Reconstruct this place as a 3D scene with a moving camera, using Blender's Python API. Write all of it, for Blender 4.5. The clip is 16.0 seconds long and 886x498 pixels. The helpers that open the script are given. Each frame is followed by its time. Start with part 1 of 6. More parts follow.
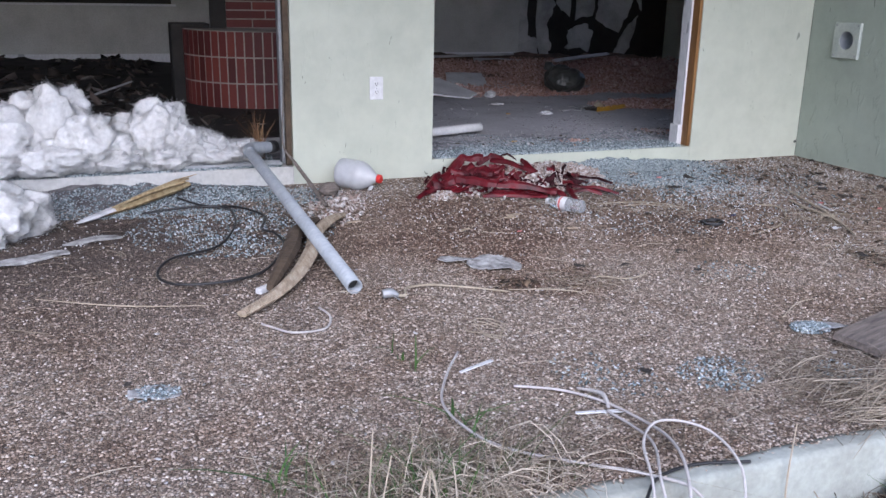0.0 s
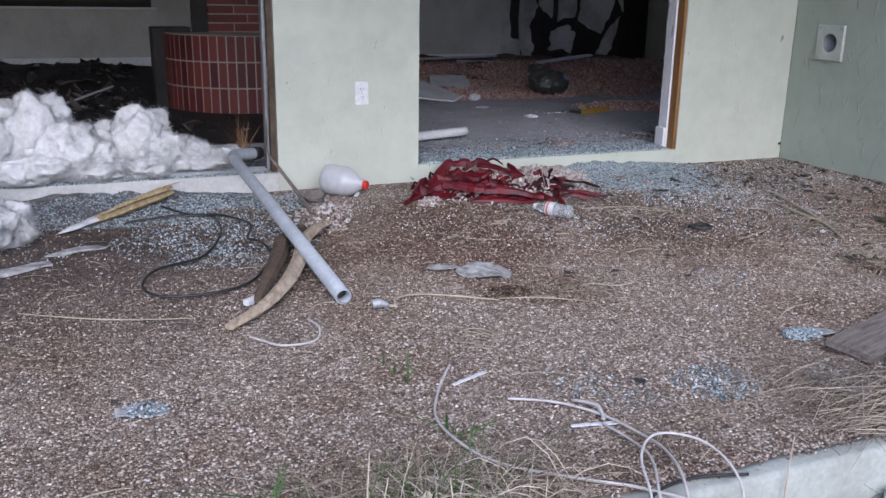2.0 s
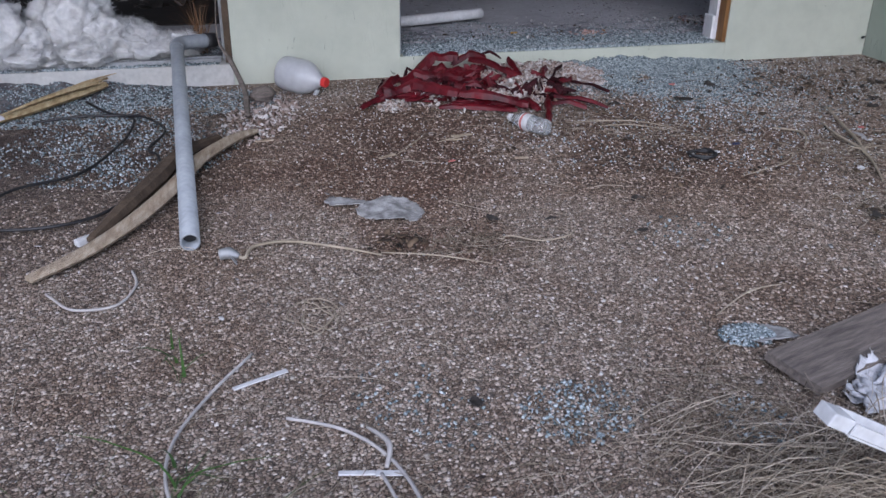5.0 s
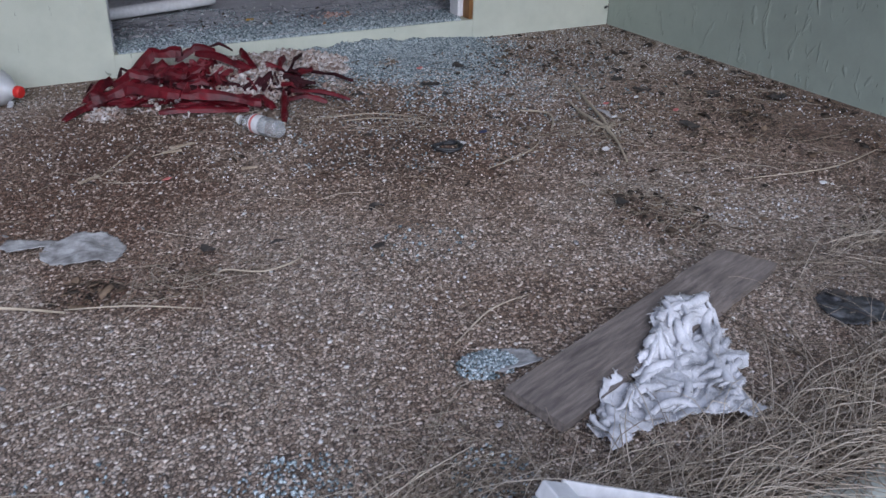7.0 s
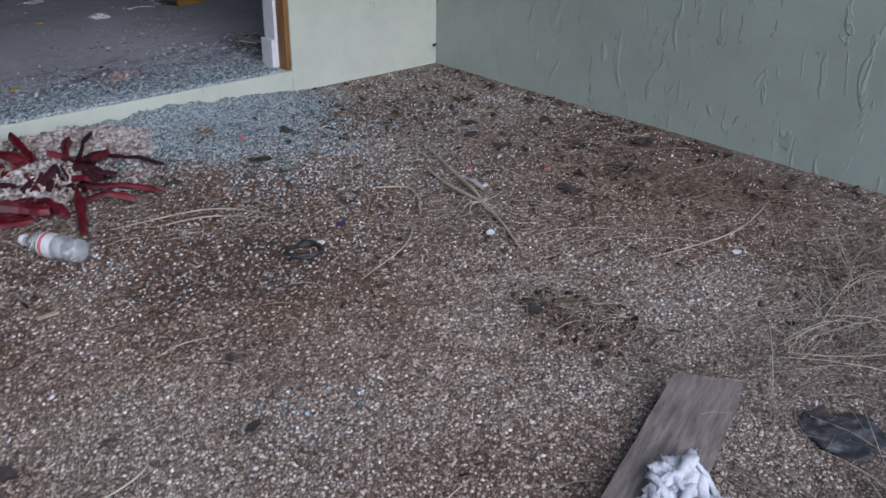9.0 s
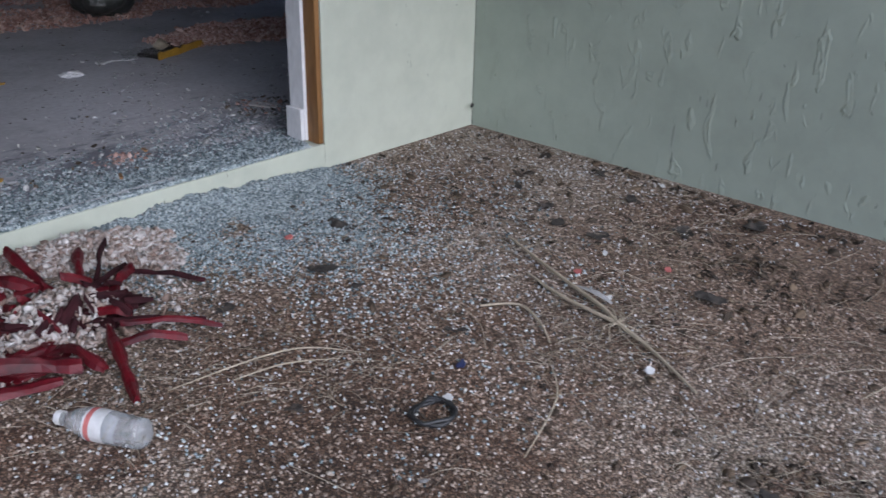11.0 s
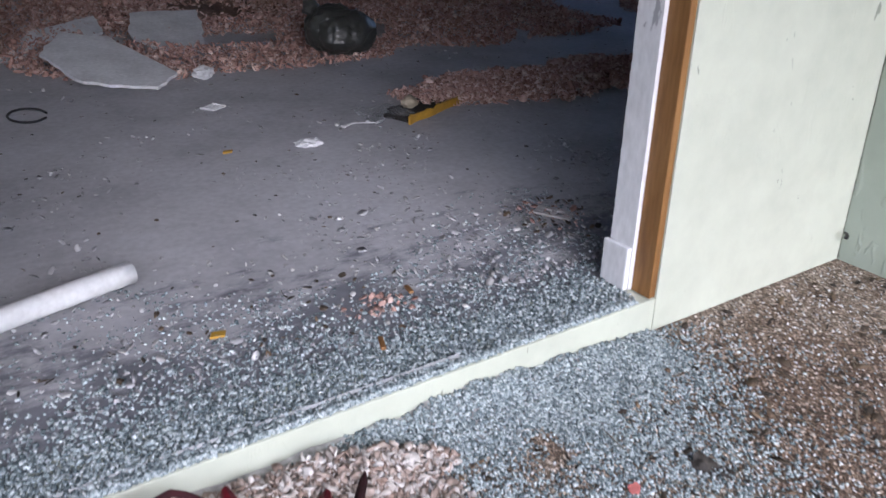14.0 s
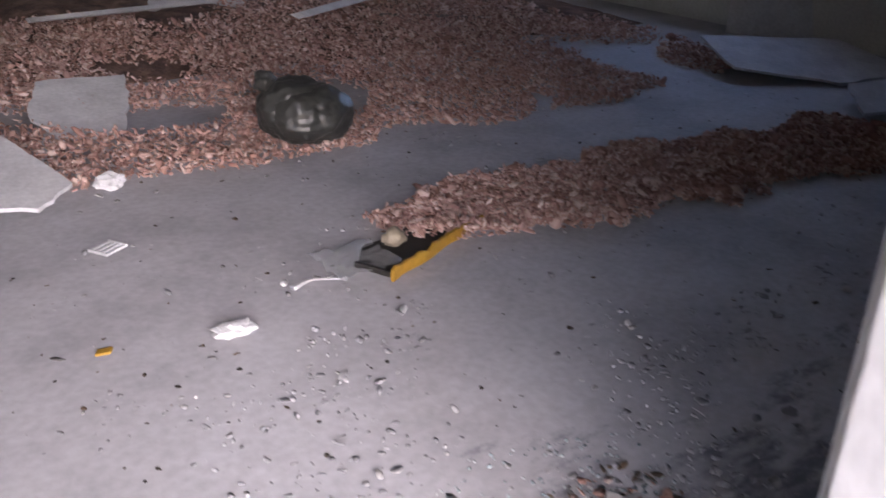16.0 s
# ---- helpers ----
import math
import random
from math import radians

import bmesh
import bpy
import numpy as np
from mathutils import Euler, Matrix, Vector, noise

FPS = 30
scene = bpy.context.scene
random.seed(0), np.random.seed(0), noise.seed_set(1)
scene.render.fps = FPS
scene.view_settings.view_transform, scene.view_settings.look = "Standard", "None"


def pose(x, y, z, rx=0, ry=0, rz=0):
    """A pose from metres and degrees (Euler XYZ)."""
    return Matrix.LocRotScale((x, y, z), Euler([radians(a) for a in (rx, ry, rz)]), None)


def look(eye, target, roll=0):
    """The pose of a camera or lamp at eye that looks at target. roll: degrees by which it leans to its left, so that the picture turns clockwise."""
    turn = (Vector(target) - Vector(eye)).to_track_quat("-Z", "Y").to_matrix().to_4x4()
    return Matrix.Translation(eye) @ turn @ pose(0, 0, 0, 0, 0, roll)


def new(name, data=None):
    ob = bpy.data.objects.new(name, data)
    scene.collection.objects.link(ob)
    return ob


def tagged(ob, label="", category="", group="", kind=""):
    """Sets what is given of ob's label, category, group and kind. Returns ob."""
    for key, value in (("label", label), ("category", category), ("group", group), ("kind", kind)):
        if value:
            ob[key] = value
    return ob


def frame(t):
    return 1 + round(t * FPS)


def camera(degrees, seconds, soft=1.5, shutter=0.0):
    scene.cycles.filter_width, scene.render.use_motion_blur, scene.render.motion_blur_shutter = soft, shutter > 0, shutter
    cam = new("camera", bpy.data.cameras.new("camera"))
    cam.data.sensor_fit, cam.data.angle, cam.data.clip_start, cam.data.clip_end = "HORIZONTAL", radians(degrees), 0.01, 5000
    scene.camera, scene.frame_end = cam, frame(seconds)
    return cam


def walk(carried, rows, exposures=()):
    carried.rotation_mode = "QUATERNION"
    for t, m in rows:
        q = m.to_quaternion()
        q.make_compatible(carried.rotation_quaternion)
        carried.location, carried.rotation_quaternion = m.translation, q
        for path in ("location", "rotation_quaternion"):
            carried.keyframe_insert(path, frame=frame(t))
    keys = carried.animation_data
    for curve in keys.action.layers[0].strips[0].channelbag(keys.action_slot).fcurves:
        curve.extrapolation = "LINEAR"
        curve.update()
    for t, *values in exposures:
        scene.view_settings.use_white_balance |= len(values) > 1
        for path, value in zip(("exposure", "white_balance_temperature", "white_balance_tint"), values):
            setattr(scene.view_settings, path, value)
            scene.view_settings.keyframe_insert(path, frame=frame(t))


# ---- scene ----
cam = camera(53.9, 16.0, 1.5, 0.28)
PATH = [
    (0, (-0.033, 0.184, 0.945), (0.655, 1.976, 0.382), 1.1),
    (0.5, (0.021, 0.192, 0.964), (0.713, 1.978, 0.387), 1.0),
    (1, (0.073, 0.105, 0.987), (0.771, 1.895, 0.431), 0.9),
    (1.5, (0.057, 0.216, 0.943), (0.793, 1.99, 0.384), 1.0),
    (2, (-0.041, 0.224, 0.963), (0.683, 2.001, 0.402), 0.9),
    (2.5, (0.073, 0.212, 0.963), (0.755, 2.006, 0.401), 0.8),
    (2.9, (0.169, 0.21, 0.914), (0.918, 1.987, 0.384), 2.0),
    (3, (0.192, 0.201, 0.92), (0.873, 1.995, 0.358), 0.7),
    (3.5, (0.336, 0.21, 0.933), (0.998, 1.957, 0.217), 0.8),
    (3.7, (0.403, 0.272, 0.961), (1.059, 1.994, 0.182), 1.0),
    (5.8, (1.026, 0.676, 1.007), (1.354, 2.444, 0.131), 0.6),
    (6, (1.066, 0.692, 1.008), (1.486, 2.436, 0.124), 0.8),
    (6.5, (1.1, 0.737, 0.998), (1.799, 2.385, 0.107), 0.9),
    (7, (1.119, 0.834, 0.994), (1.951, 2.412, 0.091), 0.9),
    (7.5, (1.193, 0.931, 0.993), (2.058, 2.496, 0.096), 0.9),
    (8, (1.213, 1.038, 0.996), (2.137, 2.568, 0.099), 1.1),
    (8.5, (1.24, 1.301, 1.011), (2.285, 2.751, 0.114), 0.8),
    (8.7, (1.249, 1.35, 1.021), (2.368, 2.746, 0.127), 0.8),
    (10.8, (1.289, 2.147, 1.073), (2.663, 3.333, 0.232), 1.4),
    (11, (1.289, 2.199, 1.069), (2.634, 3.416, 0.227), 1.4),
    (11.5, (1.366, 2.266, 1.086), (2.666, 3.527, 0.238), 1.1),
    (12, (1.398, 2.361, 1.077), (2.727, 3.569, 0.197), 0.9),
    (12.5, (1.358, 2.608, 1.1), (2.721, 3.774, 0.216), 1.2),
    (13, (1.442, 2.843, 1.07), (2.62, 4.21, 0.207), 1.5),
    (13.5, (1.572, 3.034, 1.083), (2.671, 4.468, 0.223), 1.6),
    (14, (1.659, 3.263, 1.101), (2.712, 4.738, 0.255), 1.7),
    (14.5, (1.912, 3.501, 1.14), (2.934, 4.987, 0.274), 0.9),
    (15, (2.175, 3.709, 1.119), (3.281, 5.132, 0.251), 1.1),
    (15.5, (2.34, 3.96, 1.128), (3.445, 5.387, 0.265), 0.8),
    (16, (2.366, 4.276, 1.13), (3.422, 5.758, 0.301), 1.5),
]
EXPOSURE = [(0, 1.12, 5650, 18), (1.0, 1.0, 5650, 18), (2.0, 0.98, 5650, 18), (3.0, 0.9, 5650, 18), (3.5, 0.76, 5600, 18), (5.8, 0.55, 5550, 16), (7.0, 0.5, 5500, 15), (8.7, 0.62, 5500, 15), (11, 0.85, 5600, 14), (12.5, 0.82, 5600, 14), (13.5, 1.35, 5750, 17), (14.5, 1.9, 5850, 18), (15.5, 2.08, 6250, 22), (16, 2.85, 6500, 25)]
walk(cam, [(t, look(eye, target, roll)) for t, eye, target, roll in PATH], EXPOSURE)

# ---- light ----
world = bpy.data.worlds.new("overcast_sky")
scene.world = world
world.use_nodes = True
wn = world.node_tree
sky = wn.nodes.new("ShaderNodeTexSky")
sky.sky_type, sky.sun_disc = "NISHITA", False
sky.sun_elevation, sky.sun_rotation = radians(37), radians(195)
sky.air_density, sky.dust_density, sky.ozone_density = 1.0, 1.5, 1.0
wn.links.new(sky.outputs[0], wn.nodes["Background"].inputs[0])
wn.nodes["Background"].inputs[1].default_value = 0.13
sun = new("sun", bpy.data.lights.new("sun", "SUN"))
sun.data.energy, sun.data.angle, sun.data.color = 1.5, radians(60), (1.0, 0.98, 0.95)
sun.matrix_world = look((0, 0, 0), (0.2, 0.78, -0.6))

# ---- materials ----


def base(name, rough=0.7, metal=0.0):
    m = bpy.data.materials.new(name)
    m.use_nodes = True
    nt = m.node_tree
    b = nt.nodes["Principled BSDF"]
    b.inputs["Roughness"].default_value, b.inputs["Metallic"].default_value = rough, metal
    co = nt.nodes.new("ShaderNodeTexCoord")
    return m, nt, b, co.outputs["Object"]


def tex(nt, kind, co, scale, **inp):
    n = nt.nodes.new("ShaderNodeTex" + kind)
    nt.links.new(co, n.inputs["Vector"])
    n.inputs["Scale"].default_value = scale
    for k, v in inp.items():
        n.inputs[k].default_value = v
    return n


def ramp(nt, fac, stops):
    n = nt.nodes.new("ShaderNodeValToRGB")
    nt.links.new(fac, n.inputs[0])
    e = n.color_ramp.elements
    while len(e) < len(stops):
        e.new(0.5)
    for el, (p, c) in zip(e, stops):
        el.position = p
        el.color = (*c, 1) if len(c) == 3 else c
    return n.outputs[0]


def grey(v):
    return (v, v, v)


def mix(nt, fac, a, b, how="MIX"):
    n = nt.nodes.new("ShaderNodeMix")
    n.data_type, n.blend_type = "RGBA", how
    for s, v in ((n.inputs[0], fac), (n.inputs[6], a), (n.inputs[7], b)):
        if isinstance(v, (int, float)):
            s.default_value = v
        elif isinstance(v, tuple):
            s.default_value = (*v, 1)
        else:
            nt.links.new(v, s)
    return n.outputs[2]


def bump(nt, b, height, strength, dist, under=None):
    n = nt.nodes.new("ShaderNodeBump")
    n.inputs["Strength"].default_value, n.inputs["Distance"].default_value = strength, dist
    nt.links.new(height, n.inputs["Height"])
    if under is not None:
        nt.links.new(under, n.inputs["Normal"])
    nt.links.new(n.outputs[0], b.inputs["Normal"])
    return n.outputs[0]


def colour(nt, b, out):
    nt.links.new(out, b.inputs["Base Color"])


def simple(name, stops, scale=8.0, rough=0.7, metal=0.0, detail=6.0, bumps=0.3, dist=0.002, fine=60.0, stretch=None, spec=None):
    """A surface of one stuff: colour by noise at two scales, with fine relief."""
    m, nt, b, co = base(name, rough, metal)
    if stretch:
        mp = nt.nodes.new("ShaderNodeMapping")
        mp.inputs["Scale"].default_value = stretch
        nt.links.new(co, mp.inputs[0])
        co = mp.outputs[0]
    n1 = tex(nt, "Noise", co, scale, Detail=detail, Roughness=0.62)
    n2 = tex(nt, "Noise", co, fine, Detail=4.0)
    c = ramp(nt, n1.outputs["Fac"], stops)
    g = ramp(nt, n2.outputs["Fac"], [(0.25, grey(0.78)), (0.75, grey(1.0))])
    colour(nt, b, mix(nt, 1.0, c, g, "MULTIPLY"))
    bump(nt, b, n2.outputs["Fac"], bumps, dist)
    if spec is not None:
        b.inputs["Specular IOR Level"].default_value = spec
    return m


def varied(name, stops, rough=0.6, jitter=0.25, fine=80.0, bumps=0.3, island=True):
    """Pieces of one stuff, each with its own tone."""
    m, nt, b, co = base(name, rough)
    if island:
        r = nt.nodes.new("ShaderNodeNewGeometry").outputs["Random Per Island"]
    else:
        r = nt.nodes.new("ShaderNodeObjectInfo").outputs["Random"]
    c = ramp(nt, r, stops)
    n2 = tex(nt, "Noise", co, fine, Detail=3.0)
    g = ramp(nt, n2.outputs["Fac"], [(0.2, grey(1 - jitter)), (0.8, grey(1.0))])
    colour(nt, b, mix(nt, 1.0, c, g, "MULTIPLY"))
    bump(nt, b, n2.outputs["Fac"], bumps, 0.002)
    return m


def stucco(name, light, dark, relief):
    """Trowelled painted stucco with raised ridges, grime and flakes."""
    m, nt, b, co = base(name, 0.82)
    big = tex(nt, "Noise", co, 1.3, Detail=5.0, Roughness=0.6)
    mid = tex(nt, "Noise", co, 7.0, Detail=6.0, Roughness=0.65)
    c = ramp(nt, big.outputs["Fac"], [(0.3, dark), (0.7, light)])
    g = ramp(nt, mid.outputs["Fac"], [(0.3, grey(0.88)), (0.62, grey(1.0))])
    c = mix(nt, 1.0, c, g, "MULTIPLY")
    # thin dark scratches
    mp = nt.nodes.new("ShaderNodeMapping")
    mp.inputs["Scale"].default_value = (16, 16, 3.6)
    mp.inputs["Rotation"].default_value = (0.25, 0.2, 0)
    nt.links.new(co, mp.inputs[0])
    scuff = tex(nt, "Noise", mp.outputs[0], 1.6, Detail=2.0, Distortion=1.6)
    s = ramp(nt, scuff.outputs["Fac"], [(0.25, grey(0.5)), (0.265, grey(1.0))])
    colour(nt, b, mix(nt, 1.0, c, s, "MULTIPLY"))
    fine = tex(nt, "Noise", co, 130.0, Detail=3.0)
    first = bump(nt, b, fine.outputs["Fac"], 0.18, 0.002)
    mp2 = nt.nodes.new("ShaderNodeMapping")
    mp2.inputs["Scale"].default_value = (1, 1, 0.36)
    nt.links.new(co, mp2.inputs[0])
    rid = tex(nt, "Noise", mp2.outputs[0], 19.0, Detail=3.0, Roughness=0.6, Distortion=0.5)
    h = ramp(nt, rid.outputs["Fac"], [(0.58, grey(0.0)), (0.635, grey(0.8)), (0.66, grey(1.0)), (0.68, grey(0.3)), (0.74, grey(0.0))])
    second = bump(nt, b, h, relief, 0.006, first)
    wave = tex(nt, "Noise", co, 3.2, Detail=2.0)
    bump(nt, b, wave.outputs["Fac"], relief * 0.5, 0.03, second)
    return m


def stains(nt, c, co):
    """Old stains and trodden soil over the patio."""
    n = tex(nt, "Noise", co, 1.1, Detail=7.0, Roughness=0.62)
    st = ramp(nt, n.outputs["Fac"], [(0.30, (0.40, 0.35, 0.31)), (0.41, (0.80, 0.72, 0.66)), (0.50, (0.98, 0.97, 0.96)), (0.68, (1.06, 1.05, 1.04))])
    c = mix(nt, 1.0, c, st, "MULTIPLY")
    n2 = tex(nt, "Noise", co, 5.5, Detail=6.0, Roughness=0.7)
    st2 = ramp(nt, n2.outputs["Fac"], [(0.30, (0.52, 0.42, 0.34)), (0.46, (1.0, 1.0, 1.0))])
    c = mix(nt, 0.8, c, st2, "MULTIPLY")
    # trodden soil in a few places
    brown, ashen = (0.60, 0.47, 0.40), (0.50, 0.47, 0.47)
    for x, y, r, tone in ((2.45, 3.45, 1.15, brown), (1.48, 3.78, 0.75, brown), (1.32, 3.25, 0.7, brown), (1.222, 3.53, 1.25, brown), (-0.061, 3.249, 1.45, ashen), (0.25, 3.95, 1.25, ashen), (-0.55, 3.6, 1.2, ashen), (3.499, 3.024, 1.3, brown), (3.321, 4.097, 0.7, brown), (2.66, 2.485, 0.30, brown), (1.369, 2.697, 0.36, brown), (1.203, 2.742, 0.22, brown)):
        dn = nt.nodes.new("ShaderNodeVectorMath")
        dn.operation = "DISTANCE"
        dn.inputs[1].default_value = (x, y, 0)
        nt.links.new(co, dn.inputs[0])
        mn = nt.nodes.new("ShaderNodeMath")
        mn.operation = "MULTIPLY_ADD"
        mn.inputs[1].default_value, mn.inputs[2].default_value = -1.0 / r, 0.55
        nt.links.new(dn.outputs["Value"], mn.inputs[0])
        ad = nt.nodes.new("ShaderNodeMath")
        ad.operation = "ADD"
        nt.links.new(mn.outputs[0], ad.inputs[0])
        nt.links.new(n2.outputs["Fac"], ad.inputs[1])
        f = ramp(nt, ad.outputs[0], [(0.42, grey(0.0)), (0.72, grey(0.8))])
        c = mix(nt, f, c, mix(nt, 1.0, c, tone, "MULTIPLY"))
    return c


def aggregate():
    """Exposed pebbles in cement, about nine millimetres each, with stains."""
    m, nt, b, co = base("pebble_concrete", 0.75)
    v = tex(nt, "Voronoi", co, 135.0)
    w = tex(nt, "Voronoi", co, 135.0)
    w.feature = "DISTANCE_TO_EDGE"
    sep = nt.nodes.new("ShaderNodeSeparateColor")
    nt.links.new(v.outputs["Color"], sep.inputs[0])
    c = ramp(nt, sep.outputs[0], [(0.0, (0.145, 0.105, 0.08)), (0.3, (0.275, 0.208, 0.16)), (0.6, (0.395, 0.312, 0.245)), (0.82, (0.475, 0.40, 0.33)), (0.95, (0.60, 0.53, 0.465)), (1.0, (0.69, 0.65, 0.61))])
    j = ramp(nt, w.outputs["Distance"], [(0.0, grey(0.13)), (0.17, grey(1.08))])
    c = mix(nt, 1.0, c, j, "MULTIPLY")
    c = stains(nt, c, co)
    colour(nt, b, c)
    bump(nt, b, j, 0.8, 0.004)
    return m


def bare_floor():
    """Bare concrete, dusty, with darker blotches, denser along the doorway."""
    m, nt, b, co = base("bare_concrete_floor", 0.75)
    n1 = tex(nt, "Noise", co, 2.3, Detail=6.0, Roughness=0.62)
    n2 = tex(nt, "Noise", co, 45.0, Detail=4.0)
    c = ramp(nt, n1.outputs["Fac"], [(0.3, (0.37, 0.365, 0.385)), (0.5, (0.50, 0.495, 0.52)), (0.7, (0.58, 0.575, 0.605))])
    c = mix(nt, 1.0, c, ramp(nt, n2.outputs["Fac"], [(0.25, grey(0.78)), (0.75, grey(1.0))]), "MULTIPLY")
    mp = nt.nodes.new("ShaderNodeMapping")
    mp.inputs["Scale"].default_value = (1.0, 2.4, 1.0)
    nt.links.new(co, mp.inputs[0])
    n3 = tex(nt, "Noise", mp.outputs[0], 4.2, Detail=8.0, Roughness=0.72)
    sep = nt.nodes.new("ShaderNodeSeparateXYZ")
    nt.links.new(co, sep.inputs[0])
    near = nt.nodes.new("ShaderNodeMapRange")
    near.inputs["From Min"].default_value, near.inputs["From Max"].default_value = 4.75, 5.7
    near.inputs["To Min"].default_value, near.inputs["To Max"].default_value = 0.16, -0.22
    nt.links.new(sep.outputs["Y"], near.inputs["Value"])
    ad = nt.nodes.new("ShaderNodeMath")
    ad.operation = "ADD"
    nt.links.new(n3.outputs["Fac"], ad.inputs[0])
    nt.links.new(near.outputs[0], ad.inputs[1])
    blotches = ramp(nt, ad.outputs[0], [(0.52, grey(0.0)), (0.64, grey(0.9))])
    c = mix(nt, blotches, c, mix(nt, 1.0, c, (0.32, 0.335, 0.37), "MULTIPLY"))
    colour(nt, b, c)
    bump(nt, b, n2.outputs["Fac"], 0.4, 0.002)
    return m


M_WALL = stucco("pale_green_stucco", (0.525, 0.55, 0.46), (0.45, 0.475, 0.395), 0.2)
# darker than M_WALL: the side wall's shade is put into its colour
M_SIDE = stucco("shaded_grey_green_stucco", (0.385, 0.435, 0.365), (0.31, 0.35, 0.295), 0.45)
M_INNER = simple("dirty_plaster", [(0.3, (0.44, 0.435, 0.415)), (0.6, (0.60, 0.595, 0.57))], 2.0, 0.9)
# ceiling colour lowered to cut bounce and deepen the shade indoors
M_GREYCEIL = simple("dimmed_ceiling", [(0.3, (0.26, 0.245, 0.235)), (0.7, (0.42, 0.40, 0.385))], 1.4, 0.95)
# dark brown put on this wall to deepen the warm shade by the jamb
M_SHADEWALL = simple("shade_darkened_plaster", [(0.3, (0.05, 0.038, 0.032)), (0.5, (0.12, 0.095, 0.082)), (0.75, (0.21, 0.18, 0.16))], 1.6, 0.95)
M_SLAB = aggregate()
M_KERB = simple("worn_white_paint_on_concrete", [(0.28, (0.15, 0.145, 0.125)), (0.38, (0.31, 0.32, 0.285)), (0.55, (0.37, 0.39, 0.35)), (0.75, (0.41, 0.43, 0.395))], 4.5, 0.85, bumps=0.45, dist=0.004, fine=70.0)
M_FLOOR = bare_floor()
M_CEIL = simple("painted_porch_ceiling", [(0.3, (0.6, 0.61, 0.57)), (0.7, (0.72, 0.72, 0.68))], 2.0, 0.9)
M_SOIL = simple("dry_soil", [(0.3, (0.06, 0.045, 0.03)), (0.55, (0.12, 0.09, 0.06)), (0.75, (0.10, 0.11, 0.05))], 5.0, 0.95, bumps=1.0, dist=0.01)
M_WOOD = simple("varnished_fir_jamb", [(0.3, (0.19, 0.085, 0.025)), (0.5, (0.26, 0.125, 0.038)), (0.7, (0.31, 0.16, 0.055))], 4.0, 0.55, stretch=(7, 7, 0.8), fine=16.0)
M_WHITE = simple("chipped_white_paint", [(0.33, (0.40, 0.40, 0.43)), (0.345, (0.42, 0.42, 0.45)), (0.355, (0.76, 0.76, 0.78)), (0.7, (0.82, 0.82, 0.84))], 7.0, 0.6, stretch=(1, 1, 0.4))
M_ALU = simple("dull_aluminium", [(0.3, (0.26, 0.27, 0.28)), (0.7, (0.42, 0.43, 0.44))], 12.0, 0.6, metal=0.6)
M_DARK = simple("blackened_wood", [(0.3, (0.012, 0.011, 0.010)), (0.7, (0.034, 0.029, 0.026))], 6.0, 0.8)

# ---- building blocks ----


def mesh_of(name, verts, faces, material, smooth=False):
    me = bpy.data.meshes.new(name)
    me.from_pydata([tuple(map(float, v)) for v in verts], [], faces)
    me.materials.append(material)
    if smooth:
        me.polygons.foreach_set("use_smooth", [True] * len(me.polygons))
    me.update()
    return me


def finish(name, bm, material, smooth=False):
    me = bpy.data.meshes.new(name)
    bmesh.ops.recalc_face_normals(bm, faces=bm.faces)
    bm.to_mesh(me)
    bm.free()
    for mm in material if isinstance(material, (list, tuple)) else [material]:
        me.materials.append(mm)
    if smooth:
        me.polygons.foreach_set("use_smooth", [True] * len(me.polygons))
    return me


def part(name, bm, material, parent, label="", smooth=False):
    """Links a bmesh as one mesh object under a thing."""
    me = bm if isinstance(bm, bpy.types.Mesh) else finish(name, bm, material, smooth)
    ob = new(name, me)
    ob.parent = parent
    if label:
        tagged(ob, label)
    return ob


def thing(name, bm, material, label, category, group="", kind="", smooth=False, at=None):
    me = bm if isinstance(bm, bpy.types.Mesh) else finish(name, bm, material, smooth)
    ob = new(name, me)
    if at is not None:
        ob.matrix_world = at
    return tagged(ob, label, category, group, kind)


def holder(name, label, category, at=None, group="", kind=""):
    ob = new(name)
    ob.empty_display_size = 0.1
    if at is not None:
        ob.matrix_world = at
    return tagged(ob, label, category, group, kind)


def box(x0, x1, y0, y1, z0, z1, bevel=0.0, bm=None):
    bm = bm or bmesh.new()
    g = bmesh.ops.create_cube(bm, size=1.0, matrix=Matrix.LocRotScale(((x0 + x1) / 2, (y0 + y1) / 2, (z0 + z1) / 2), None, (x1 - x0, y1 - y0, z1 - z0)))
    if bevel:
        es = list({e for v in g["verts"] for e in v.link_edges})
        bmesh.ops.bevel(bm, geom=es, offset=bevel, segments=2, affect="EDGES", profile=0.6)
    return bm


def structure(name, bm, material, label):
    return thing(name, bm, material, label, name.split("_")[0], kind="structure")


# ---- large structure ----
WY, WB = 4.508, 4.665          # outer and inner face of the house wall
FLOOR = 0.095                 # floor inside
X_L0, X_L1 = -2.9, 0.811       # open doorway beside the fireplace room
X_R0, X_R1 = 1.555, 3.20      # open doorway to the gutted room
TOP = 2.13                    # head of both openings
CORNER = 4.0

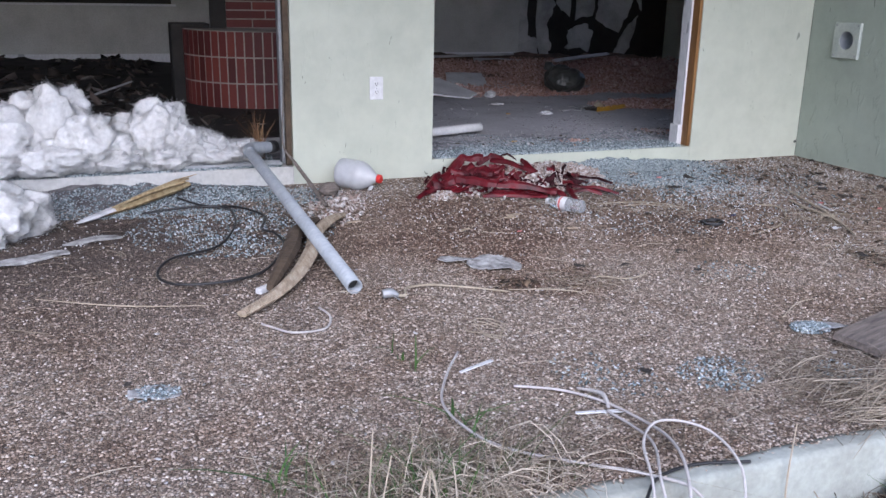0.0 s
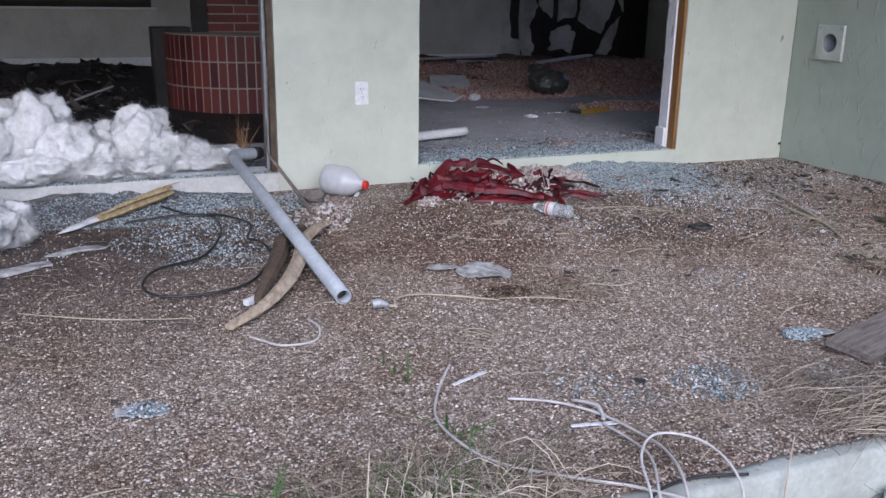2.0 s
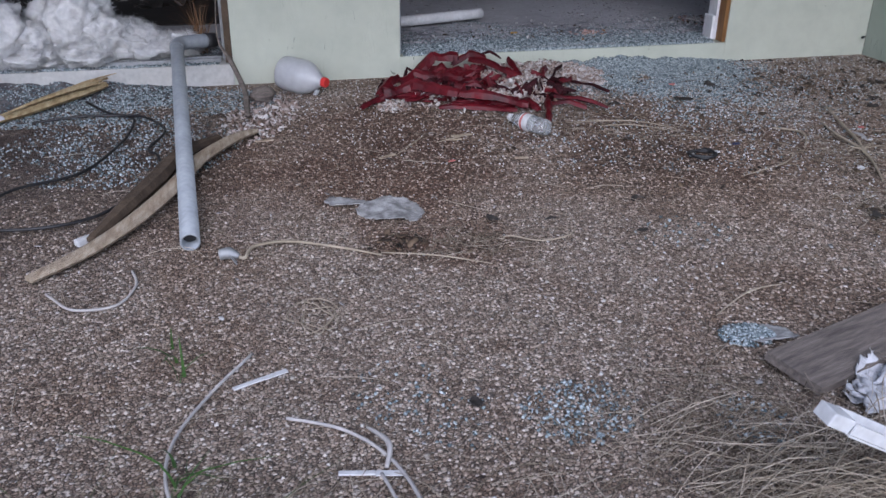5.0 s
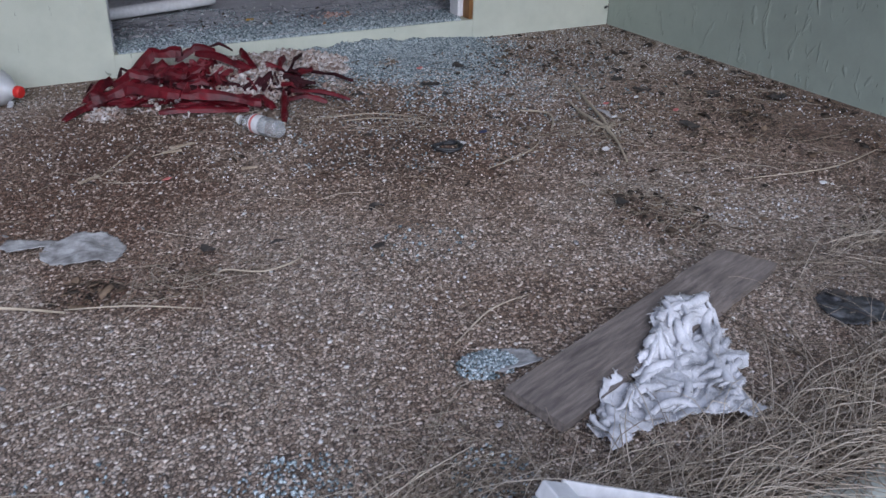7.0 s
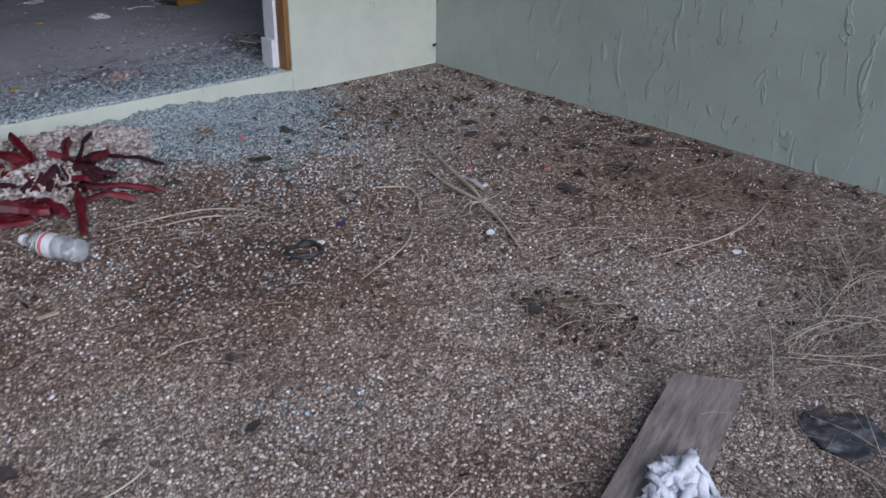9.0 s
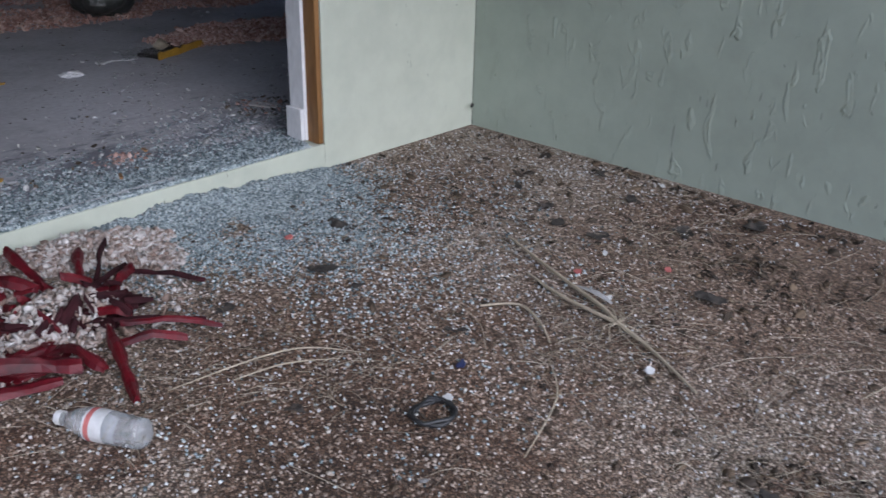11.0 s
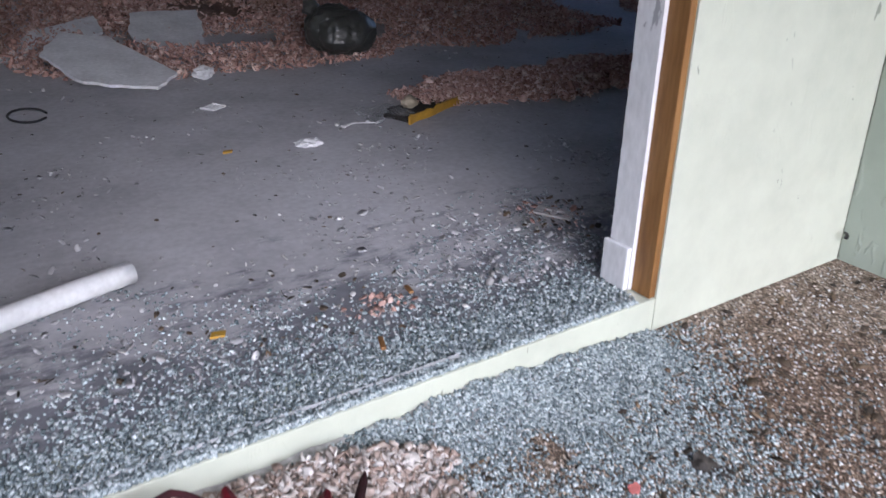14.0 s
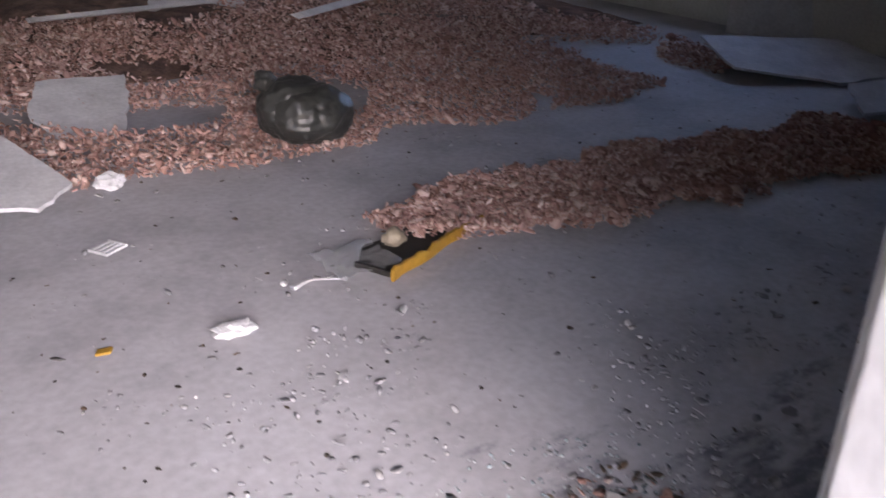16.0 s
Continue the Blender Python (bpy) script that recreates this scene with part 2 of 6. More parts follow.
bm = box(X_L1, X_R0, WY, WB, -0.15, TOP)
box(X_R1, CORNER, WY, WB, -0.15, TOP, bm=bm)
box(-5.0, X_L0, WY, WB, -0.15, TOP, bm=bm)
box(-5.0, CORNER, WY, WB, TOP, 2.75, bm=bm)
structure("wall_north", bm, M_WALL, "pale green stucco house wall with two doorless openings")
bm = box(X_R0, X_R1, WY, WB, -0.15, FLOOR - 0.003, 0.004)
structure("door_sill_right", bm, M_WALL, "painted sill of the broken glass doorway")
bm = box(X_L0, X_L1, WY, WB, -0.15, FLOOR - 0.003, 0.004)
structure("door_sill_left", bm, M_INNER, "painted sill of the wide open doorway")
VY, VZ = 4.205, 0.725          # dryer vent
bm = box(CORNER, CORNER + 0.16, -2.6, VY - 0.055, -0.15, 2.75)
box(CORNER, CORNER + 0.16, VY + 0.055, WY, -0.15, 2.75, bm=bm)
box(CORNER, CORNER + 0.16, VY - 0.055, VY + 0.055, -0.15, VZ - 0.055, bm=bm)
box(CORNER, CORNER + 0.16, VY - 0.055, VY + 0.055, VZ + 0.055, 2.75, bm=bm)
structure("wall_east", bm, M_SIDE, "grey-green trowelled stucco side wall, its darker tone standing for shade")
# unseen wall, added so the sky from the left doesn't brighten wall_east
structure("wall_west", box(-5.16, -5.0, -1.5, WB, -0.15, 2.75), M_SIDE, "unseen plain stucco wall added to keep the western sky off the porch")
# unseen eave; its depth sets how the slab darkens towards the house
structure("ceiling_eave", box(-5.16, CORNER + 0.16, 1.85, WY, 2.5, 2.6), M_CEIL, "unseen painted soffit, added to shade the slab by the house")
structure("roof_house", box(-5.2, 8.0, 4.67, 11.5, 2.76, 2.9), M_CEIL, "flat roof over the house")

# patio slab and its painted edge
EDGE = 1.465
structure("floor_patio", box(-5.0, CORNER, EDGE + 0.055, WY, -0.16, 0.0), M_SLAB, "exposed pebble concrete patio slab, littered and stained")
# yard
bm = bmesh.new()
R = 400
for x0, x1, y0, y1 in ((-R, R, -R, EDGE + 0.02), (-R, -5.16, EDGE + 0.02, R), (CORNER + 0.16, R, EDGE + 0.02, WB), (-5.16, 8.0, 11.5, R), (8.0, R, WB, R)):
    bm.faces.new([bm.verts.new((x, y, -0.15)) for x, y in ((x0, y0), (x1, y0), (x1, y1), (x0, y1))])
structure("ground", bm, M_SOIL, "dry soil and grass of the yard")

# rooms inside
BACK = 11.0
structure("floor_inside", box(-5.0, 7.6, WB, BACK + 0.2, -0.15, FLOOR), M_FLOOR, "bare grey concrete floor strewn with broken glass and debris")
structure("ceiling_inside", box(-5.0, 7.6, WB, BACK + 0.2, 2.45, 2.6), M_GREYCEIL, "plaster ceiling, greyed to dim the rooms")
structure("wall_inside_back", box(-5.0, 5.14, BACK, BACK + 0.15, FLOOR, 2.45), M_INNER, "dirty off-white plaster wall")
structure("wall_inside_west", box(-5.16, -5.0, WB, BACK, FLOOR, 2.45), M_INNER, "plain plaster wall")
# unseen opening, y 7.2 to 9.1, added to light the room's far end
bm = box(7.45, 7.6, WB, 7.2, FLOOR, 2.45)
box(7.45, 7.6, 9.1, BACK + 0.2, FLOOR, 2.45, bm=bm)
box(7.45, 7.6, 7.2, 9.1, FLOOR, 1.0, bm=bm)
box(7.45, 7.6, 7.2, 9.1, 2.15, 2.45, bm=bm)
structure("wall_inside_east", bm, M_CEIL, "dirty plaster wall of the gutted room with an unseen opening added for light")
structure("wall_inside_front", box(CORNER, 7.6, WB - 0.16, WB, -0.1, 2.6), M_SHADEWALL, "inner plaster wall, coloured dark to deepen the shade beside the jamb")
# thin near-black sheet that makes this room's floor darker beyond y 5.42
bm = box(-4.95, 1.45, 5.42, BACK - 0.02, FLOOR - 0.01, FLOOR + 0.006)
structure("carpet", bm, M_DARK, "thin dark sheet over the floor of the fireplace room")

# kerb along the yard, painted and worn
rng = np.random.default_rng(7)
random.seed(7)


def rough_bar(x0, x1, y0, y1, z0, z1, step, amount, seed):
    """A long bar with uneven faces and rounded arrises."""
    n = max(2, int((x1 - x0) / step))
    ring = []
    for a, bq in ((0, 0), (0.02, 0.9), (0.12, 0.985), (0.3, 1), (0.7, 1), (1, 0.98), (1, 0)):
        ring.append((y0 + (y1 - y0) * a, z0 + (z1 - z0) * bq))
    vs, fs = [], []
    for i in range(n + 1):
        x = x0 + (x1 - x0) * i / n
        for y, z in ring:
            d = noise.noise_vector(Vector((x * 9 + seed, y * 20, z * 20))) * amount + noise.noise_vector(Vector((x * 2.2, y * 3, seed))) * amount * 1.2
            vs.append((x, y + d.x, z + d.z))
    k = len(ring)
    for i in range(n):
        for j in range(k - 1):
            a = i * k + j
            fs.append((a, a + 1, a + k + 1, a + k))
    return mesh_of("bar", vs, fs, M_KERB, True)


structure("kerb", rough_bar(-5.0, CORNER - 0.005, EDGE, EDGE + 0.062, -0.16, 0.004, 0.03, 0.0035, 3), M_KERB, "worn white-painted concrete edge of the patio")

# ---- more materials ----
M_RED = simple("torn_red_vinyl", [(0.3, (0.018, 0.002, 0.004)), (0.48, (0.085, 0.003, 0.008)), (0.74, (0.18, 0.007, 0.015))], 11.0, 0.5, bumps=0.6, dist=0.004, fine=45.0, spec=0.35)
M_FOAM = varied("crumbled_foam", [(0.0, (0.24, 0.165, 0.13)), (0.35, (0.40, 0.32, 0.28)), (0.7, (0.54, 0.49, 0.46)), (1.0, (0.66, 0.63, 0.61))], 0.9)
M_BATT = simple("white_fibre_batting", [(0.3, (0.62, 0.62, 0.615)), (0.45, (0.76, 0.755, 0.75)), (0.7, (0.84, 0.835, 0.83))], 7.0, 0.95, bumps=0.35, dist=0.006, fine=60.0, spec=0.1)
M_BATT.node_tree.nodes["Principled BSDF"].inputs["Subsurface Weight"].default_value = 0.7
M_BATT.node_tree.nodes["Principled BSDF"].inputs["Subsurface Radius"].default_value = (0.05, 0.05, 0.05)
M_BATT.node_tree.nodes["Principled BSDF"].inputs["Subsurface Scale"].default_value = 1.0
M_PIPE = simple("grey_plastic_pipe", [(0.3, (0.27, 0.295, 0.32)), (0.7, (0.36, 0.385, 0.41))], 9.0, 0.45)
M_PVC = simple("white_plastic", [(0.3, (0.62, 0.62, 0.63)), (0.7, (0.76, 0.76, 0.77))], 9.0, 0.4)
M_VENT = simple("overpainted_vent_plate", [(0.3, (0.40, 0.44, 0.40)), (0.7, (0.50, 0.54, 0.49))], 9.0, 0.6)
M_BLACK = simple("black_rubber", [(0.3, (0.012, 0.012, 0.013)), (0.7, (0.03, 0.03, 0.032))], 20.0, 0.5)
M_BAG = simple("shiny_black_bag", [(0.3, (0.03, 0.031, 0.03)), (0.7, (0.06, 0.062, 0.058))], 9.0, 0.36, bumps=0.45, dist=0.01, fine=16.0)
M_SPLIT = simple("split_pale_timber", [(0.3, (0.26, 0.19, 0.13)), (0.5, (0.43, 0.345, 0.25)), (0.7, (0.57, 0.49, 0.385))], 6.0, 0.75, stretch=(10, 2, 10), bumps=0.8, dist=0.004)
M_BARK = simple("dark_bark", [(0.3, (0.045, 0.03, 0.02)), (0.7, (0.12, 0.085, 0.055))], 12.0, 0.9, bumps=1.0, dist=0.006)
M_BOARD = simple("weathered_board", [(0.3, (0.085, 0.072, 0.064)), (0.5, (0.17, 0.142, 0.124)), (0.72, (0.27, 0.228, 0.20))], 5.0, 0.85, bumps=0.8, dist=0.003, stretch=(2.0, 16, 16), fine=26.0)
M_CLOTH = simple("white_rag", [(0.3, (0.26, 0.26, 0.27)), (0.46, (0.54, 0.54, 0.56)), (0.68, (0.68, 0.675, 0.70))], 16.0, 0.9, bumps=0.5, fine=200.0)
M_STRAW = varied("dry_straw", [(0.0, (0.09, 0.068, 0.05)), (0.3, (0.20, 0.16, 0.115)), (0.65, (0.34, 0.285, 0.215)), (1.0, (0.54, 0.48, 0.39))], 0.75)
M_STALK = simple("bleached_stalk", [(0.3, (0.30, 0.25, 0.18)), (0.7, (0.50, 0.43, 0.33))], 14.0, 0.75)
M_BRISTLE = varied("brown_bristles", [(0.0, (0.10, 0.045, 0.018)), (0.6, (0.24, 0.13, 0.06)), (1.0, (0.40, 0.26, 0.14))], 0.7)
M_GRASS = varied("grass_blades", [(0.0, (0.03, 0.06, 0.02)), (0.25, (0.06, 0.10, 0.03)), (0.4, (0.17, 0.14, 0.085)), (1.0, (0.36, 0.30, 0.21))], 0.6)
M_GREEN = varied("fresh_grass", [(0.0, (0.03, 0.075, 0.02)), (1.0, (0.08, 0.17, 0.03))], 0.6)
M_LEAF = varied("dead_leaf_litter", [(0.0, (0.022, 0.017, 0.013)), (0.4, (0.06, 0.042, 0.028)), (0.75, (0.12, 0.08, 0.05)), (1.0, (0.22, 0.155, 0.10))], 0.8)
M_CHIP = varied("plaster_crumbs", [(0.0, (0.27, 0.26, 0.255)), (0.5, (0.43, 0.42, 0.415)), (0.85, (0.58, 0.57, 0.57)), (1.0, (0.74, 0.73, 0.72))], 0.85)
M_STONE = varied("proud_pebbles", [(0.0, (0.10, 0.075, 0.06)), (0.3, (0.235, 0.18, 0.142)), (0.6, (0.375, 0.305, 0.247)), (0.85, (0.50, 0.43, 0.365)), (0.96, (0.60, 0.535, 0.475)), (1.0, (0.71, 0.67, 0.63))], 0.7)
nt_ = M_STONE.node_tree
b_ = nt_.nodes["Principled BSDF"]
tone_ = mix(nt_, 1.0, b_.inputs["Base Color"].links[0].from_socket, grey(1.12), "MULTIPLY")
colour(nt_, b_, mix(nt_, 0.38, tone_, stains(nt_, tone_, nt_.nodes.new("ShaderNodeTexCoord").outputs["Object"])))
M_CRUMB = varied("grey_concrete_crumbs", [(0.0, (0.26, 0.255, 0.265)), (0.5, (0.40, 0.395, 0.41)), (1.0, (0.58, 0.575, 0.59))], 0.9)
M_PINK = varied("loose_pink_insulation", [(0.0, (0.29, 0.16, 0.13)), (0.4, (0.485, 0.29, 0.245)), (0.75, (0.61, 0.42, 0.365)), (1.0, (0.745, 0.59, 0.53))], 0.98)
M_RUBBLE = simple("charred_rubble", [(0.3, (0.05, 0.035, 0.03)), (0.5, (0.16, 0.10, 0.08)), (0.72, (0.34, 0.215, 0.175))], 6.0, 0.95, bumps=1.0, dist=0.02, fine=25.0)
M_CHAR = varied("charred_scraps", [(0.0, (0.012, 0.010, 0.009)), (0.5, (0.045, 0.034, 0.028)), (0.85, (0.12, 0.09, 0.075)), (0.95, (0.22, 0.19, 0.17)), (1.0, (0.42, 0.40, 0.38))], 0.9)
M_BOARDG = simple("broken_plasterboard", [(0.3, (0.56, 0.56, 0.58)), (0.6, (0.74, 0.74, 0.76))], 6.0, 0.9)
M_GREYSOIL = simple("ashen_soil", [(0.3, (0.065, 0.06, 0.064)), (0.5, (0.13, 0.122, 0.125)), (0.72, (0.24, 0.225, 0.225))], 22.0, 0.95, bumps=1.0, dist=0.006, fine=110.0)
M_PLANK = simple("splintered_yellow_plank", [(0.3, (0.30, 0.205, 0.10)), (0.5, (0.47, 0.355, 0.19)), (0.7, (0.58, 0.47, 0.29))], 6.0, 0.75, stretch=(10, 2, 10), bumps=0.8, dist=0.004)
M_YELLOW = simple("yellow_painted_edge", [(0.3, (0.36, 0.19, 0.02)), (0.7, (0.50, 0.29, 0.035))], 14.0, 0.6)
M_BRICK = varied("red_brick", [(0.0, (0.08, 0.014, 0.013)), (0.5, (0.14, 0.023, 0.02)), (1.0, (0.20, 0.04, 0.029))], 0.65, island=False)
M_MORTAR = simple("pale_mortar", [(0.3, (0.30, 0.255, 0.22)), (0.7, (0.42, 0.37, 0.32))], 12.0, 0.9)
M_REDCAP = simple("red_plastic", [(0.3, (0.55, 0.02, 0.02)), (0.7, (0.68, 0.04, 0.03))], 9.0, 0.4)
M_ASH = simple("dried_mortar_smear", [(0.3, (0.15, 0.145, 0.142)), (0.5, (0.33, 0.325, 0.32)), (0.7, (0.51, 0.51, 0.51))], 28.0, 0.8, bumps=0.8, fine=120.0)
M_WIRE = simple("pale_sheathed_cable", [(0.3, (0.40, 0.37, 0.36)), (0.7, (0.60, 0.57, 0.55))], 14.0, 0.55)
M_FILM = simple("dark_crumpled_film", [(0.3, (0.012, 0.012, 0.014)), (0.5, (0.055, 0.055, 0.06)), (0.72, (0.20, 0.205, 0.22))], 30.0, 0.4, bumps=0.8, dist=0.006, fine=60.0)
M_BLUE = simple("blue_plastic_scrap", [(0.3, (0.012, 0.016, 0.06)), (0.7, (0.03, 0.04, 0.12))], 20.0, 0.5)
# toned below the other boards: the dim far end is put into colour
M_TORN = simple("dimmed_torn_plasterboard", [(0.3, (0.28, 0.27, 0.265)), (0.6, (0.56, 0.55, 0.54))], 3.0, 0.95)
M_PINKBIT = simple("pink_plastic_scrap", [(0.3, (0.45, 0.10, 0.10)), (0.7, (0.60, 0.20, 0.18))], 20.0, 0.6)


def clear(name, tint, rough, through_part):
    m, nt, b, co = base(name, rough)
    n = tex(nt, "Noise", co, 30.0, Detail=3.0)
    colour(nt, b, ramp(nt, n.outputs["Fac"], [(0.3, tuple(0.85 * v for v in tint)), (0.7, tint)]))
    b.inputs["Transmission Weight"].default_value = through_part
    b.inputs["IOR"].default_value = 1.45
    bump(nt, b, n.outputs["Fac"], 0.25, 0.002)
    return m


M_GLASS = varied("crumbled_safety_glass", [(0.0, (0.13, 0.165, 0.178)), (0.3, (0.29, 0.355, 0.38)), (0.6, (0.50, 0.585, 0.613)), (1.0, (0.79, 0.865, 0.887))], 0.26)
M_GLASS.node_tree.nodes["Principled BSDF"].inputs["Transmission Weight"].default_value = 0.3
M_JUG = clear("milky_plastic", (0.62, 0.63, 0.65), 0.35, 0.3)
M_CLEAR = clear("thin_clear_plastic", (0.92, 0.94, 0.96), 0.08, 0.8)

# ---- tools for loose matter ----


def scatter(name, shape_v, shape_f, pos, rot, size, material, smooth=False):
    """One mesh of many copies of a small shape. pos (n,3), rot (n,3,3), size (n,3)."""
    v = np.asarray(shape_v, float)
    n, k = len(pos), len(v)
    jit = 1 + rng.uniform(-0.28, 0.28, (n, k, 1))
    w = np.einsum("nij,nkj->nki", rot, v[None] * size[:, None, :] * jit) + pos[:, None, :]
    counts = np.array([len(f) for f in shape_f])
    flat = np.concatenate([np.asarray(f) for f in shape_f])
    loops = (flat[None] + (np.arange(n) * k)[:, None]).ravel()
    me = bpy.data.meshes.new(name)
    me.vertices.add(n * k)
    me.vertices.foreach_set("co", w.ravel())
    me.loops.add(len(loops))
    me.loops.foreach_set("vertex_index", loops.astype(np.int32))
    tot = np.tile(counts, n)
    me.polygons.add(len(tot))
    me.polygons.foreach_set("loop_start", np.concatenate(([0], np.cumsum(tot)[:-1])).astype(np.int32))
    me.polygons.foreach_set("loop_total", tot.astype(np.int32))
    if smooth:
        me.polygons.foreach_set("use_smooth", np.ones(len(tot), bool))
    me.materials.append(material)
    me.update(calc_edges=True)
    me.validate()
    return me


def turns(n, tilt):
    a, bq, c = rng.uniform(0, 2 * np.pi, n), rng.normal(0, tilt, n), rng.normal(0, tilt, n)
    ca, sa, cb, sb, cc, sc = np.cos(a), np.sin(a), np.cos(bq), np.sin(bq), np.cos(c), np.sin(c)
    o, z = np.ones(n), np.zeros(n)
    rz = np.stack([ca, -sa, z, sa, ca, z, z, z, o], 1).reshape(n, 3, 3)
    rx = np.stack([o, z, z, z, cb, -sb, z, sb, cb], 1).reshape(n, 3, 3)
    ry = np.stack([cc, z, sc, z, o, z, -sc, z, cc], 1).reshape(n, 3, 3)
    return rz @ rx @ ry


CUBE_V = [(x, y, z) for x in (-1, 1) for y in (-1, 1) for z in (-1, 1)]
CUBE_F = [(0, 1, 3, 2), (4, 6, 7, 5), (0, 4, 5, 1), (2, 3, 7, 6), (0, 2, 6, 4), (1, 5, 7, 3)]
OCT_V = [(1, 0, 0), (-1, 0, 0), (0, 1, 0), (0, -1, 0), (0, 0, 1), (0, 0, -1)]
OCT_F = [(0, 2, 4), (2, 1, 4), (1, 3, 4), (3, 0, 4), (2, 0, 5), (1, 2, 5), (3, 1, 5), (0, 3, 5)]
G = (1 + 5 ** 0.5) / 2
ICO_V = [tuple(np.array(v) / 1.9) for v in ((-1, G, 0), (1, G, 0), (-1, -G, 0), (1, -G, 0), (0, -1, G), (0, 1, G), (0, -1, -G), (0, 1, -G), (G, 0, -1), (G, 0, 1), (-G, 0, -1), (-G, 0, 1))]
ICO_F = [(0, 11, 5), (0, 5, 1), (0, 1, 7), (0, 7, 10), (0, 10, 11), (1, 5, 9), (5, 11, 4), (11, 10, 2), (10, 7, 6), (7, 1, 8), (3, 9, 4), (3, 4, 2), (3, 2, 6), (3, 6, 8), (3, 8, 9), (4, 9, 5), (2, 4, 11), (6, 2, 10), (8, 6, 7), (9, 8, 1)]
FLAKE_V = [(1, 0.1, 0.12), (0.4, 0.8, 0), (-0.5, 0.7, 0.15), (-1, -0.1, 0), (-0.3, -0.8, 0.1), (0.6, -0.6, 0), (1, 0.1, -0.1), (0.4, 0.8, -0.2), (-0.5, 0.7, -0.08), (-1, -0.1, -0.2), (-0.3, -0.8, -0.1), (0.6, -0.6, -0.2)]
FLAKE_F = [(0, 1, 2, 3, 4, 5), (11, 10, 9, 8, 7, 6)] + [(i, i + 6, (i + 1) % 6 + 6, (i + 1) % 6) for i in range(6)]


def field(x, y, f=2.5, seed=0.0):
    return np.array([noise.noise(Vector((a * f, b * f, seed))) for a, b in zip(x, y)])


def in_ellipse(n, cx, cy, rx, ry, ang=0.0, soft=0.6):
    r, a = rng.uniform(0, 1, n) ** soft, rng.uniform(0, 2 * np.pi, n)
    x, y = r * np.cos(a) * rx, r * np.sin(a) * ry
    c, s = math.cos(ang), math.sin(ang)
    return cx + c * x - s * y, cy + s * x + c * y


def stuff(name, me, label, category):
    return tagged(new(name, me), label, category, kind="stuff")


def sweep(points, radius, sides=8, close=True, steps=6, flat=1.0):
    """A tube along a smooth line through points; radius may be a list. Returns a bmesh."""
    p = [Vector(q) for q in points]
    n = len(p)
    rad = radius if isinstance(radius, (list, tuple)) else [radius] * n
    line, rr = [], []
    for i in range(n - 1):
        a, bq, c, d = p[max(i - 1, 0)], p[i], p[i + 1], p[min(i + 2, n - 1)]
        for k in range(steps):
            u = k / steps
            line.append(0.5 * (2 * bq + (c - a) * u + (2 * a - 5 * bq + 4 * c - d) * u * u + (3 * bq - a - 3 * c + d) * u ** 3))
            rr.append(rad[i] + (rad[i + 1] - rad[i]) * u)
    line.append(p[-1])
    rr.append(rad[-1])
    bm = bmesh.new()
    rings = []
    for i, q in enumerate(line):
        t = (line[min(i + 1, len(line) - 1)] - line[max(i - 1, 0)]).normalized()
        up = Vector((0, 0, 1)) if abs(t.z) < 0.9 else Vector((1, 0, 0))
        s = t.cross(up).normalized()
        u2 = s.cross(t)
        rings.append([bm.verts.new(q + rr[i] * (math.cos(2 * math.pi * k / sides) * s + flat * math.sin(2 * math.pi * k / sides) * u2)) for k in range(sides)])
    for a, bq in zip(rings, rings[1:]):
        for k in range(sides):
            bm.faces.new((a[k], a[(k + 1) % sides], bq[(k + 1) % sides], bq[k]))
    if close:
        bm.faces.new(rings[0])
        bm.faces.new(rings[-1][::-1])
    return bm


def lathe(profile, sides=28):
    """Turns (radius, height) pairs round z."""
    bm = bmesh.new()
    rings = [[bm.verts.new((r * math.cos(2 * math.pi * k / sides), r * math.sin(2 * math.pi * k / sides), z)) for k in range(sides)] for r, z in profile]
    for a, bq in zip(rings, rings[1:]):
        for k in range(sides):
            bm.faces.new((a[k], a[(k + 1) % sides], bq[(k + 1) % sides], bq[k]))
    return bm


def axis(base_pt, tip):
    """A pose whose z runs from base_pt to tip."""
    d = Vector(tip) - Vector(base_pt)
    return Matrix.Translation(base_pt) @ d.to_track_quat("Z", "Y").to_matrix().to_4x4()


def slab_of(outline, z, thick, ragged=0.006, seed=0.0, lift=None):
    """A broken flat piece: a ragged outline with thickness."""
    pts = []
    n = len(outline)
    for i in range(n):
        a, bq = Vector(outline[i]).to_2d(), Vector(outline[(i + 1) % n]).to_2d()
        for k in range(6):
            q = a.lerp(bq, k / 6)
            d = noise.noise_vector(Vector((q.x * 14 + seed, q.y * 14, seed)))
            pts.append((q.x + d.x * ragged, q.y + d.y * ragged))
    bm = bmesh.new()
    hz = lift or (lambda x, y: 0.0)
    lo = [bm.verts.new((x, y, z + hz(x, y))) for x, y in pts]
    hi = [bm.verts.new((x, y, z + thick + hz(x, y))) for x, y in pts]
    bm.faces.new(lo[::-1])
    bm.faces.new(hi)
    for i in range(len(pts)):
        j = (i + 1) % len(pts)
        bm.faces.new((lo[i], lo[j], hi[j], hi[i]))
    return bm


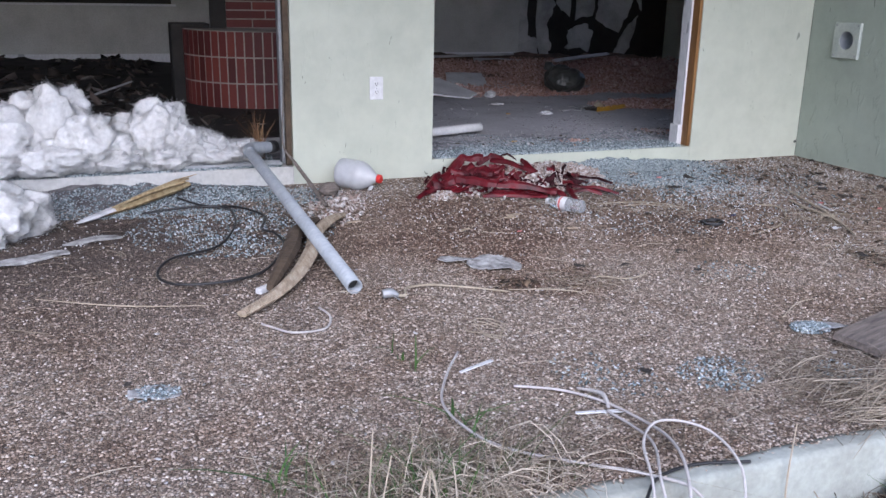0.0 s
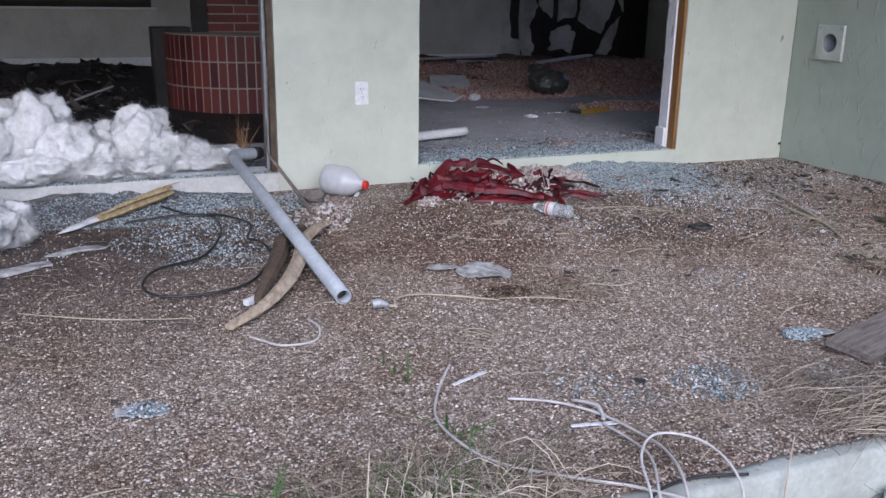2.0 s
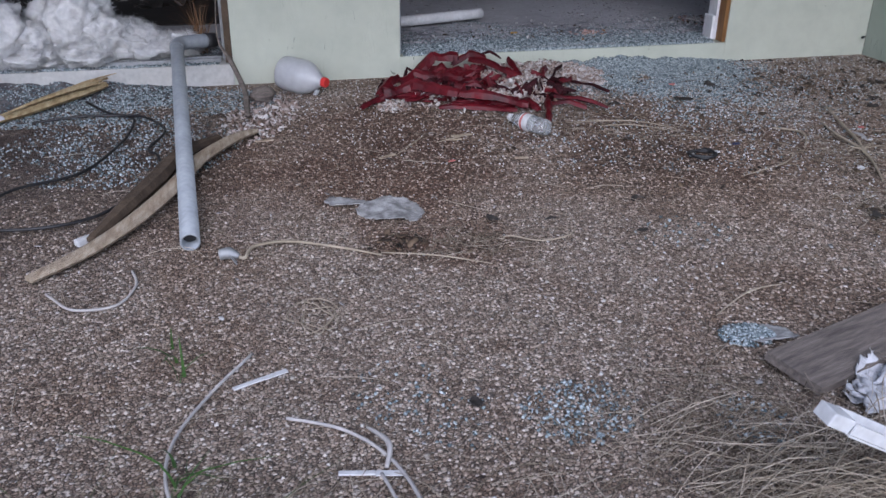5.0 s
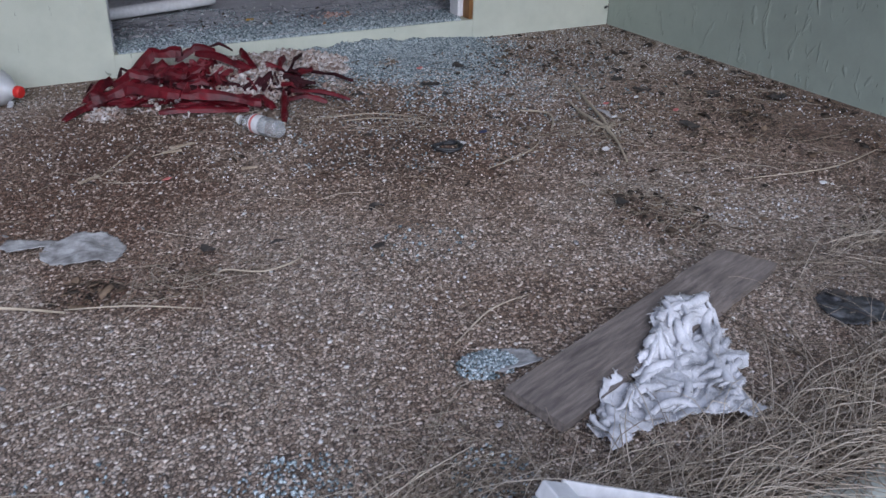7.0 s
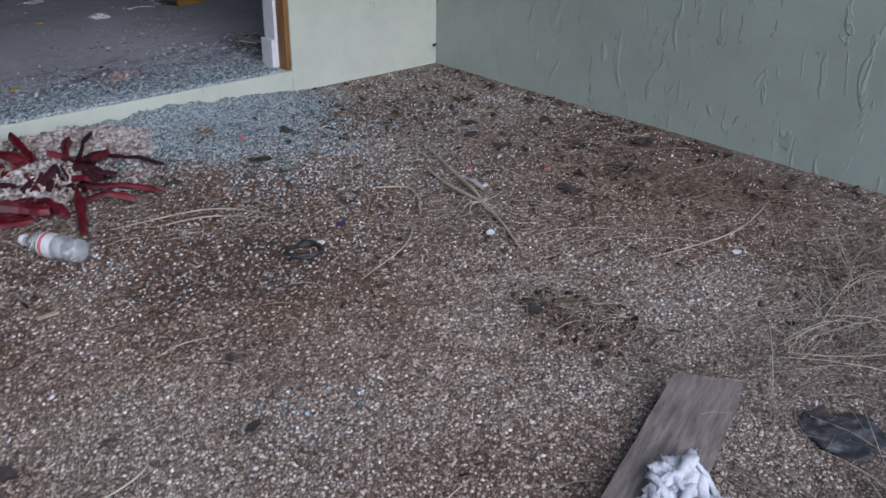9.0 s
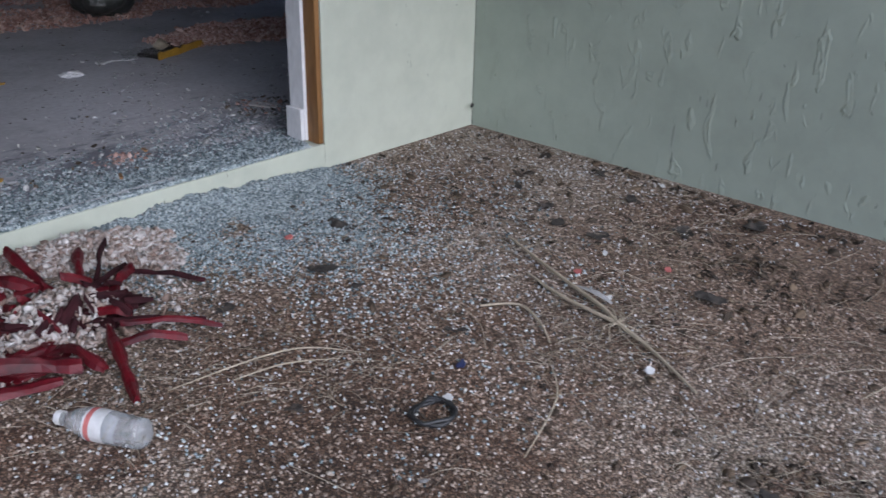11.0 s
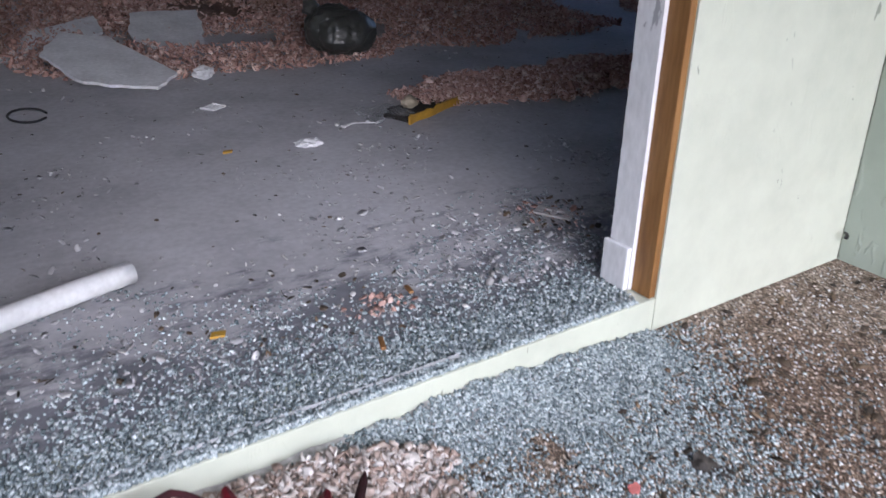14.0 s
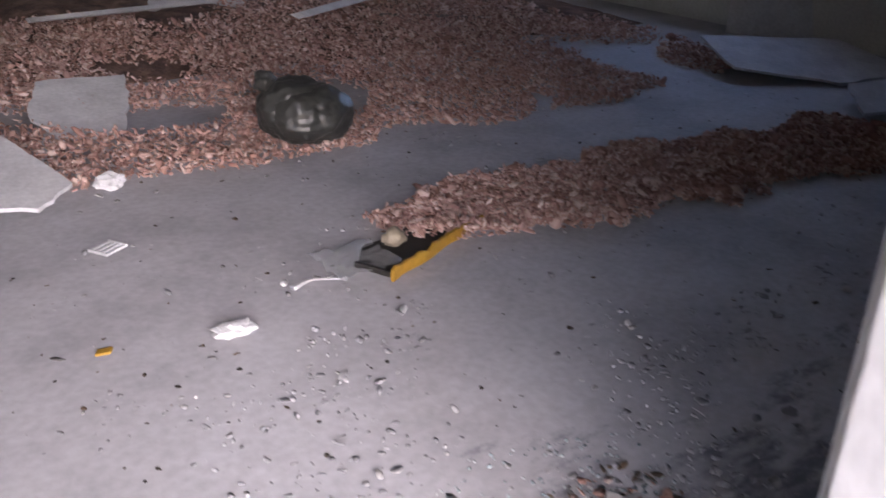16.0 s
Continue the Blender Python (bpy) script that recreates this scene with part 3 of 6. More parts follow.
def lump(bm, c, r, seed, level=4, amp=0.35, freq=2.2):
    """Adds a noisy soft lump."""
    g = bmesh.ops.create_icosphere(bm, subdivisions=level, radius=1.0)
    for v in g["verts"]:
        n0 = v.co.copy()
        q = n0 * freq + Vector((seed * 7.3, seed * 1.7, seed))
        d = 0.55 * noise.noise(q) + 0.36 * abs(noise.noise(q * 2.1)) - 0.08 + 0.15 * noise.noise(q * 4.3) + 0.05 * noise.noise(q * 10.0)
        s = 1 + amp * 2 * d
        v.co = Vector((c[0] + n0.x * r[0] * s, c[1] + n0.y * r[1] * s, c[2] + n0.z * r[2] * s))


M_GLINT = varied("white_glass_grit", [(0.0, (0.34, 0.35, 0.36)), (0.5, (0.60, 0.61, 0.62)), (1.0, (0.84, 0.85, 0.86))], 0.3)


def fluff(bm, c, r, seed, amp=0.34):
    """Adds a soft cloud of fibre: billows at several sizes with torn, wispy crests."""
    g = bmesh.ops.create_icosphere(bm, subdivisions=5, radius=1.0)
    off = Vector((seed * 7.3, seed * 1.7, seed))
    for v in g["verts"]:
        n0 = v.co.copy()
        q = n0 * 1.5 + off
        w = noise.noise_vector(q * 0.9) * 0.8 + noise.noise_vector(q * 2.6) * 0.25
        q = Vector((q.x, q.y, q.z * 0.75)) + w
        d = 0.50 * noise.noise(q) + 0.30 * (0.35 - abs(noise.noise(q * 1.7))) + 0.14 * noise.noise(q * 3.6) + 0.09 * (0.3 - abs(noise.noise(q * 6.0))) + 0.03 * noise.noise(q * 13.0)
        s = 1 + amp * 2.3 * (d - 0.10)
        v.co = Vector((c[0] + n0.x * r[0] * s, c[1] + n0.y * r[1] * s, c[2] + n0.z * r[2] * s))


M_GLINT = varied("white_glass_grit", [(0.0, (0.34, 0.35, 0.36)), (0.5, (0.60, 0.61, 0.62)), (1.0, (0.84, 0.85, 0.86))], 0.3)


def fluff(bm, c, r, seed, amp=0.34):
    """Adds a soft cloud of fibre: billows at several sizes with torn, wispy crests."""
    g = bmesh.ops.create_icosphere(bm, subdivisions=5, radius=1.0)
    off = Vector((seed * 7.3, seed * 1.7, seed))
    for v in g["verts"]:
        n0 = v.co.copy()
        q = n0 * 1.5 + off
        w = noise.noise_vector(q * 1.3) * 0.35
        d = 0.62 * noise.noise(q + w) + 0.22 * (0.5 - abs(noise.noise(q * 2.1 + w))) + 0.13 * noise.noise(q * 4.0 + w * 3) + 0.03 * noise.noise(q * 9.0)
        s = 1 + amp * 2 * (d - 0.12)
        v.co = Vector((c[0] + n0.x * r[0] * s, c[1] + n0.y * r[1] * s, max(c[2] + n0.z * r[2] * s, c[2] - r[2])))


def bank(xs, ys):
    """Height of the debris banked against the right doorway's sill."""
    d = np.clip(1 - (WY - ys) / 0.17, 0, 1)
    return 0.060 * d ** 1.5 * np.clip(0.65 + 0.5 * field(xs, ys * 0, 4.0, 17.0) + 0.25 * field(xs, ys, 15.0, 18.0), 0.1, 1) * np.clip((xs - 1.7) / 0.3, 0, 1) * np.clip((3.3 - xs) / 0.5, 0, 1)


def soil_bank(xs, ys):
    """Height of the soil banked against the wide doorway's sill."""
    d = np.clip(1 - (WY - ys) / 0.32, 0, 1)
    return 0.066 * d ** 1.3 * np.clip(0.75 + 0.4 * field(xs, ys * 0, 3.0, 23.0) + 0.3 * field(xs, ys, 13.0, 24.0), 0.1, 1) * np.clip((0.68 - xs) / 0.55, 0, 1)


# ---- doorways ----
jamb = holder("door_jamb", "doorway jamb, varnished timber strip beside chipped white boards", "door jamb")
part("timber_strip", box(X_R1 - 0.022, X_R1 - 0.001, WY + 0.004, 4.572, FLOOR, TOP, 0.002), M_WOOD, jamb, "varnished orange timber strip")
bm = box(X_R1 - 0.034, X_R1 - 0.001, 4.573, 4.650, FLOOR + 0.002, TOP)
bmesh.ops.subdivide_edges(bm, edges=[e for e in bm.edges if abs(e.verts[0].co.z - e.verts[1].co.z) > 1], cuts=110)
for v in bm.verts:
    if v.co.y > 4.62:
        c = noise.noise(Vector((3.0, v.co.x * 30, v.co.z * 7))) + 0.6 * noise.noise(Vector((9.0, v.co.x * 30, v.co.z * 31)))
        v.co.y -= 0.006 * max(0.0, c - 0.05)
        v.co.x += 0.004 * max(0.0, c) if v.co.x < X_R1 - 0.02 else 0.0
part("white_board", bm, M_WHITE, jamb, "chipped white painted board")
part("skirting_end", box(X_R1 - 0.050, X_R1 - 0.0345, 4.574, 4.658, FLOOR + 0.001, FLOOR + 0.118, 0.005), M_WHITE, jamb, "stub of white skirting board")
part("drywall_edge", box(X_R1 + 0.001, X_R1 + 0.6, WB + 0.001, WB + 0.013, FLOOR + 0.08, TOP), M_WHITE, jamb)

jl = holder("door_frame", "thin dull aluminium frame edge of the doorway", "door frame")
part("frame_strip", box(X_R0 + 0.001, X_R0 + 0.012, WY + 0.03, WB - 0.03, FLOOR, TOP, 0.002), M_ALU, jl)
track = holder("door_track", "bent aluminium sliding door track on the sill", "door track")
for y, x1 in ((4.545, 2.62),):
    part("rail", sweep([(X_R0 + 0.02, y, FLOOR + 0.002), (2.0, y + 0.004, FLOOR + 0.002), (x1, y - 0.004, FLOOR + 0.007)], 0.0045, 4, flat=1.5), M_ALU, track)
trackl = holder("door_track", "aluminium sliding door track on the wide sill", "door track")
for y in (4.55, 4.6):
    part("rail", box(X_L0 + 0.03, X_L1 - 0.05, y, y + 0.012, FLOOR - 0.002, FLOOR + 0.016, 0.002), M_ALU, trackl)
fl = holder("door_frame", "weathered brown metal frame of the wide doorway", "door frame")
part("frame_strip", box(X_L1 - 0.03, X_L1 - 0.001, WY + 0.02, WY + 0.06, FLOOR, TOP, 0.003), M_BARK, fl)
part("frame_strip", box(X_L1 - 0.042, X_L1 - 0.001, WY + 0.075, WB - 0.02, FLOOR, TOP, 0.003), M_ALU, fl)
thing("weather_strip", sweep([(0.772, WY - 0.010, 0.62), (0.765, WY - 0.014, 0.42), (0.755, 4.485, 0.215), (0.80, 4.43, 0.128), (0.846, 4.26, 0.045), (0.850, 4.10, 0.018), (0.848, 3.985, 0.010)], [0.005, 0.006, 0.008, 0.011, 0.012, 0.012, 0.011], 6, flat=0.45), M_BOARD, "loose brown weather strip hanging from the door frame", "weather strip", smooth=True)

# outlet
out = holder("wall_outlet", "white double outlet with plate on the stucco wall", "outlet", pose(1.245, WY, 0.475))
bm = box(-0.036, 0.036, -0.007, 0.001, -0.058, 0.058, 0.004)
part("plate", bm, M_PVC, out)
for z in (-0.02, 0.02):
    r = part("receptacle", box(-0.0165, 0.0165, -0.010, -0.004, z - 0.0135, z + 0.0135, 0.003), M_PVC, out)
    for x in (-0.006, 0.006):
        part("slot", box(x - 0.0012, x + 0.0012, -0.0112, -0.009, z - 0.001, z + 0.007), M_BLACK, r)
    part("slot", box(-0.002, 0.002, -0.0112, -0.009, z - 0.009, z - 0.005), M_BLACK, r)
part("screw", lathe([(0.0, -0.0005), (0.003, 0), (0.003, 0.002)], 10), M_ALU, out).matrix_local = pose(0, -0.008, 0, 90, 0, 0)

# dryer vent in the side wall
vent = holder("dryer_vent", "square white vent plate with a round open duct", "vent", pose(CORNER, VY, VZ, 0, 0, 0))
bm = bmesh.new()
k = 32
outer, inner = [], []
for i in range(k):
    a = 2 * math.pi * i / k
    c, s = math.cos(a), math.sin(a)
    q = 0.098 / max(abs(c), abs(s))
    outer.append((q * c, q * s * 1.03))
    inner.append((0.052 * c, 0.052 * s))
rows_v = []
for ring, x in ((inner, -0.001), (inner, -0.014), ([(u * 1.06, w * 1.06) for u, w in inner], -0.017), ([(u * 0.97, w * 0.97) for u, w in outer], -0.017), (outer, -0.012), (outer, -0.001)):
    rows_v.append([bm.verts.new((x, u, w)) for u, w in ring])
for a, bq in zip(rows_v, rows_v[1:]):
    for i in range(k):
        bm.faces.new((a[i], a[(i + 1) % k], bq[(i + 1) % k], bq[i]))
part("plate", bm, M_VENT, vent)
part("duct", lathe([(0.05, 0.0), (0.05, 0.15), (0.0, 0.151)], 32), M_PIPE, vent, "grey plastic duct", True).matrix_local = pose(-0.012, 0, 0, 0, 90, 0)
for u, w in ((-0.08, -0.085), (0.08, -0.085), (-0.08, 0.085), (0.08, 0.085)):
    part("screw", lathe([(0.0, 0.003), (0.004, 0.002), (0.005, 0)], 10), M_ALU, vent).matrix_local = pose(-0.017, u, w, 0, -90, 0)
thing("nail", sweep([(3.985, 4.493, 0.094), (3.965, 4.475, 0.098), (3.95, 4.468, 0.096)], [0.004, 0.006, 0.007], 6), M_BLACK, "rusty black bolt stub in the wall corner", "bolt")

# ---- the fireplace room ----
fire = holder("fireplace", "curved red brick hearth with pale mortar joints", "fireplace")
FC, FR = (1.15, 7.31), 0.62
bm = bmesh.new()
pts = []
for i in range(41):
    a = radians(172 + 128 * i / 40)
    pts.append((math.cos(a), math.sin(a)))
rows_v = []
for r, z in ((FR - 0.003, FLOOR), (FR - 0.003, 0.655), (0.02, 0.655), (0.02, FLOOR)):
    rows_v.append([bm.verts.new((FC[0] + r * c, FC[1] + r * s, z)) for c, s in pts])
for a, bq in zip(rows_v, rows_v[1:]):
    for i in range(40):
        bm.faces.new((a[i], a[i + 1], bq[i + 1], bq[i]))
part("mortar_core", bm, M_MORTAR, fire, "pale mortar backing")
part("chimney_core", box(0.866, 2.0, 7.34, 8.2, FLOOR, 2.45), M_MORTAR, fire, "pale mortar backing")
part("hearth_top", box(0.445, 0.735, 7.28, 7.55, FLOOR, 0.69, 0.01), M_DARK, fire, "blackened timber ledge")
part("hearth_side", box(0.745, 0.865, 7.30, 7.36, FLOOR, 2.45, 0.005), M_DARK, fire, "dark timber side of the chimney")

# ---- window in the far wall ----
win = tagged(holder("window_1", "boarded window with a dark pane in the plaster wall", "window"), kind="structure")
part("window_frame", box(-1.10, 0.72, BACK - 0.03, BACK - 0.002, 0.77, 0.83, 0.004), M_DARK, win)
part("window_frame", box(-1.10, 0.72, BACK - 0.03, BACK - 0.002, 1.94, 2.0, 0.004), M_DARK, win)
for x in (-1.10, -0.22, 0.66):
    part("window_frame", box(x, x + 0.06, BACK - 0.029, BACK - 0.002, 0.83, 1.94, 0.004), M_DARK, win)
for x in (-1.04, -0.16):
    part("pane", box(x, x + 0.82, BACK - 0.018, BACK - 0.008, 0.83, 1.94), M_BLACK, win)
part("window_sill", box(-1.15, 0.77, BACK - 0.05, BACK - 0.001, 0.745, 0.769, 0.005), M_WHITE, win)
structure("baseboard", box(-4.9, 5.1, BACK - 0.014, BACK - 0.001, FLOOR, FLOOR + 0.12, 0.003), M_WHITE, "scuffed white baseboard")

# torn plasterboard at the end of the gutted room
structure("wall_inside_studs", box(5.15, 7.44, BACK + 0.02, BACK + 0.15, FLOOR, 2.45), M_DARK, "blackened framing behind torn plasterboard")
torn = holder("torn_wall_lining", "torn grey plasterboard hanging on dark framing", "plasterboard")
for i, pl in enumerate((((5.56, 0.1), (5.86, 0.1), (5.84, 0.5), (5.70, 0.55), (5.66, 1.4), (5.74, 2.44), (5.56, 2.44)), ((5.84, 0.4), (6.02, 0.12), (6.05, 0.42), (5.98, 0.7), (6.1, 0.95), (6.02, 1.3), (6.1, 2.44), (5.84, 2.44)),
                        ((6.28, 0.38), (6.62, 0.34), (6.7, 0.6), (6.56, 0.72), (6.3, 0.62)), ((6.72, 0.75), (7.1, 0.6), (7.3, 1.0), (7.22, 2.3), (6.9, 2.44), (6.78, 1.2)), ((7.0, 0.2), (7.3, 0.36), (7.4, 0.85), (7.2, 0.62)), ((6.12, 0.95), (6.3, 0.8), (6.35, 1.5), (6.22, 2.44), (6.14, 2.44)), ((6.42, 0.75), (6.66, 0.8), (6.72, 1.5), (6.74, 2.44), (6.47, 2.44), (6.4, 1.6)), ((7.32, 1.1), (7.43, 0.9), (7.43, 2.44), (7.28, 2.44)))):
    b2 = slab_of(pl, 0.0, 0.014, 0.05, i * 3.1)
    b2.transform(Matrix(((1, 0, 0, -0.42), (0, 0, -1, BACK + 0.018), (0, 1, 0, -0.12), (0, 0, 0, 1))))
    part("torn_sheet", b2, M_TORN, torn)

# ---- heaps of loose matter inside ----


def crumpled_flat(at, rx, ry, seed):
    """A small crumpled sheet lying on the inside floor."""
    bm = bmesh.new()
    bmesh.ops.create_grid(bm, x_segments=22, y_segments=22, size=1.0)
    for v in bm.verts:
        q = Vector((v.co.x * 2.2, v.co.y * 2.2, seed))
        r = 1 + 0.35 * noise.noise(q * 0.7)
        h = 0.02 * (1 - abs(noise.noise(q)) * 2) + 0.008 * noise.noise(q * 3)
        v.co = Vector((at[0] + v.co.x * rx * r, at[1] + v.co.y * ry * r, FLOOR + 0.003 + max(0, h)))
    return bm



def mound(name, x0, x1, y0, y1, top, seed, material, label, category, step=0.05, shape=1.0):
    nx, ny = int((x1 - x0) / step), int((y1 - y0) / step)
    vs, fs = [], []
    for j in range(ny + 1):
        for i in range(nx + 1):
            u, w = i / nx, j / ny
            x, y = x0 + (x1 - x0) * u, y0 + (y1 - y0) * w
            edge = min(1, 6 * min(u, 1 - u, w + 0.04, 1 - w + 0.1))
            h = 0.55 + 0.3 * noise.noise(Vector((x * 1.1, y * 1.1, seed))) + 0.16 * noise.noise(Vector((x * 4, y * 4, seed))) + 0.08 * noise.noise(Vector((x * 11, y * 11, seed)))
            vs.append((x, y, FLOOR - 0.02 + max(0, edge * h) * top * (0.35 + 0.65 * w ** shape)))
    for j in range(ny):
        for i in range(nx):
            a = j * (nx + 1) + i
            fs.append((a, a + 1, a + nx + 2, a + nx + 1))
    return stuff(name, mesh_of(name, vs, fs, material, True), label, category)


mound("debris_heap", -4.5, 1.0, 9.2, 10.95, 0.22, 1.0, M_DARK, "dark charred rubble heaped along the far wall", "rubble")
mound("debris_heap", 2.7, 7.3, 8.4, 10.95, 0.24, 5.0, M_RUBBLE, "brown rubble and insulation heaped in the gutted room", "rubble")

# loose pink insulation: two drifts
x1_, y1_ = rng.uniform(2.3, 6.6, 80000), rng.uniform(6.9, 9.8, 80000)
keep = (y1_ > 7.07 + 0.28 * field(x1_, y1_, 2.0, 3.0) + 0.18 * np.maximum(0, 3.2 - x1_) + 0.1 * np.maximum(0, x1_ - 5)) & (field(x1_, y1_, 1.6, 8.0) > -0.28) & ((x1_ - 4.25) ** 2 + (y1_ - 6.97) ** 2 > 0.06)
x2_, y2_ = rng.uniform(3.6, 5.9, 42000), rng.uniform(5.75, 6.75, 42000)
mid = 6.32 - 0.12 * (x2_ - 3.9)
half = 0.10 + 0.17 * np.clip((x2_ - 3.5) / 0.8, 0, 1) + 0.10 * field(x2_, y2_, 3.0, 2.0) + 0.07 * field(x2_, y2_, 12.0, 2.0)
keep2 = np.abs(y2_ - mid) < half
xs, ys = np.concatenate([x1_[keep], x2_[keep2]]), np.concatenate([y1_[keep], y2_[keep2]])
hs = 0.03 + 0.05 * np.maximum(0, field(xs, ys, 2.2, 6.0)) + 0.10 * np.clip((ys - 7.2) / 2, 0, 1)
n = len(xs)
zs = FLOOR + rng.uniform(0, 1, n) * hs
sz = np.exp(rng.normal(-5.35, 0.5, (n, 1))).clip(0.002, 0.020) * rng.uniform(0.6, 1.5, (n, 3))
stuff("pink_insulation", scatter("pink_insulation", ICO_V, ICO_F, np.stack([xs, ys, zs], 1), turns(n, 0.9), sz * (1.7, 0.9, 0.5), M_PINK), "drifts of loose pinkish-brown insulation on the concrete floor", "insulation")

# charred litter over the fireplace room
n = 2600
xs, ys = rng.uniform(-3.2, 0.9, n), rng.uniform(5.9, 10.8, n)
keep = (field(xs, ys, 1.3, 101.0) > -0.25) & ((xs < 0.4) | (ys < 6.5))
xs, ys = xs[keep], ys[keep]
n = len(xs)
sz = np.exp(rng.normal(-3.9, 0.6, (n, 1))).clip(0.006, 0.09) * rng.uniform(0.4, 1.5, (n, 3)) * (1.3, 0.9, 0.35)
stuff("charred_litter", scatter("charred_litter", FLAKE_V, FLAKE_F, np.stack([xs, ys, FLOOR + 0.01 + 0.10 * np.clip((ys - 9.0) / 1.9, 0, 1) * rng.uniform(0.3, 1, n)], 1), turns(n, 0.5), sz, M_CHAR), "charred brown and grey scraps strewn over the dark floor sheet", "debris")

# plaster crumbs on the floor inside
n = 2700
xs, ys = rng.uniform(1.0, 6.5, n), 4.75 + 3.2 * rng.uniform(0, 1, n) ** 1.2
keep = field(xs, ys, 2.6, 91.0) + 0.5 * field(xs, ys, 9.0, 92.0) > rng.uniform(-0.35, 0.75, n)
xs, ys = xs[keep], ys[keep]
n = len(xs)
sz = np.exp(rng.normal(-5.4, 0.6, (n, 1))).clip(0.002, 0.014) * rng.uniform(0.5, 1.5, (n, 3)) * (1, 1, 0.5)
stuff("plaster_crumbs", scatter("plaster_crumbs", FLAKE_V, FLAKE_F, np.stack([xs, ys, FLOOR + sz[:, 2] * 0.6], 1), turns(n, 0.3), sz, M_CHIP), "white and grey plaster crumbs on the concrete floor", "crumbs")
n = 420
xs, ys = rng.uniform(1.0, 6.0, n), rng.uniform(4.8, 7.5, n)
sz = rng.uniform(0.002, 0.009, (n, 1)) * rng.uniform(0.5, 1.3, (n, 3)) * (1, 1, 0.5)
stuff("dirt_flakes", scatter("dirt_flakes", FLAKE_V, FLAKE_F, np.stack([xs, ys, FLOOR + sz[:, 2] * 0.6], 1), turns(n, 0.2), sz, M_LEAF), "dark flakes of dirt on the concrete floor", "dirt")

n = 15000
xs, ys = rng.uniform(1.2, 5.0, n), 4.75 + 2.4 * rng.uniform(0, 1, n) ** 1.5
keep = field(xs, ys, 2.2, 93.0) + 0.7 * field(xs, ys, 8.0, 94.0) + 0.25 - 0.3 * (ys - 5.0) > rng.uniform(-0.1, 0.9, n)
xs, ys = xs[keep], ys[keep]
n = len(xs)
sz = np.exp(rng.normal(-5.4, 0.5, (n, 1))).clip(0.002, 0.012) * rng.uniform(0.5, 1.5, (n, 3)) * (1, 1, 0.8)
stuff("concrete_crumbs", scatter("concrete_crumbs", FLAKE_V, FLAKE_F, np.stack([xs, ys, FLOOR + sz[:, 2] * 0.7], 1), turns(n, 0.4), sz, M_CRUMB), "grey crumbs and dust lumps in drifts on the concrete floor", "crumbs")

# plasterboard pieces
for i, (pl, z, lab) in enumerate(((((2.42, 7.50), (2.57, 7.75), (2.766, 7.64), (2.913, 7.12), (2.789, 6.98), (2.512, 7.13)), 0.02, "broken white plasterboard sheet lying on the floor"), (((2.282, 7.797), (2.523, 8.159), (2.89, 8.328), (2.853, 8.063), (2.459, 7.839)), 0.03, "curved white plasterboard sheet on rubble"),
                             (((2.94, 7.90), (3.06, 8.24), (3.41, 8.20), (3.34, 7.92), (3.22, 7.60), (3.0, 7.68)), 0.05, "grey plasterboard sheet among insulation"), (((6.118, 7.045), (6.371, 7.47), (7.219, 7.163), (7.115, 6.639), (6.517, 6.683)), 0.02, "torn pale plasterboard on the floor"),
                             (((6.016, 6.259), (6.317, 6.524), (7.014, 6.43), (6.793, 6.11)), 0.015, "torn pale plasterboard on the floor"), (((3.95, 9.624), (4.152, 10.179), (4.78, 10.065), (4.472, 9.568)), 0.2, "white plasterboard scrap on the heap"))):
    z0 = FLOOR + 0.004
    thing("plasterboard_sheet", slab_of(pl, z0, 0.013, 0.02, i * 2.0, lambda x, y, z=z, pl=pl: 0.15 * (y - min(q[1] for q in pl))), M_BOARDG, lab, "plasterboard", "plasterboard pieces")
for i, (a, bq, w) in enumerate((((3.249, 9.292, 0.28), (4.297, 9.366, 0.30), 0.05), ((5.216, 9.047, 0.2), (6.132, 8.71, 0.16), 0.03), ((-0.49, 6.576, 0.12), (0.15, 7.9, 0.2), 0.025), ((-1.6, 7.0, 0.12), (-0.6, 7.6, 0.2), 0.05), ((4.606, 8.902, 0.26), (5.474, 9.292, 0.3), 0.07))):
    thing("broken_lath", sweep([a, tuple((p + q) / 2 for p, q in zip(a, bq)), bq], [w * 0.9, w, w * 0.8], 4, flat=0.3, steps=2), M_BOARDG if i % 2 == 0 else M_BOARD, "broken pale lath lying on debris" if i % 2 == 0 else "broken grey board lying on debris", "board", "broken boards")
thing("white_crumb", (lambda b: (lump(b, (3.028, 7.095, FLOOR + 0.028), (0.05, 0.035, 0.03), 4.0, 3, 0.3), b)[1])(bmesh.new()), M_BOARDG, "white plaster lump at the edge of the insulation", "plaster lump")
thing("white_crumb", (lambda b: (lump(b, (3.0, 5.995, FLOOR + 0.012), (0.05, 0.03, 0.014), 6.0, 3, 0.4), b)[1])(bmesh.new()), M_BOARDG, "flat white plaster lump on the concrete floor", "plaster lump")

# black bag
bag = bmesh.new()
lump(bag, (3.838, 7.286, FLOOR + 0.145), (0.20, 0.17, 0.15), 2.0, 5, 0.11, 1.7)
lump(bag, (3.775, 7.339, FLOOR + 0.17), (0.17, 0.15, 0.15), 3.0, 5, 0.11, 1.8)
shrink = Matrix.Translation((3.79, 7.22, FLOOR)) @ Matrix.Diagonal((0.84, 0.84, 0.80, 1)) @ Matrix.Translation((-3.807, -7.31, -FLOOR))
bag.transform(shrink)
rb = holder("rubbish_bag", "dull black rubbish bag sitting in pink insulation", "bag")
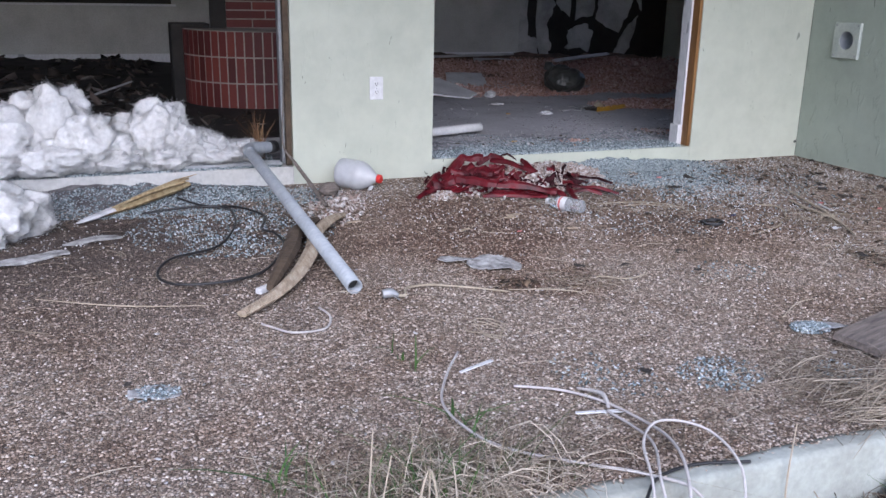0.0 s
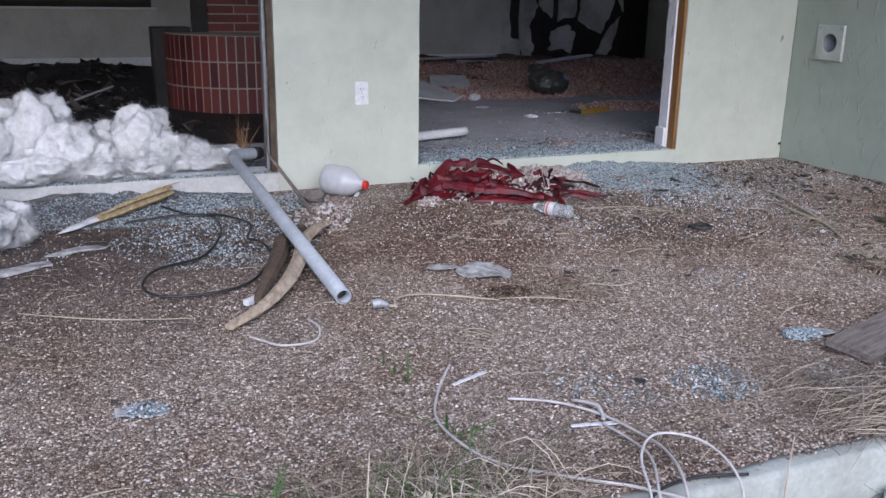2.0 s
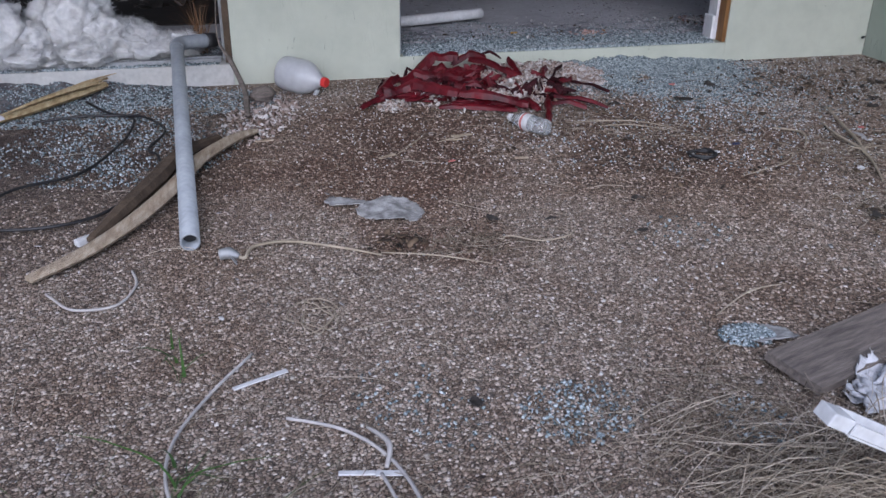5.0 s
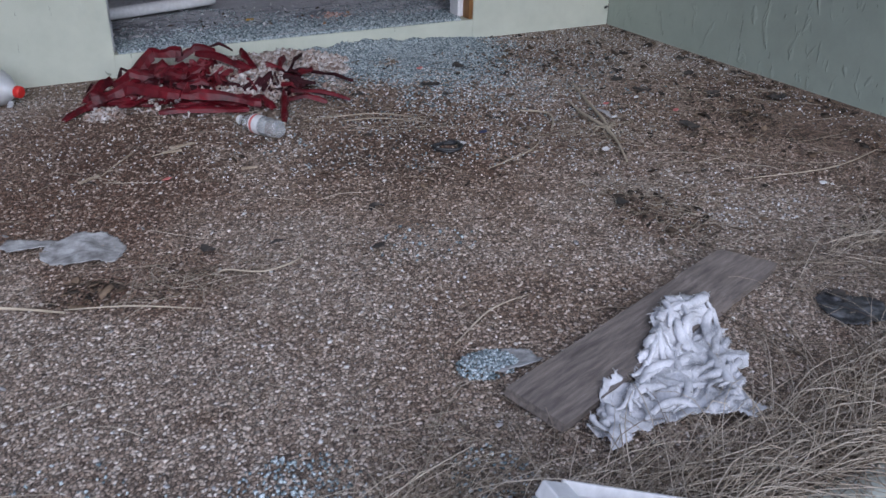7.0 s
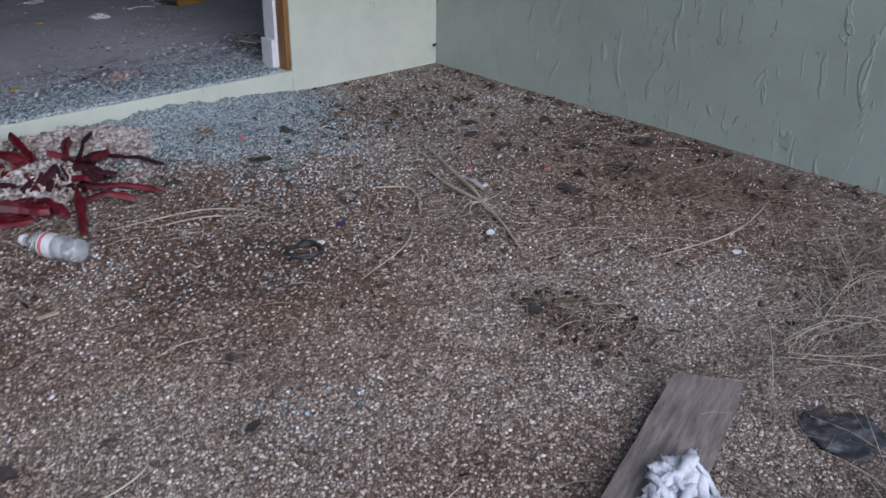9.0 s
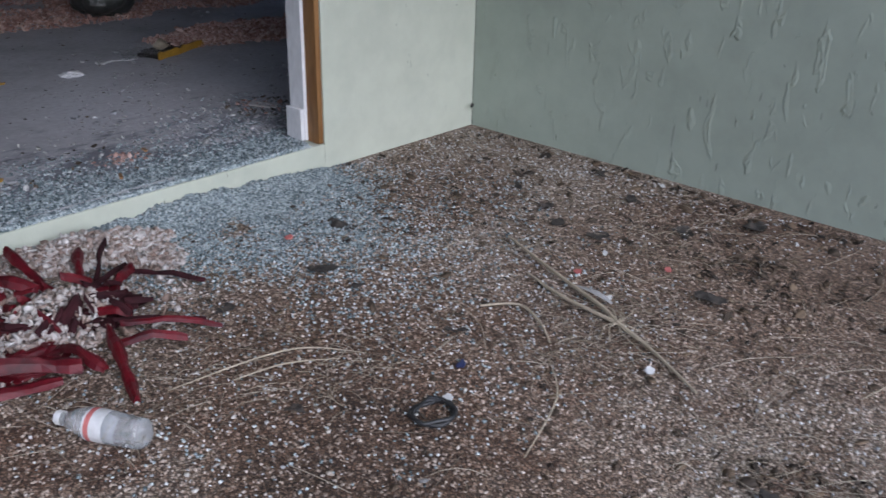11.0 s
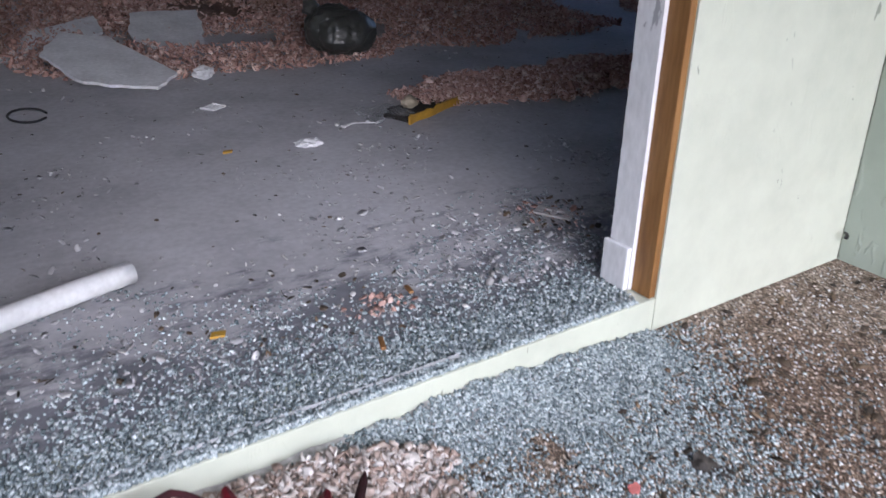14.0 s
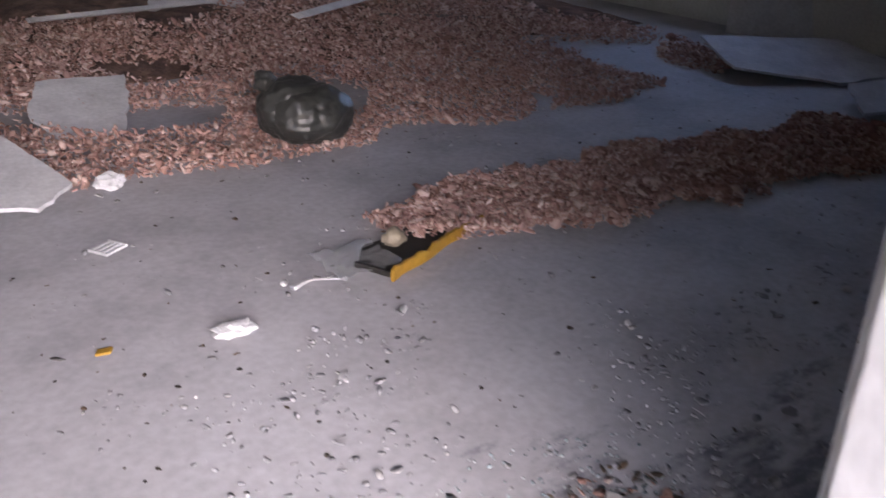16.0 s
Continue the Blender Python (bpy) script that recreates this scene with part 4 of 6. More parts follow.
part("sack", bag, M_BAG, rb, "", True)
knot = bmesh.new()
lump(knot, (3.671, 7.392, FLOOR + 0.30), (0.05, 0.045, 0.05), 5.0, 3, 0.4, 2.5)
knot.transform(shrink)
part("tied_neck", knot, M_BAG, rb, "", True)

# tray with a yellow edge
tray = holder("broken_tray", "dark broken tray with a torn yellow front edge", "tray", pose(3.452, 6.018, FLOOR, 0, 0, 24))
bm = box(0, 0.50, 0, 0.010, 0.002, 0.034)
bmesh.ops.subdivide_edges(bm, edges=[e for e in bm.edges if abs(e.verts[0].co.x - e.verts[1].co.x) > 0.3], cuts=26)
for v in bm.verts:
    w = noise.noise(Vector((v.co.x * 26, 0, 3.0)))
    v.co.y += 0.010 * noise.noise(Vector((v.co.x * 9, 1.0, 0)))
    if v.co.z > 0.02:
        v.co.z += 0.016 * w - 0.012 * (v.co.x > 0.42)
part("front_edge", bm, M_YELLOW, tray, "torn yellow front edge")
part("bottom", slab_of([(0.01, 0.02), (0.49, 0.02), (0.47, 0.10), (0.40, 0.16), (0.25, 0.15), (0.14, 0.20), (0.02, 0.13)], 0.002, 0.008, 0.02, 4.0), M_DARK, tray, "splintered dark base")
part("side", box(0.0, 0.012, 0.018, 0.13, 0.010, 0.026, 0.003), M_DARK, tray)
part("back_edge", box(0.16, 0.40, 0.145, 0.156, 0.008, 0.022, 0.003), M_DARK, tray)
thing("tan_clump", (lambda b: (lump(b, (3.572, 6.212, FLOOR + 0.03), (0.035, 0.03, 0.026), 14.0, 3, 0.4), b)[1])(bmesh.new()), M_STALK, "tan clump resting on the broken tray", "clump", smooth=True)
thing("clear_wrapper", crumpled_flat((3.42, 6.17), 0.10, 0.085, 31.0), M_CLEAR, "crumpled clear plastic wrapper beside the broken tray", "wrapper", smooth=True)
for x, y in ((2.72, 6.065), (2.224, 4.905)):
    thing("yellow_chip", slab_of([(x - 0.02, y - 0.008), (x + 0.012, y - 0.012), (x + 0.022, y + 0.006), (x - 0.01, y + 0.012)], FLOOR + 0.001, 0.006, 0.004, x), M_YELLOW, "small yellow chip on the concrete floor", "chip", "yellow chips")
grille = holder("small_grille", "small white plastic grille on the concrete floor", "grille", pose(2.885, 6.62, FLOOR + 0.001, 0, 0, 30))
for k in range(4):
    part("slat", box(-0.035, 0.035, -0.034 + 0.02 * k, -0.026 + 0.02 * k, 0.0, 0.006, 0.001), M_PVC, grille)
for k in (-0.040, 0.0355):
    part("rim", box(k, k + 0.0045, -0.034, 0.034, 0.0, 0.008, 0.001), M_PVC, grille)
thing("white_spoon", sweep([(3.21, 6.12, FLOOR + 0.006), (3.272, 6.135, FLOOR + 0.008), (3.355, 6.095, FLOOR + 0.006)], [0.014, 0.006, 0.005], 6, flat=0.4), M_PVC, "white plastic spoon on the concrete floor", "spoon", smooth=True)
sp = holder("strike_plate", "dusty pale strike plate among plaster bits", "plate", pose(3.329, 5.038, FLOOR + 0.006, 0, 4, -55))
for y0, y1 in ((-0.030, -0.014), (0.014, 0.030)):
    part("plate_side", box(-0.055, 0.055, y0, y1, 0, 0.006, 0.001), M_WIRE, sp)
for x0, x1 in ((-0.055, -0.03), (-0.008, 0.008), (0.03, 0.055)):
    part("plate_web", box(x0, x1, -0.0135, 0.0135, 0, 0.006, 0.001), M_WIRE, sp)
for i, (x, y, a, l) in enumerate(((2.508, 4.672, 66, 0.06), (2.695, 4.854, 75, 0.045))):
    thing("wood_chip", box(-l / 2, l / 2, -0.006, 0.006, 0.001, 0.008, 0.002), M_WOOD, "orange splinter of varnished timber among broken glass", "wood chip", "wood chips", at=pose(x, y, FLOOR + 0.004, 4, 6, a))
tube = holder("plastic_tube", "white plastic tube lying on the floor inside", "tube")
part("pipe", sweep([(2.135, 5.215, FLOOR + 0.050), (1.625, 5.10, FLOOR + 0.038), (1.10, 4.985, FLOOR + 0.028)], 0.0275, 16), M_PVC, tube, "", True)
thing("black_hose_ring", sweep([(2.228 + 0.07 * math.cos(a * 0.7), 6.85 + 0.1 * math.sin(a * 0.7), FLOOR + 0.006) for a in range(9)], 0.005, 6), M_BLACK, "loop of thin black hose on the concrete floor", "hose", smooth=True)

# ---- batting ----
batt = holder("insulation_batting", "heap of fluffy white fibre batting across the doorway sill", "insulation", group="white batting")
for i, (x, y, zt, r) in enumerate(((-1.58, 4.85, 0.42, 0.24), (-1.21, 4.72, 0.47, 0.22), (-0.92, 4.80, 0.43, 0.2), (-0.69, 4.70, 0.41, 0.18), (-0.54, 4.66, 0.38, 0.17), (-0.42, 4.80, 0.43, 0.16), (-0.27, 4.72, 0.49, 0.16), (-0.16, 4.62, 0.38, 0.13), (-0.29, 4.60, 0.26, 0.16), (-0.04, 4.66, 0.29, 0.13), (0.09, 4.72, 0.33, 0.12), (0.19, 4.68, 0.40, 0.13), (0.29, 4.64, 0.30, 0.13), (0.38, 4.70, 0.26, 0.12), (0.47, 4.66, 0.21, 0.11), (0.57, 4.70, 0.20, 0.10), (0.20, 4.60, 0.21, 0.12), (-0.01, 4.60, 0.20, 0.12), (-0.53, 4.58, 0.21, 0.14), (-0.79, 4.58, 0.20, 0.15))):
    h = (zt - FLOOR) / 2
    bm = bmesh.new()
    fluff(bm, (x, y, FLOOR + h * 0.98), (r * 1.12, r * 0.95, h * 1.08), i * 1.37 + 0.5)
    part("tuft", bm, M_BATT, batt, "", True)
batt = holder("insulation_batting", "tuft of white fibre batting on the patio", "insulation", group="white batting")
for i, (x, y, zt, r) in enumerate(((-0.63, 3.811, 0.27, 0.18), (-0.49, 3.80, 0.22, 0.15), (-0.40, 3.90, 0.15, 0.13), (-0.663, 3.985, 0.25, 0.16), (-0.56, 3.70, 0.13, 0.13))):
    bm = bmesh.new()
    fluff(bm, (x, y, zt / 2), (r, r, zt / 2 * 1.08), i * 2.1 + 20)
    part("tuft", bm, M_BATT, batt, "", True)

# ---- on the patio ----
pipe = holder("drain_pipe", "grey plastic pipe with an elbow leaning on the sill", "pipe")
bm = bmesh.new()
line = [Vector((0.661, 2.784, 0.027)), Vector((0.586, 4.46, 0.186))]
d = (line[1] - line[0]).normalized()
sd = d.cross(Vector((0, 0, 1))).normalized()
up = sd.cross(d)
rings = []
for q, r in ((line[0] + d * 0.05, 0.0215), (line[0], 0.0215), (line[0], 0.0265), (line[1], 0.0265)):
    rings.append([bm.verts.new(q + r * (math.cos(2 * math.pi * k / 24) * sd + math.sin(2 * math.pi * k / 24) * up)) for k in range(24)])
for a, bq in zip(rings, rings[1:]):
    for k in range(24):
        bm.faces.new((a[k], a[(k + 1) % 24], bq[(k + 1) % 24], bq[k]))
part("tube", bm, M_PIPE, pipe, "", True)
# solid black filler that darkens the inside of the pipe like shade
part("bore_shade", sweep([tuple(line[0] + d * 0.04), tuple(line[0] + d * 0.3)], 0.021, 16, steps=2), M_BLACK, pipe, "black plug standing for the shade inside the pipe")
part("elbow", sweep([tuple(line[1] - d * 0.03), tuple(line[1] + d * 0.012), (0.597, 4.508, 0.190), (0.625, 4.535, 0.189), (0.70, 4.59, 0.182)], 0.030, 18, steps=8), M_PIPE, pipe, "", True)
part("coupling", sweep([(0.698, 4.588, 0.182), (0.738, 4.625, 0.178)], [0.033, 0.031], 18, steps=2), M_BLACK, pipe, "black rubber coupling", True)

wood = holder("split_branch", "curved split timber with dark bark and pale core", "wood")
part("core", sweep([(0.283, 2.666, 0.018), (0.407, 2.792, 0.026), (0.517, 2.966, 0.035), (0.611, 3.193, 0.04), (0.682, 3.432, 0.038), (0.794, 3.65, 0.03), (0.871, 3.744, 0.022)], [0.018, 0.024, 0.027, 0.028, 0.028, 0.026, 0.015], 7, flat=0.6), M_SPLIT, wood, "pale split core")
part("bark", sweep([(0.403, 2.869, 0.020), (0.474, 3.05, 0.032), (0.549, 3.256, 0.038), (0.615, 3.475, 0.036), (0.74, 3.674, 0.026)], [0.014, 0.026, 0.032, 0.030, 0.014], 7, flat=0.9), M_BARK, wood, "dark bark")
wood2 = holder("split_plank", "splintered yellow plank lying on the patio", "wood")
part("core", sweep([(-0.10, 4.05, 0.018), (0.0, 4.15, 0.026), (0.10, 4.25, 0.036), (0.20, 4.34, 0.044), (0.28, 4.42, 0.052)], [0.020, 0.036, 0.040, 0.036, 0.026], 6, flat=0.5), M_PLANK, wood2)
part("torn_end", sweep([(-0.20, 3.955, 0.010), (-0.14, 4.01, 0.016), (-0.06, 4.085, 0.026)], [0.006, 0.022, 0.026], 6, flat=0.45), M_CLOTH, wood2, "pale bleached torn end")
for q, w in ((((-0.04, 4.07, 0.045), (0.10, 4.21, 0.066), (0.26, 4.36, 0.074)), (0.004, 0.015, 0.012)), (((0.02, 4.20, 0.046), (0.16, 4.33, 0.064), (0.29, 4.45, 0.070)), (0.003, 0.013, 0.008)), (((0.12, 4.30, 0.060), (0.22, 4.39, 0.075), (0.33, 4.45, 0.090)), (0.004, 0.008, 0.002))):
    part("splinter", sweep(list(q), list(w), 5, flat=0.6), M_PLANK, wood2)

black = [(0.056, 4.055), (0.25, 4.065), (0.406, 4.037), (0.425, 3.875), (0.395, 3.663), (0.3, 3.435), (0.127, 3.295), (0.07, 3.15), (0.117, 3.008), (0.268, 2.986), (0.403, 3.06), (0.501, 3.227), (0.549, 3.419), (0.537, 3.54), (0.501, 3.631), (0.546, 3.836), (0.459, 4.012), (0.33, 4.114), (0.221, 4.267)]
thing("black_cable", sweep([(x, y, 0.009 + 0.012 * abs(math.sin(i * 1.3))) for i, (x, y) in enumerate(black)], 0.0050, 8, steps=8), M_BLACK, "looped black rubber cable lying on the patio", "cable", smooth=True)

jug = holder("plastic_jug", "milky plastic gallon jug with a red cap on its side", "jug", axis((1.015, 4.392, 0.076), (1.185, 4.235, 0.060)) @ Matrix.Rotation(math.pi, 4, "Z"))
bm = lathe([(0.0, 0.0), (0.058, 0.002), (0.070, 0.012), (0.073, 0.03), (0.073, 0.115), (0.070, 0.132), (0.058, 0.158), (0.038, 0.186), (0.024, 0.204), (0.021, 0.21), (0.021, 0.222)], 36)
for v in bm.verts:
    q = max(abs(v.co.x), abs(v.co.y)) or 1
    f = min(1.12, math.hypot(v.co.x, v.co.y) / q)
    v.co.x *= 0.94 + 0.06 * f
    v.co.y *= 0.94 + 0.06 * f
part("body", bm, M_JUG, jug, "", True)
part("cap", lathe([(0.0, 0.236), (0.019, 0.236), (0.0215, 0.233), (0.022, 0.216), (0.0, 0.2155)], 24), M_REDCAP, jug, "red screw cap")
part("handle", sweep([(0.0, 0.068, 0.11), (0.0, 0.088, 0.125), (0.0, 0.078, 0.165), (0.0, 0.040, 0.188)], 0.010, 10), M_JUG, jug, "", True)

bottle = holder("water_bottle", "crushed clear plastic water bottle with a faded label", "bottle", axis((1.92, 3.521, 0.034), (1.83, 3.704, 0.029)))
bm = lathe([(0.0, 0.004), (0.02, 0.0), (0.029, 0.004), (0.032, 0.014), (0.0305, 0.03), (0.032, 0.036), (0.0305, 0.05), (0.032, 0.056), (0.031, 0.07), (0.032, 0.076), (0.032, 0.125), (0.029, 0.145), (0.020, 0.168), (0.0135, 0.180), (0.013, 0.192)], 28)
for v in bm.verts:
    v.co += noise.noise_vector(v.co * 38) * 0.0032
part("body", bm, M_CLEAR, bottle, "", True)
bm = lathe([(0.0328, 0.08), (0.0332, 0.10), (0.0328, 0.124)], 28)
part("label", bm, M_PVC, bottle, "faded white label", True)
part("label_band", lathe([(0.0334, 0.108), (0.0336, 0.114), (0.0334, 0.119)], 28), M_PINKBIT, bottle, "faded pink band", True)
part("cap", lathe([(0.0, 0.203), (0.0135, 0.203), (0.0148, 0.200), (0.0148, 0.188), (0.0, 0.187)], 20), M_PVC, bottle, "white cap")

thing("rubber_ring", sweep([(2.380 + (0.046 + 0.005 * math.sin(k * 2.1)) * math.cos(k * 0.62), 3.203 + (0.040 + 0.007 * math.cos(k * 1.7)) * math.sin(k * 0.62), 0.007 + 0.012 * (k / 32)) for k in range(23)], 0.0048, 6, steps=3), M_BLACK, "coiled black rubber ring on the pebbles", "ring", smooth=True)

# board, rag and channel by the kerb
bm = box(-0.41, 0.41, -0.068, 0.068, 0.0, 0.020)
bmesh.ops.subdivide_edges(bm, edges=[e for e in bm.edges if abs(e.verts[0].co.x - e.verts[1].co.x) > 0.5], cuts=24)
for v in bm.verts:
    d = noise.noise_vector(v.co * 9) * 0.003
    v.co += Vector((d.x * 2, d.y, d.z * 0.4 + 0.001))
    v.co.y *= 1 - 2.6 * max(0.0, v.co.x - 0.36)
    v.co.x += (0.035 if v.co.x > 0.38 else 0.0) * (1 if v.co.y < 0 else -0.6) + 0.004 * noise.noise(v.co * 60)
    v.co.z += 0.006 * (v.co.x > 0.2)
thing("weathered_board", bm, M_BOARD, "weathered grey-brown board lying on the patio", "board", at=pose(2.252, 2.016, 0.013, 6, 0, 18.4))

RAG = [(2.399, 2.031), (2.291, 2.048), (2.23, 2.017), (2.219, 1.973), (2.128, 1.91), (2.021, 1.866), (1.92, 1.803), (1.948, 1.737), (2.031, 1.748), (2.07, 1.765), (2.141, 1.742), (2.201, 1.7), (2.249, 1.701), (2.268, 1.778), (2.337, 1.853), (2.377, 1.937)]


def inside(x, y, poly):
    hit, n = False, len(poly)
    for i in range(n):
        (xa, ya), (xb, yb) = poly[i], poly[i - 1]
        if (ya > y) != (yb > y) and x < (xb - xa) * (y - ya) / (yb - ya) + xa:
            hit = not hit
    return hit


def crumpled(name, poly, step, high, seed, over, ragged=0.025):
    """A crumpled sheet inside an outline, draped over(x, y)."""
    x0, x1 = min(p[0] for p in poly) - 0.03, max(p[0] for p in poly) + 0.03
    y0, y1 = min(p[1] for p in poly) - 0.03, max(p[1] for p in poly) + 0.03
    nx, ny = int((x1 - x0) / step), int((y1 - y0) / step)
    bm, grid = bmesh.new(), {}
    for j in range(ny + 1):
        for i in range(nx + 1):
            x, y = x0 + i * step, y0 + j * step
            d = noise.noise_vector(Vector((x * 13, y * 13, seed))) * ragged + noise.noise_vector(Vector((x * 40, y * 40, seed))) * ragged * 0.4
            if inside(x + d.x, y + d.y, poly):
                q = Vector((x * 6.5 + d.x * 14, y * 6.5 + d.y * 14, seed))
                r1, r2 = 1 - abs(noise.noise(q)) * 2.6, 1 - abs(noise.noise(q * 2.2 + Vector((4, 1, 0)))) * 2.4
                h = max(0.0, 0.6 * r1 + 0.28 * r2 + 0.25)
                w = noise.noise_vector(q * 0.8) * 0.016
                grid[i, j] = bm.verts.new((x + w.x, y + w.y, over(x, y) + 0.003 + high * h))
    for (i, j) in list(grid):
        ks = [(i, j), (i + 1, j), (i + 1, j + 1), (i, j + 1)]
        if all(k in grid for k in ks):
            bm.faces.new([grid[k] for k in ks])
    bmesh.ops.delete(bm, geom=[v for v in bm.verts if not v.link_faces], context="VERTS")
    top = bm.faces[:]
    bmesh.ops.solidify(bm, geom=top, thickness=0.002)
    return bm


def on_board(x, y):
    a = radians(18.4)
    u, w = (x - 2.255) * math.cos(a) + (y - 2.026) * math.sin(a), -(x - 2.255) * math.sin(a) + (y - 2.026) * math.cos(a)
    return (0.036 + 0.1 * w) * max(0, min(1, (0.085 - abs(w)) / 0.02)) if abs(u) < 0.42 else 0.0


rag = holder("white_rag", "torn crumpled white rag thrown over the weathered board", "rag")
part("cloth", crumpled("cloth", RAG, 0.0045, 0.030, 2.0, on_board, 0.034), M_CLOTH, rag, "", True)
k = 0
while k < 52:
    x, y = rng.uniform(1.91, 2.40), rng.uniform(1.69, 2.05)
    if not inside(x, y, RAG):
        continue
    k += 1
    a = 0.75 + rng.normal(0, 0.55) - (1.1 if y < 1.79 and x > 2.07 else 0.0)
    l, r, bend = rng.uniform(0.07, 0.2), rng.uniform(0.003, 0.010), rng.normal(0, 0.7)
    pts3, rad = [], []
    for i in range(6):
        u = i / 5 - 0.5
        px_, py_ = x + l * u * math.cos(a + bend * u), y + l * u * math.sin(a + bend * u)
        if not inside(px_, py_, RAG):
            continue
        pts3.append((px_, py_, on_board(px_, py_) + 0.014 + 0.014 * (1 - 3 * u * u) + rng.uniform(0, 0.004)))
        rad.append(r * (1.05 - 2.6 * u * u) + 0.001)
    if len(pts3) > 2:
        bm = sweep(pts3, rad, 9, steps=4, flat=0.75)
        for v in bm.verts:
            v.co += noise.noise_vector(v.co * 55) * 0.004 + noise.noise_vector(v.co * 150) * 0.0015
        part("fold", bm, M_CLOTH, rag, "", True)

ch = holder("gutter_channel", "white plastic channel propped slantwise on the kerb", "channel", look((1.613, 1.50, 0.232), (2.06, 1.50, -0.014)))
for nm, x0, x1, y0, y1 in (("web", -0.026, 0.026, -0.004, 0.0), ("flange", -0.026, -0.022, 0.0005, 0.020), ("flange", 0.022, 0.026, 0.0005, 0.020)):
    part(nm, box(x0, x1, y0, y1, -0.50, -0.045, 0.001), M_PVC, ch)
part("clip", box(-0.016, 0.022, -0.002, 0.022, -0.044, 0.0, 0.003), M_PVC, ch, "grey end clip")

# crushed light sheets and mortar smears on the slab
def oval(cx, cy, rx, ry, ang, n=14, seed=0.0):
    c, s = math.cos(radians(ang)), math.sin(radians(ang))
    res = []
    for i in range(n):
        a = 2 * math.pi * i / n
        f = 1 + 0.35 * noise.noise(Vector((math.cos(a) * 1.7, math.sin(a) * 1.7, seed)))
        x, y = rx * math.cos(a) * f, ry * math.sin(a) * f
        res.append((cx + c * x - s * y, cy + s * x + c * y))
    return res


for i, (cx, cy, rx, ry, ang, lab) in enumerate(((1.235, 2.94, 0.115, 0.08, -14, "crushed pale sheet stuck on the pebbles"), (1.10, 3.025, 0.075, 0.036, -10, "crushed pale sheet stuck on the pebbles"), (0.005, 2.225, 0.07, 0.05, -20, "grey crushed sheet with dark holes on the patio"), (2.72, 1.90, 0.09, 0.075, -50, "crumpled dark grey film among dry straw"), (1.915, 2.06, 0.075, 0.055, -20, "dried pale mortar crust beside the board"))):
    thing("crushed_sheet", crumpled("crushed_sheet", oval(cx, cy, rx, ry, ang, seed=i * 1.9), 0.005, 0.013, i + 3.0, lambda x, y: 0.0, 0.02), M_FILM if "film" in lab else M_ASH, lab, "sheet", "crushed sheets", smooth=True)
for pl, lab in ((((-0.245, 3.635), (-0.15, 3.64), (-0.03, 3.70), (-0.06, 3.73), (-0.18, 3.70)), "thin grey torn strip on the patio"), (((-0.50, 3.40), (-0.38, 3.42), (-0.21, 3.52), (-0.22, 3.56), (-0.40, 3.50)), "pale torn sheet on the patio")):
    thing("torn_strip", slab_of(pl, 0.002, 0.006, 0.01, 2.0, lambda x, y: 0.004 * math.sin(x * 40) + 0.004), M_ASH, lab, "strip", "torn strips")

# small dark scraps
M_SCRAP = simple("charred_scrap", [(0.3, (0.016, 0.014, 0.013)), (0.55, (0.05, 0.042, 0.037)), (0.8, (0.12, 0.095, 0.078))], 30.0, 0.8)
for i, (x, y, l, w) in enumerate(((1.994, 2.868, 0.045, 0.022), (1.892, 2.640, 0.05, 0.014), (2.194, 3.40, 0.05, 0.024), (2.899, 4.08, 0.075, 0.036), (2.651, 3.88, 0.06, 0.034), (2.74, 1.945, 0.06, 0.022), (1.30, 3.37, 0.03, 0.02), (0.02, 2.255, 0.022, 0.014), (-0.045, 2.27, 0.026, 0.016), (3.249, 3.034, 0.06, 0.042), (3.394, 3.473, 0.06, 0.034), (2.658, 3.389, 0.045, 0.03), (2.666, 3.736, 0.05, 0.03), (2.348, 3.894, 0.06, 0.02), (1.21, 1.945, 0.035, 0.018), (2.618, 2.59, 0.04, 0.024), (1.50, 2.80, 0.03, 0.018), (1.66, 2.77, 0.03, 0.014), (3.60, 3.30, 0.05, 0.04), (3.45, 3.72, 0.05, 0.03), (3.556, 3.894, 0.05, 0.018), (3.70, 3.546, 0.045, 0.03), (3.38, 3.613, 0.05, 0.03), (3.80, 3.15, 0.06, 0.04), (3.86, 3.75, 0.06, 0.03))):
    thing("dark_scrap", crumpled("dark_scrap", oval(x, y, l * 0.62, w * 0.75, 30 * i, seed=i * 2.3), 0.0035, 0.016, i + 30.0, lambda a, c: 0.0, 0.032), M_SCRAP, "curled dark scrap on the pebbles", "scrap", "dark scraps")
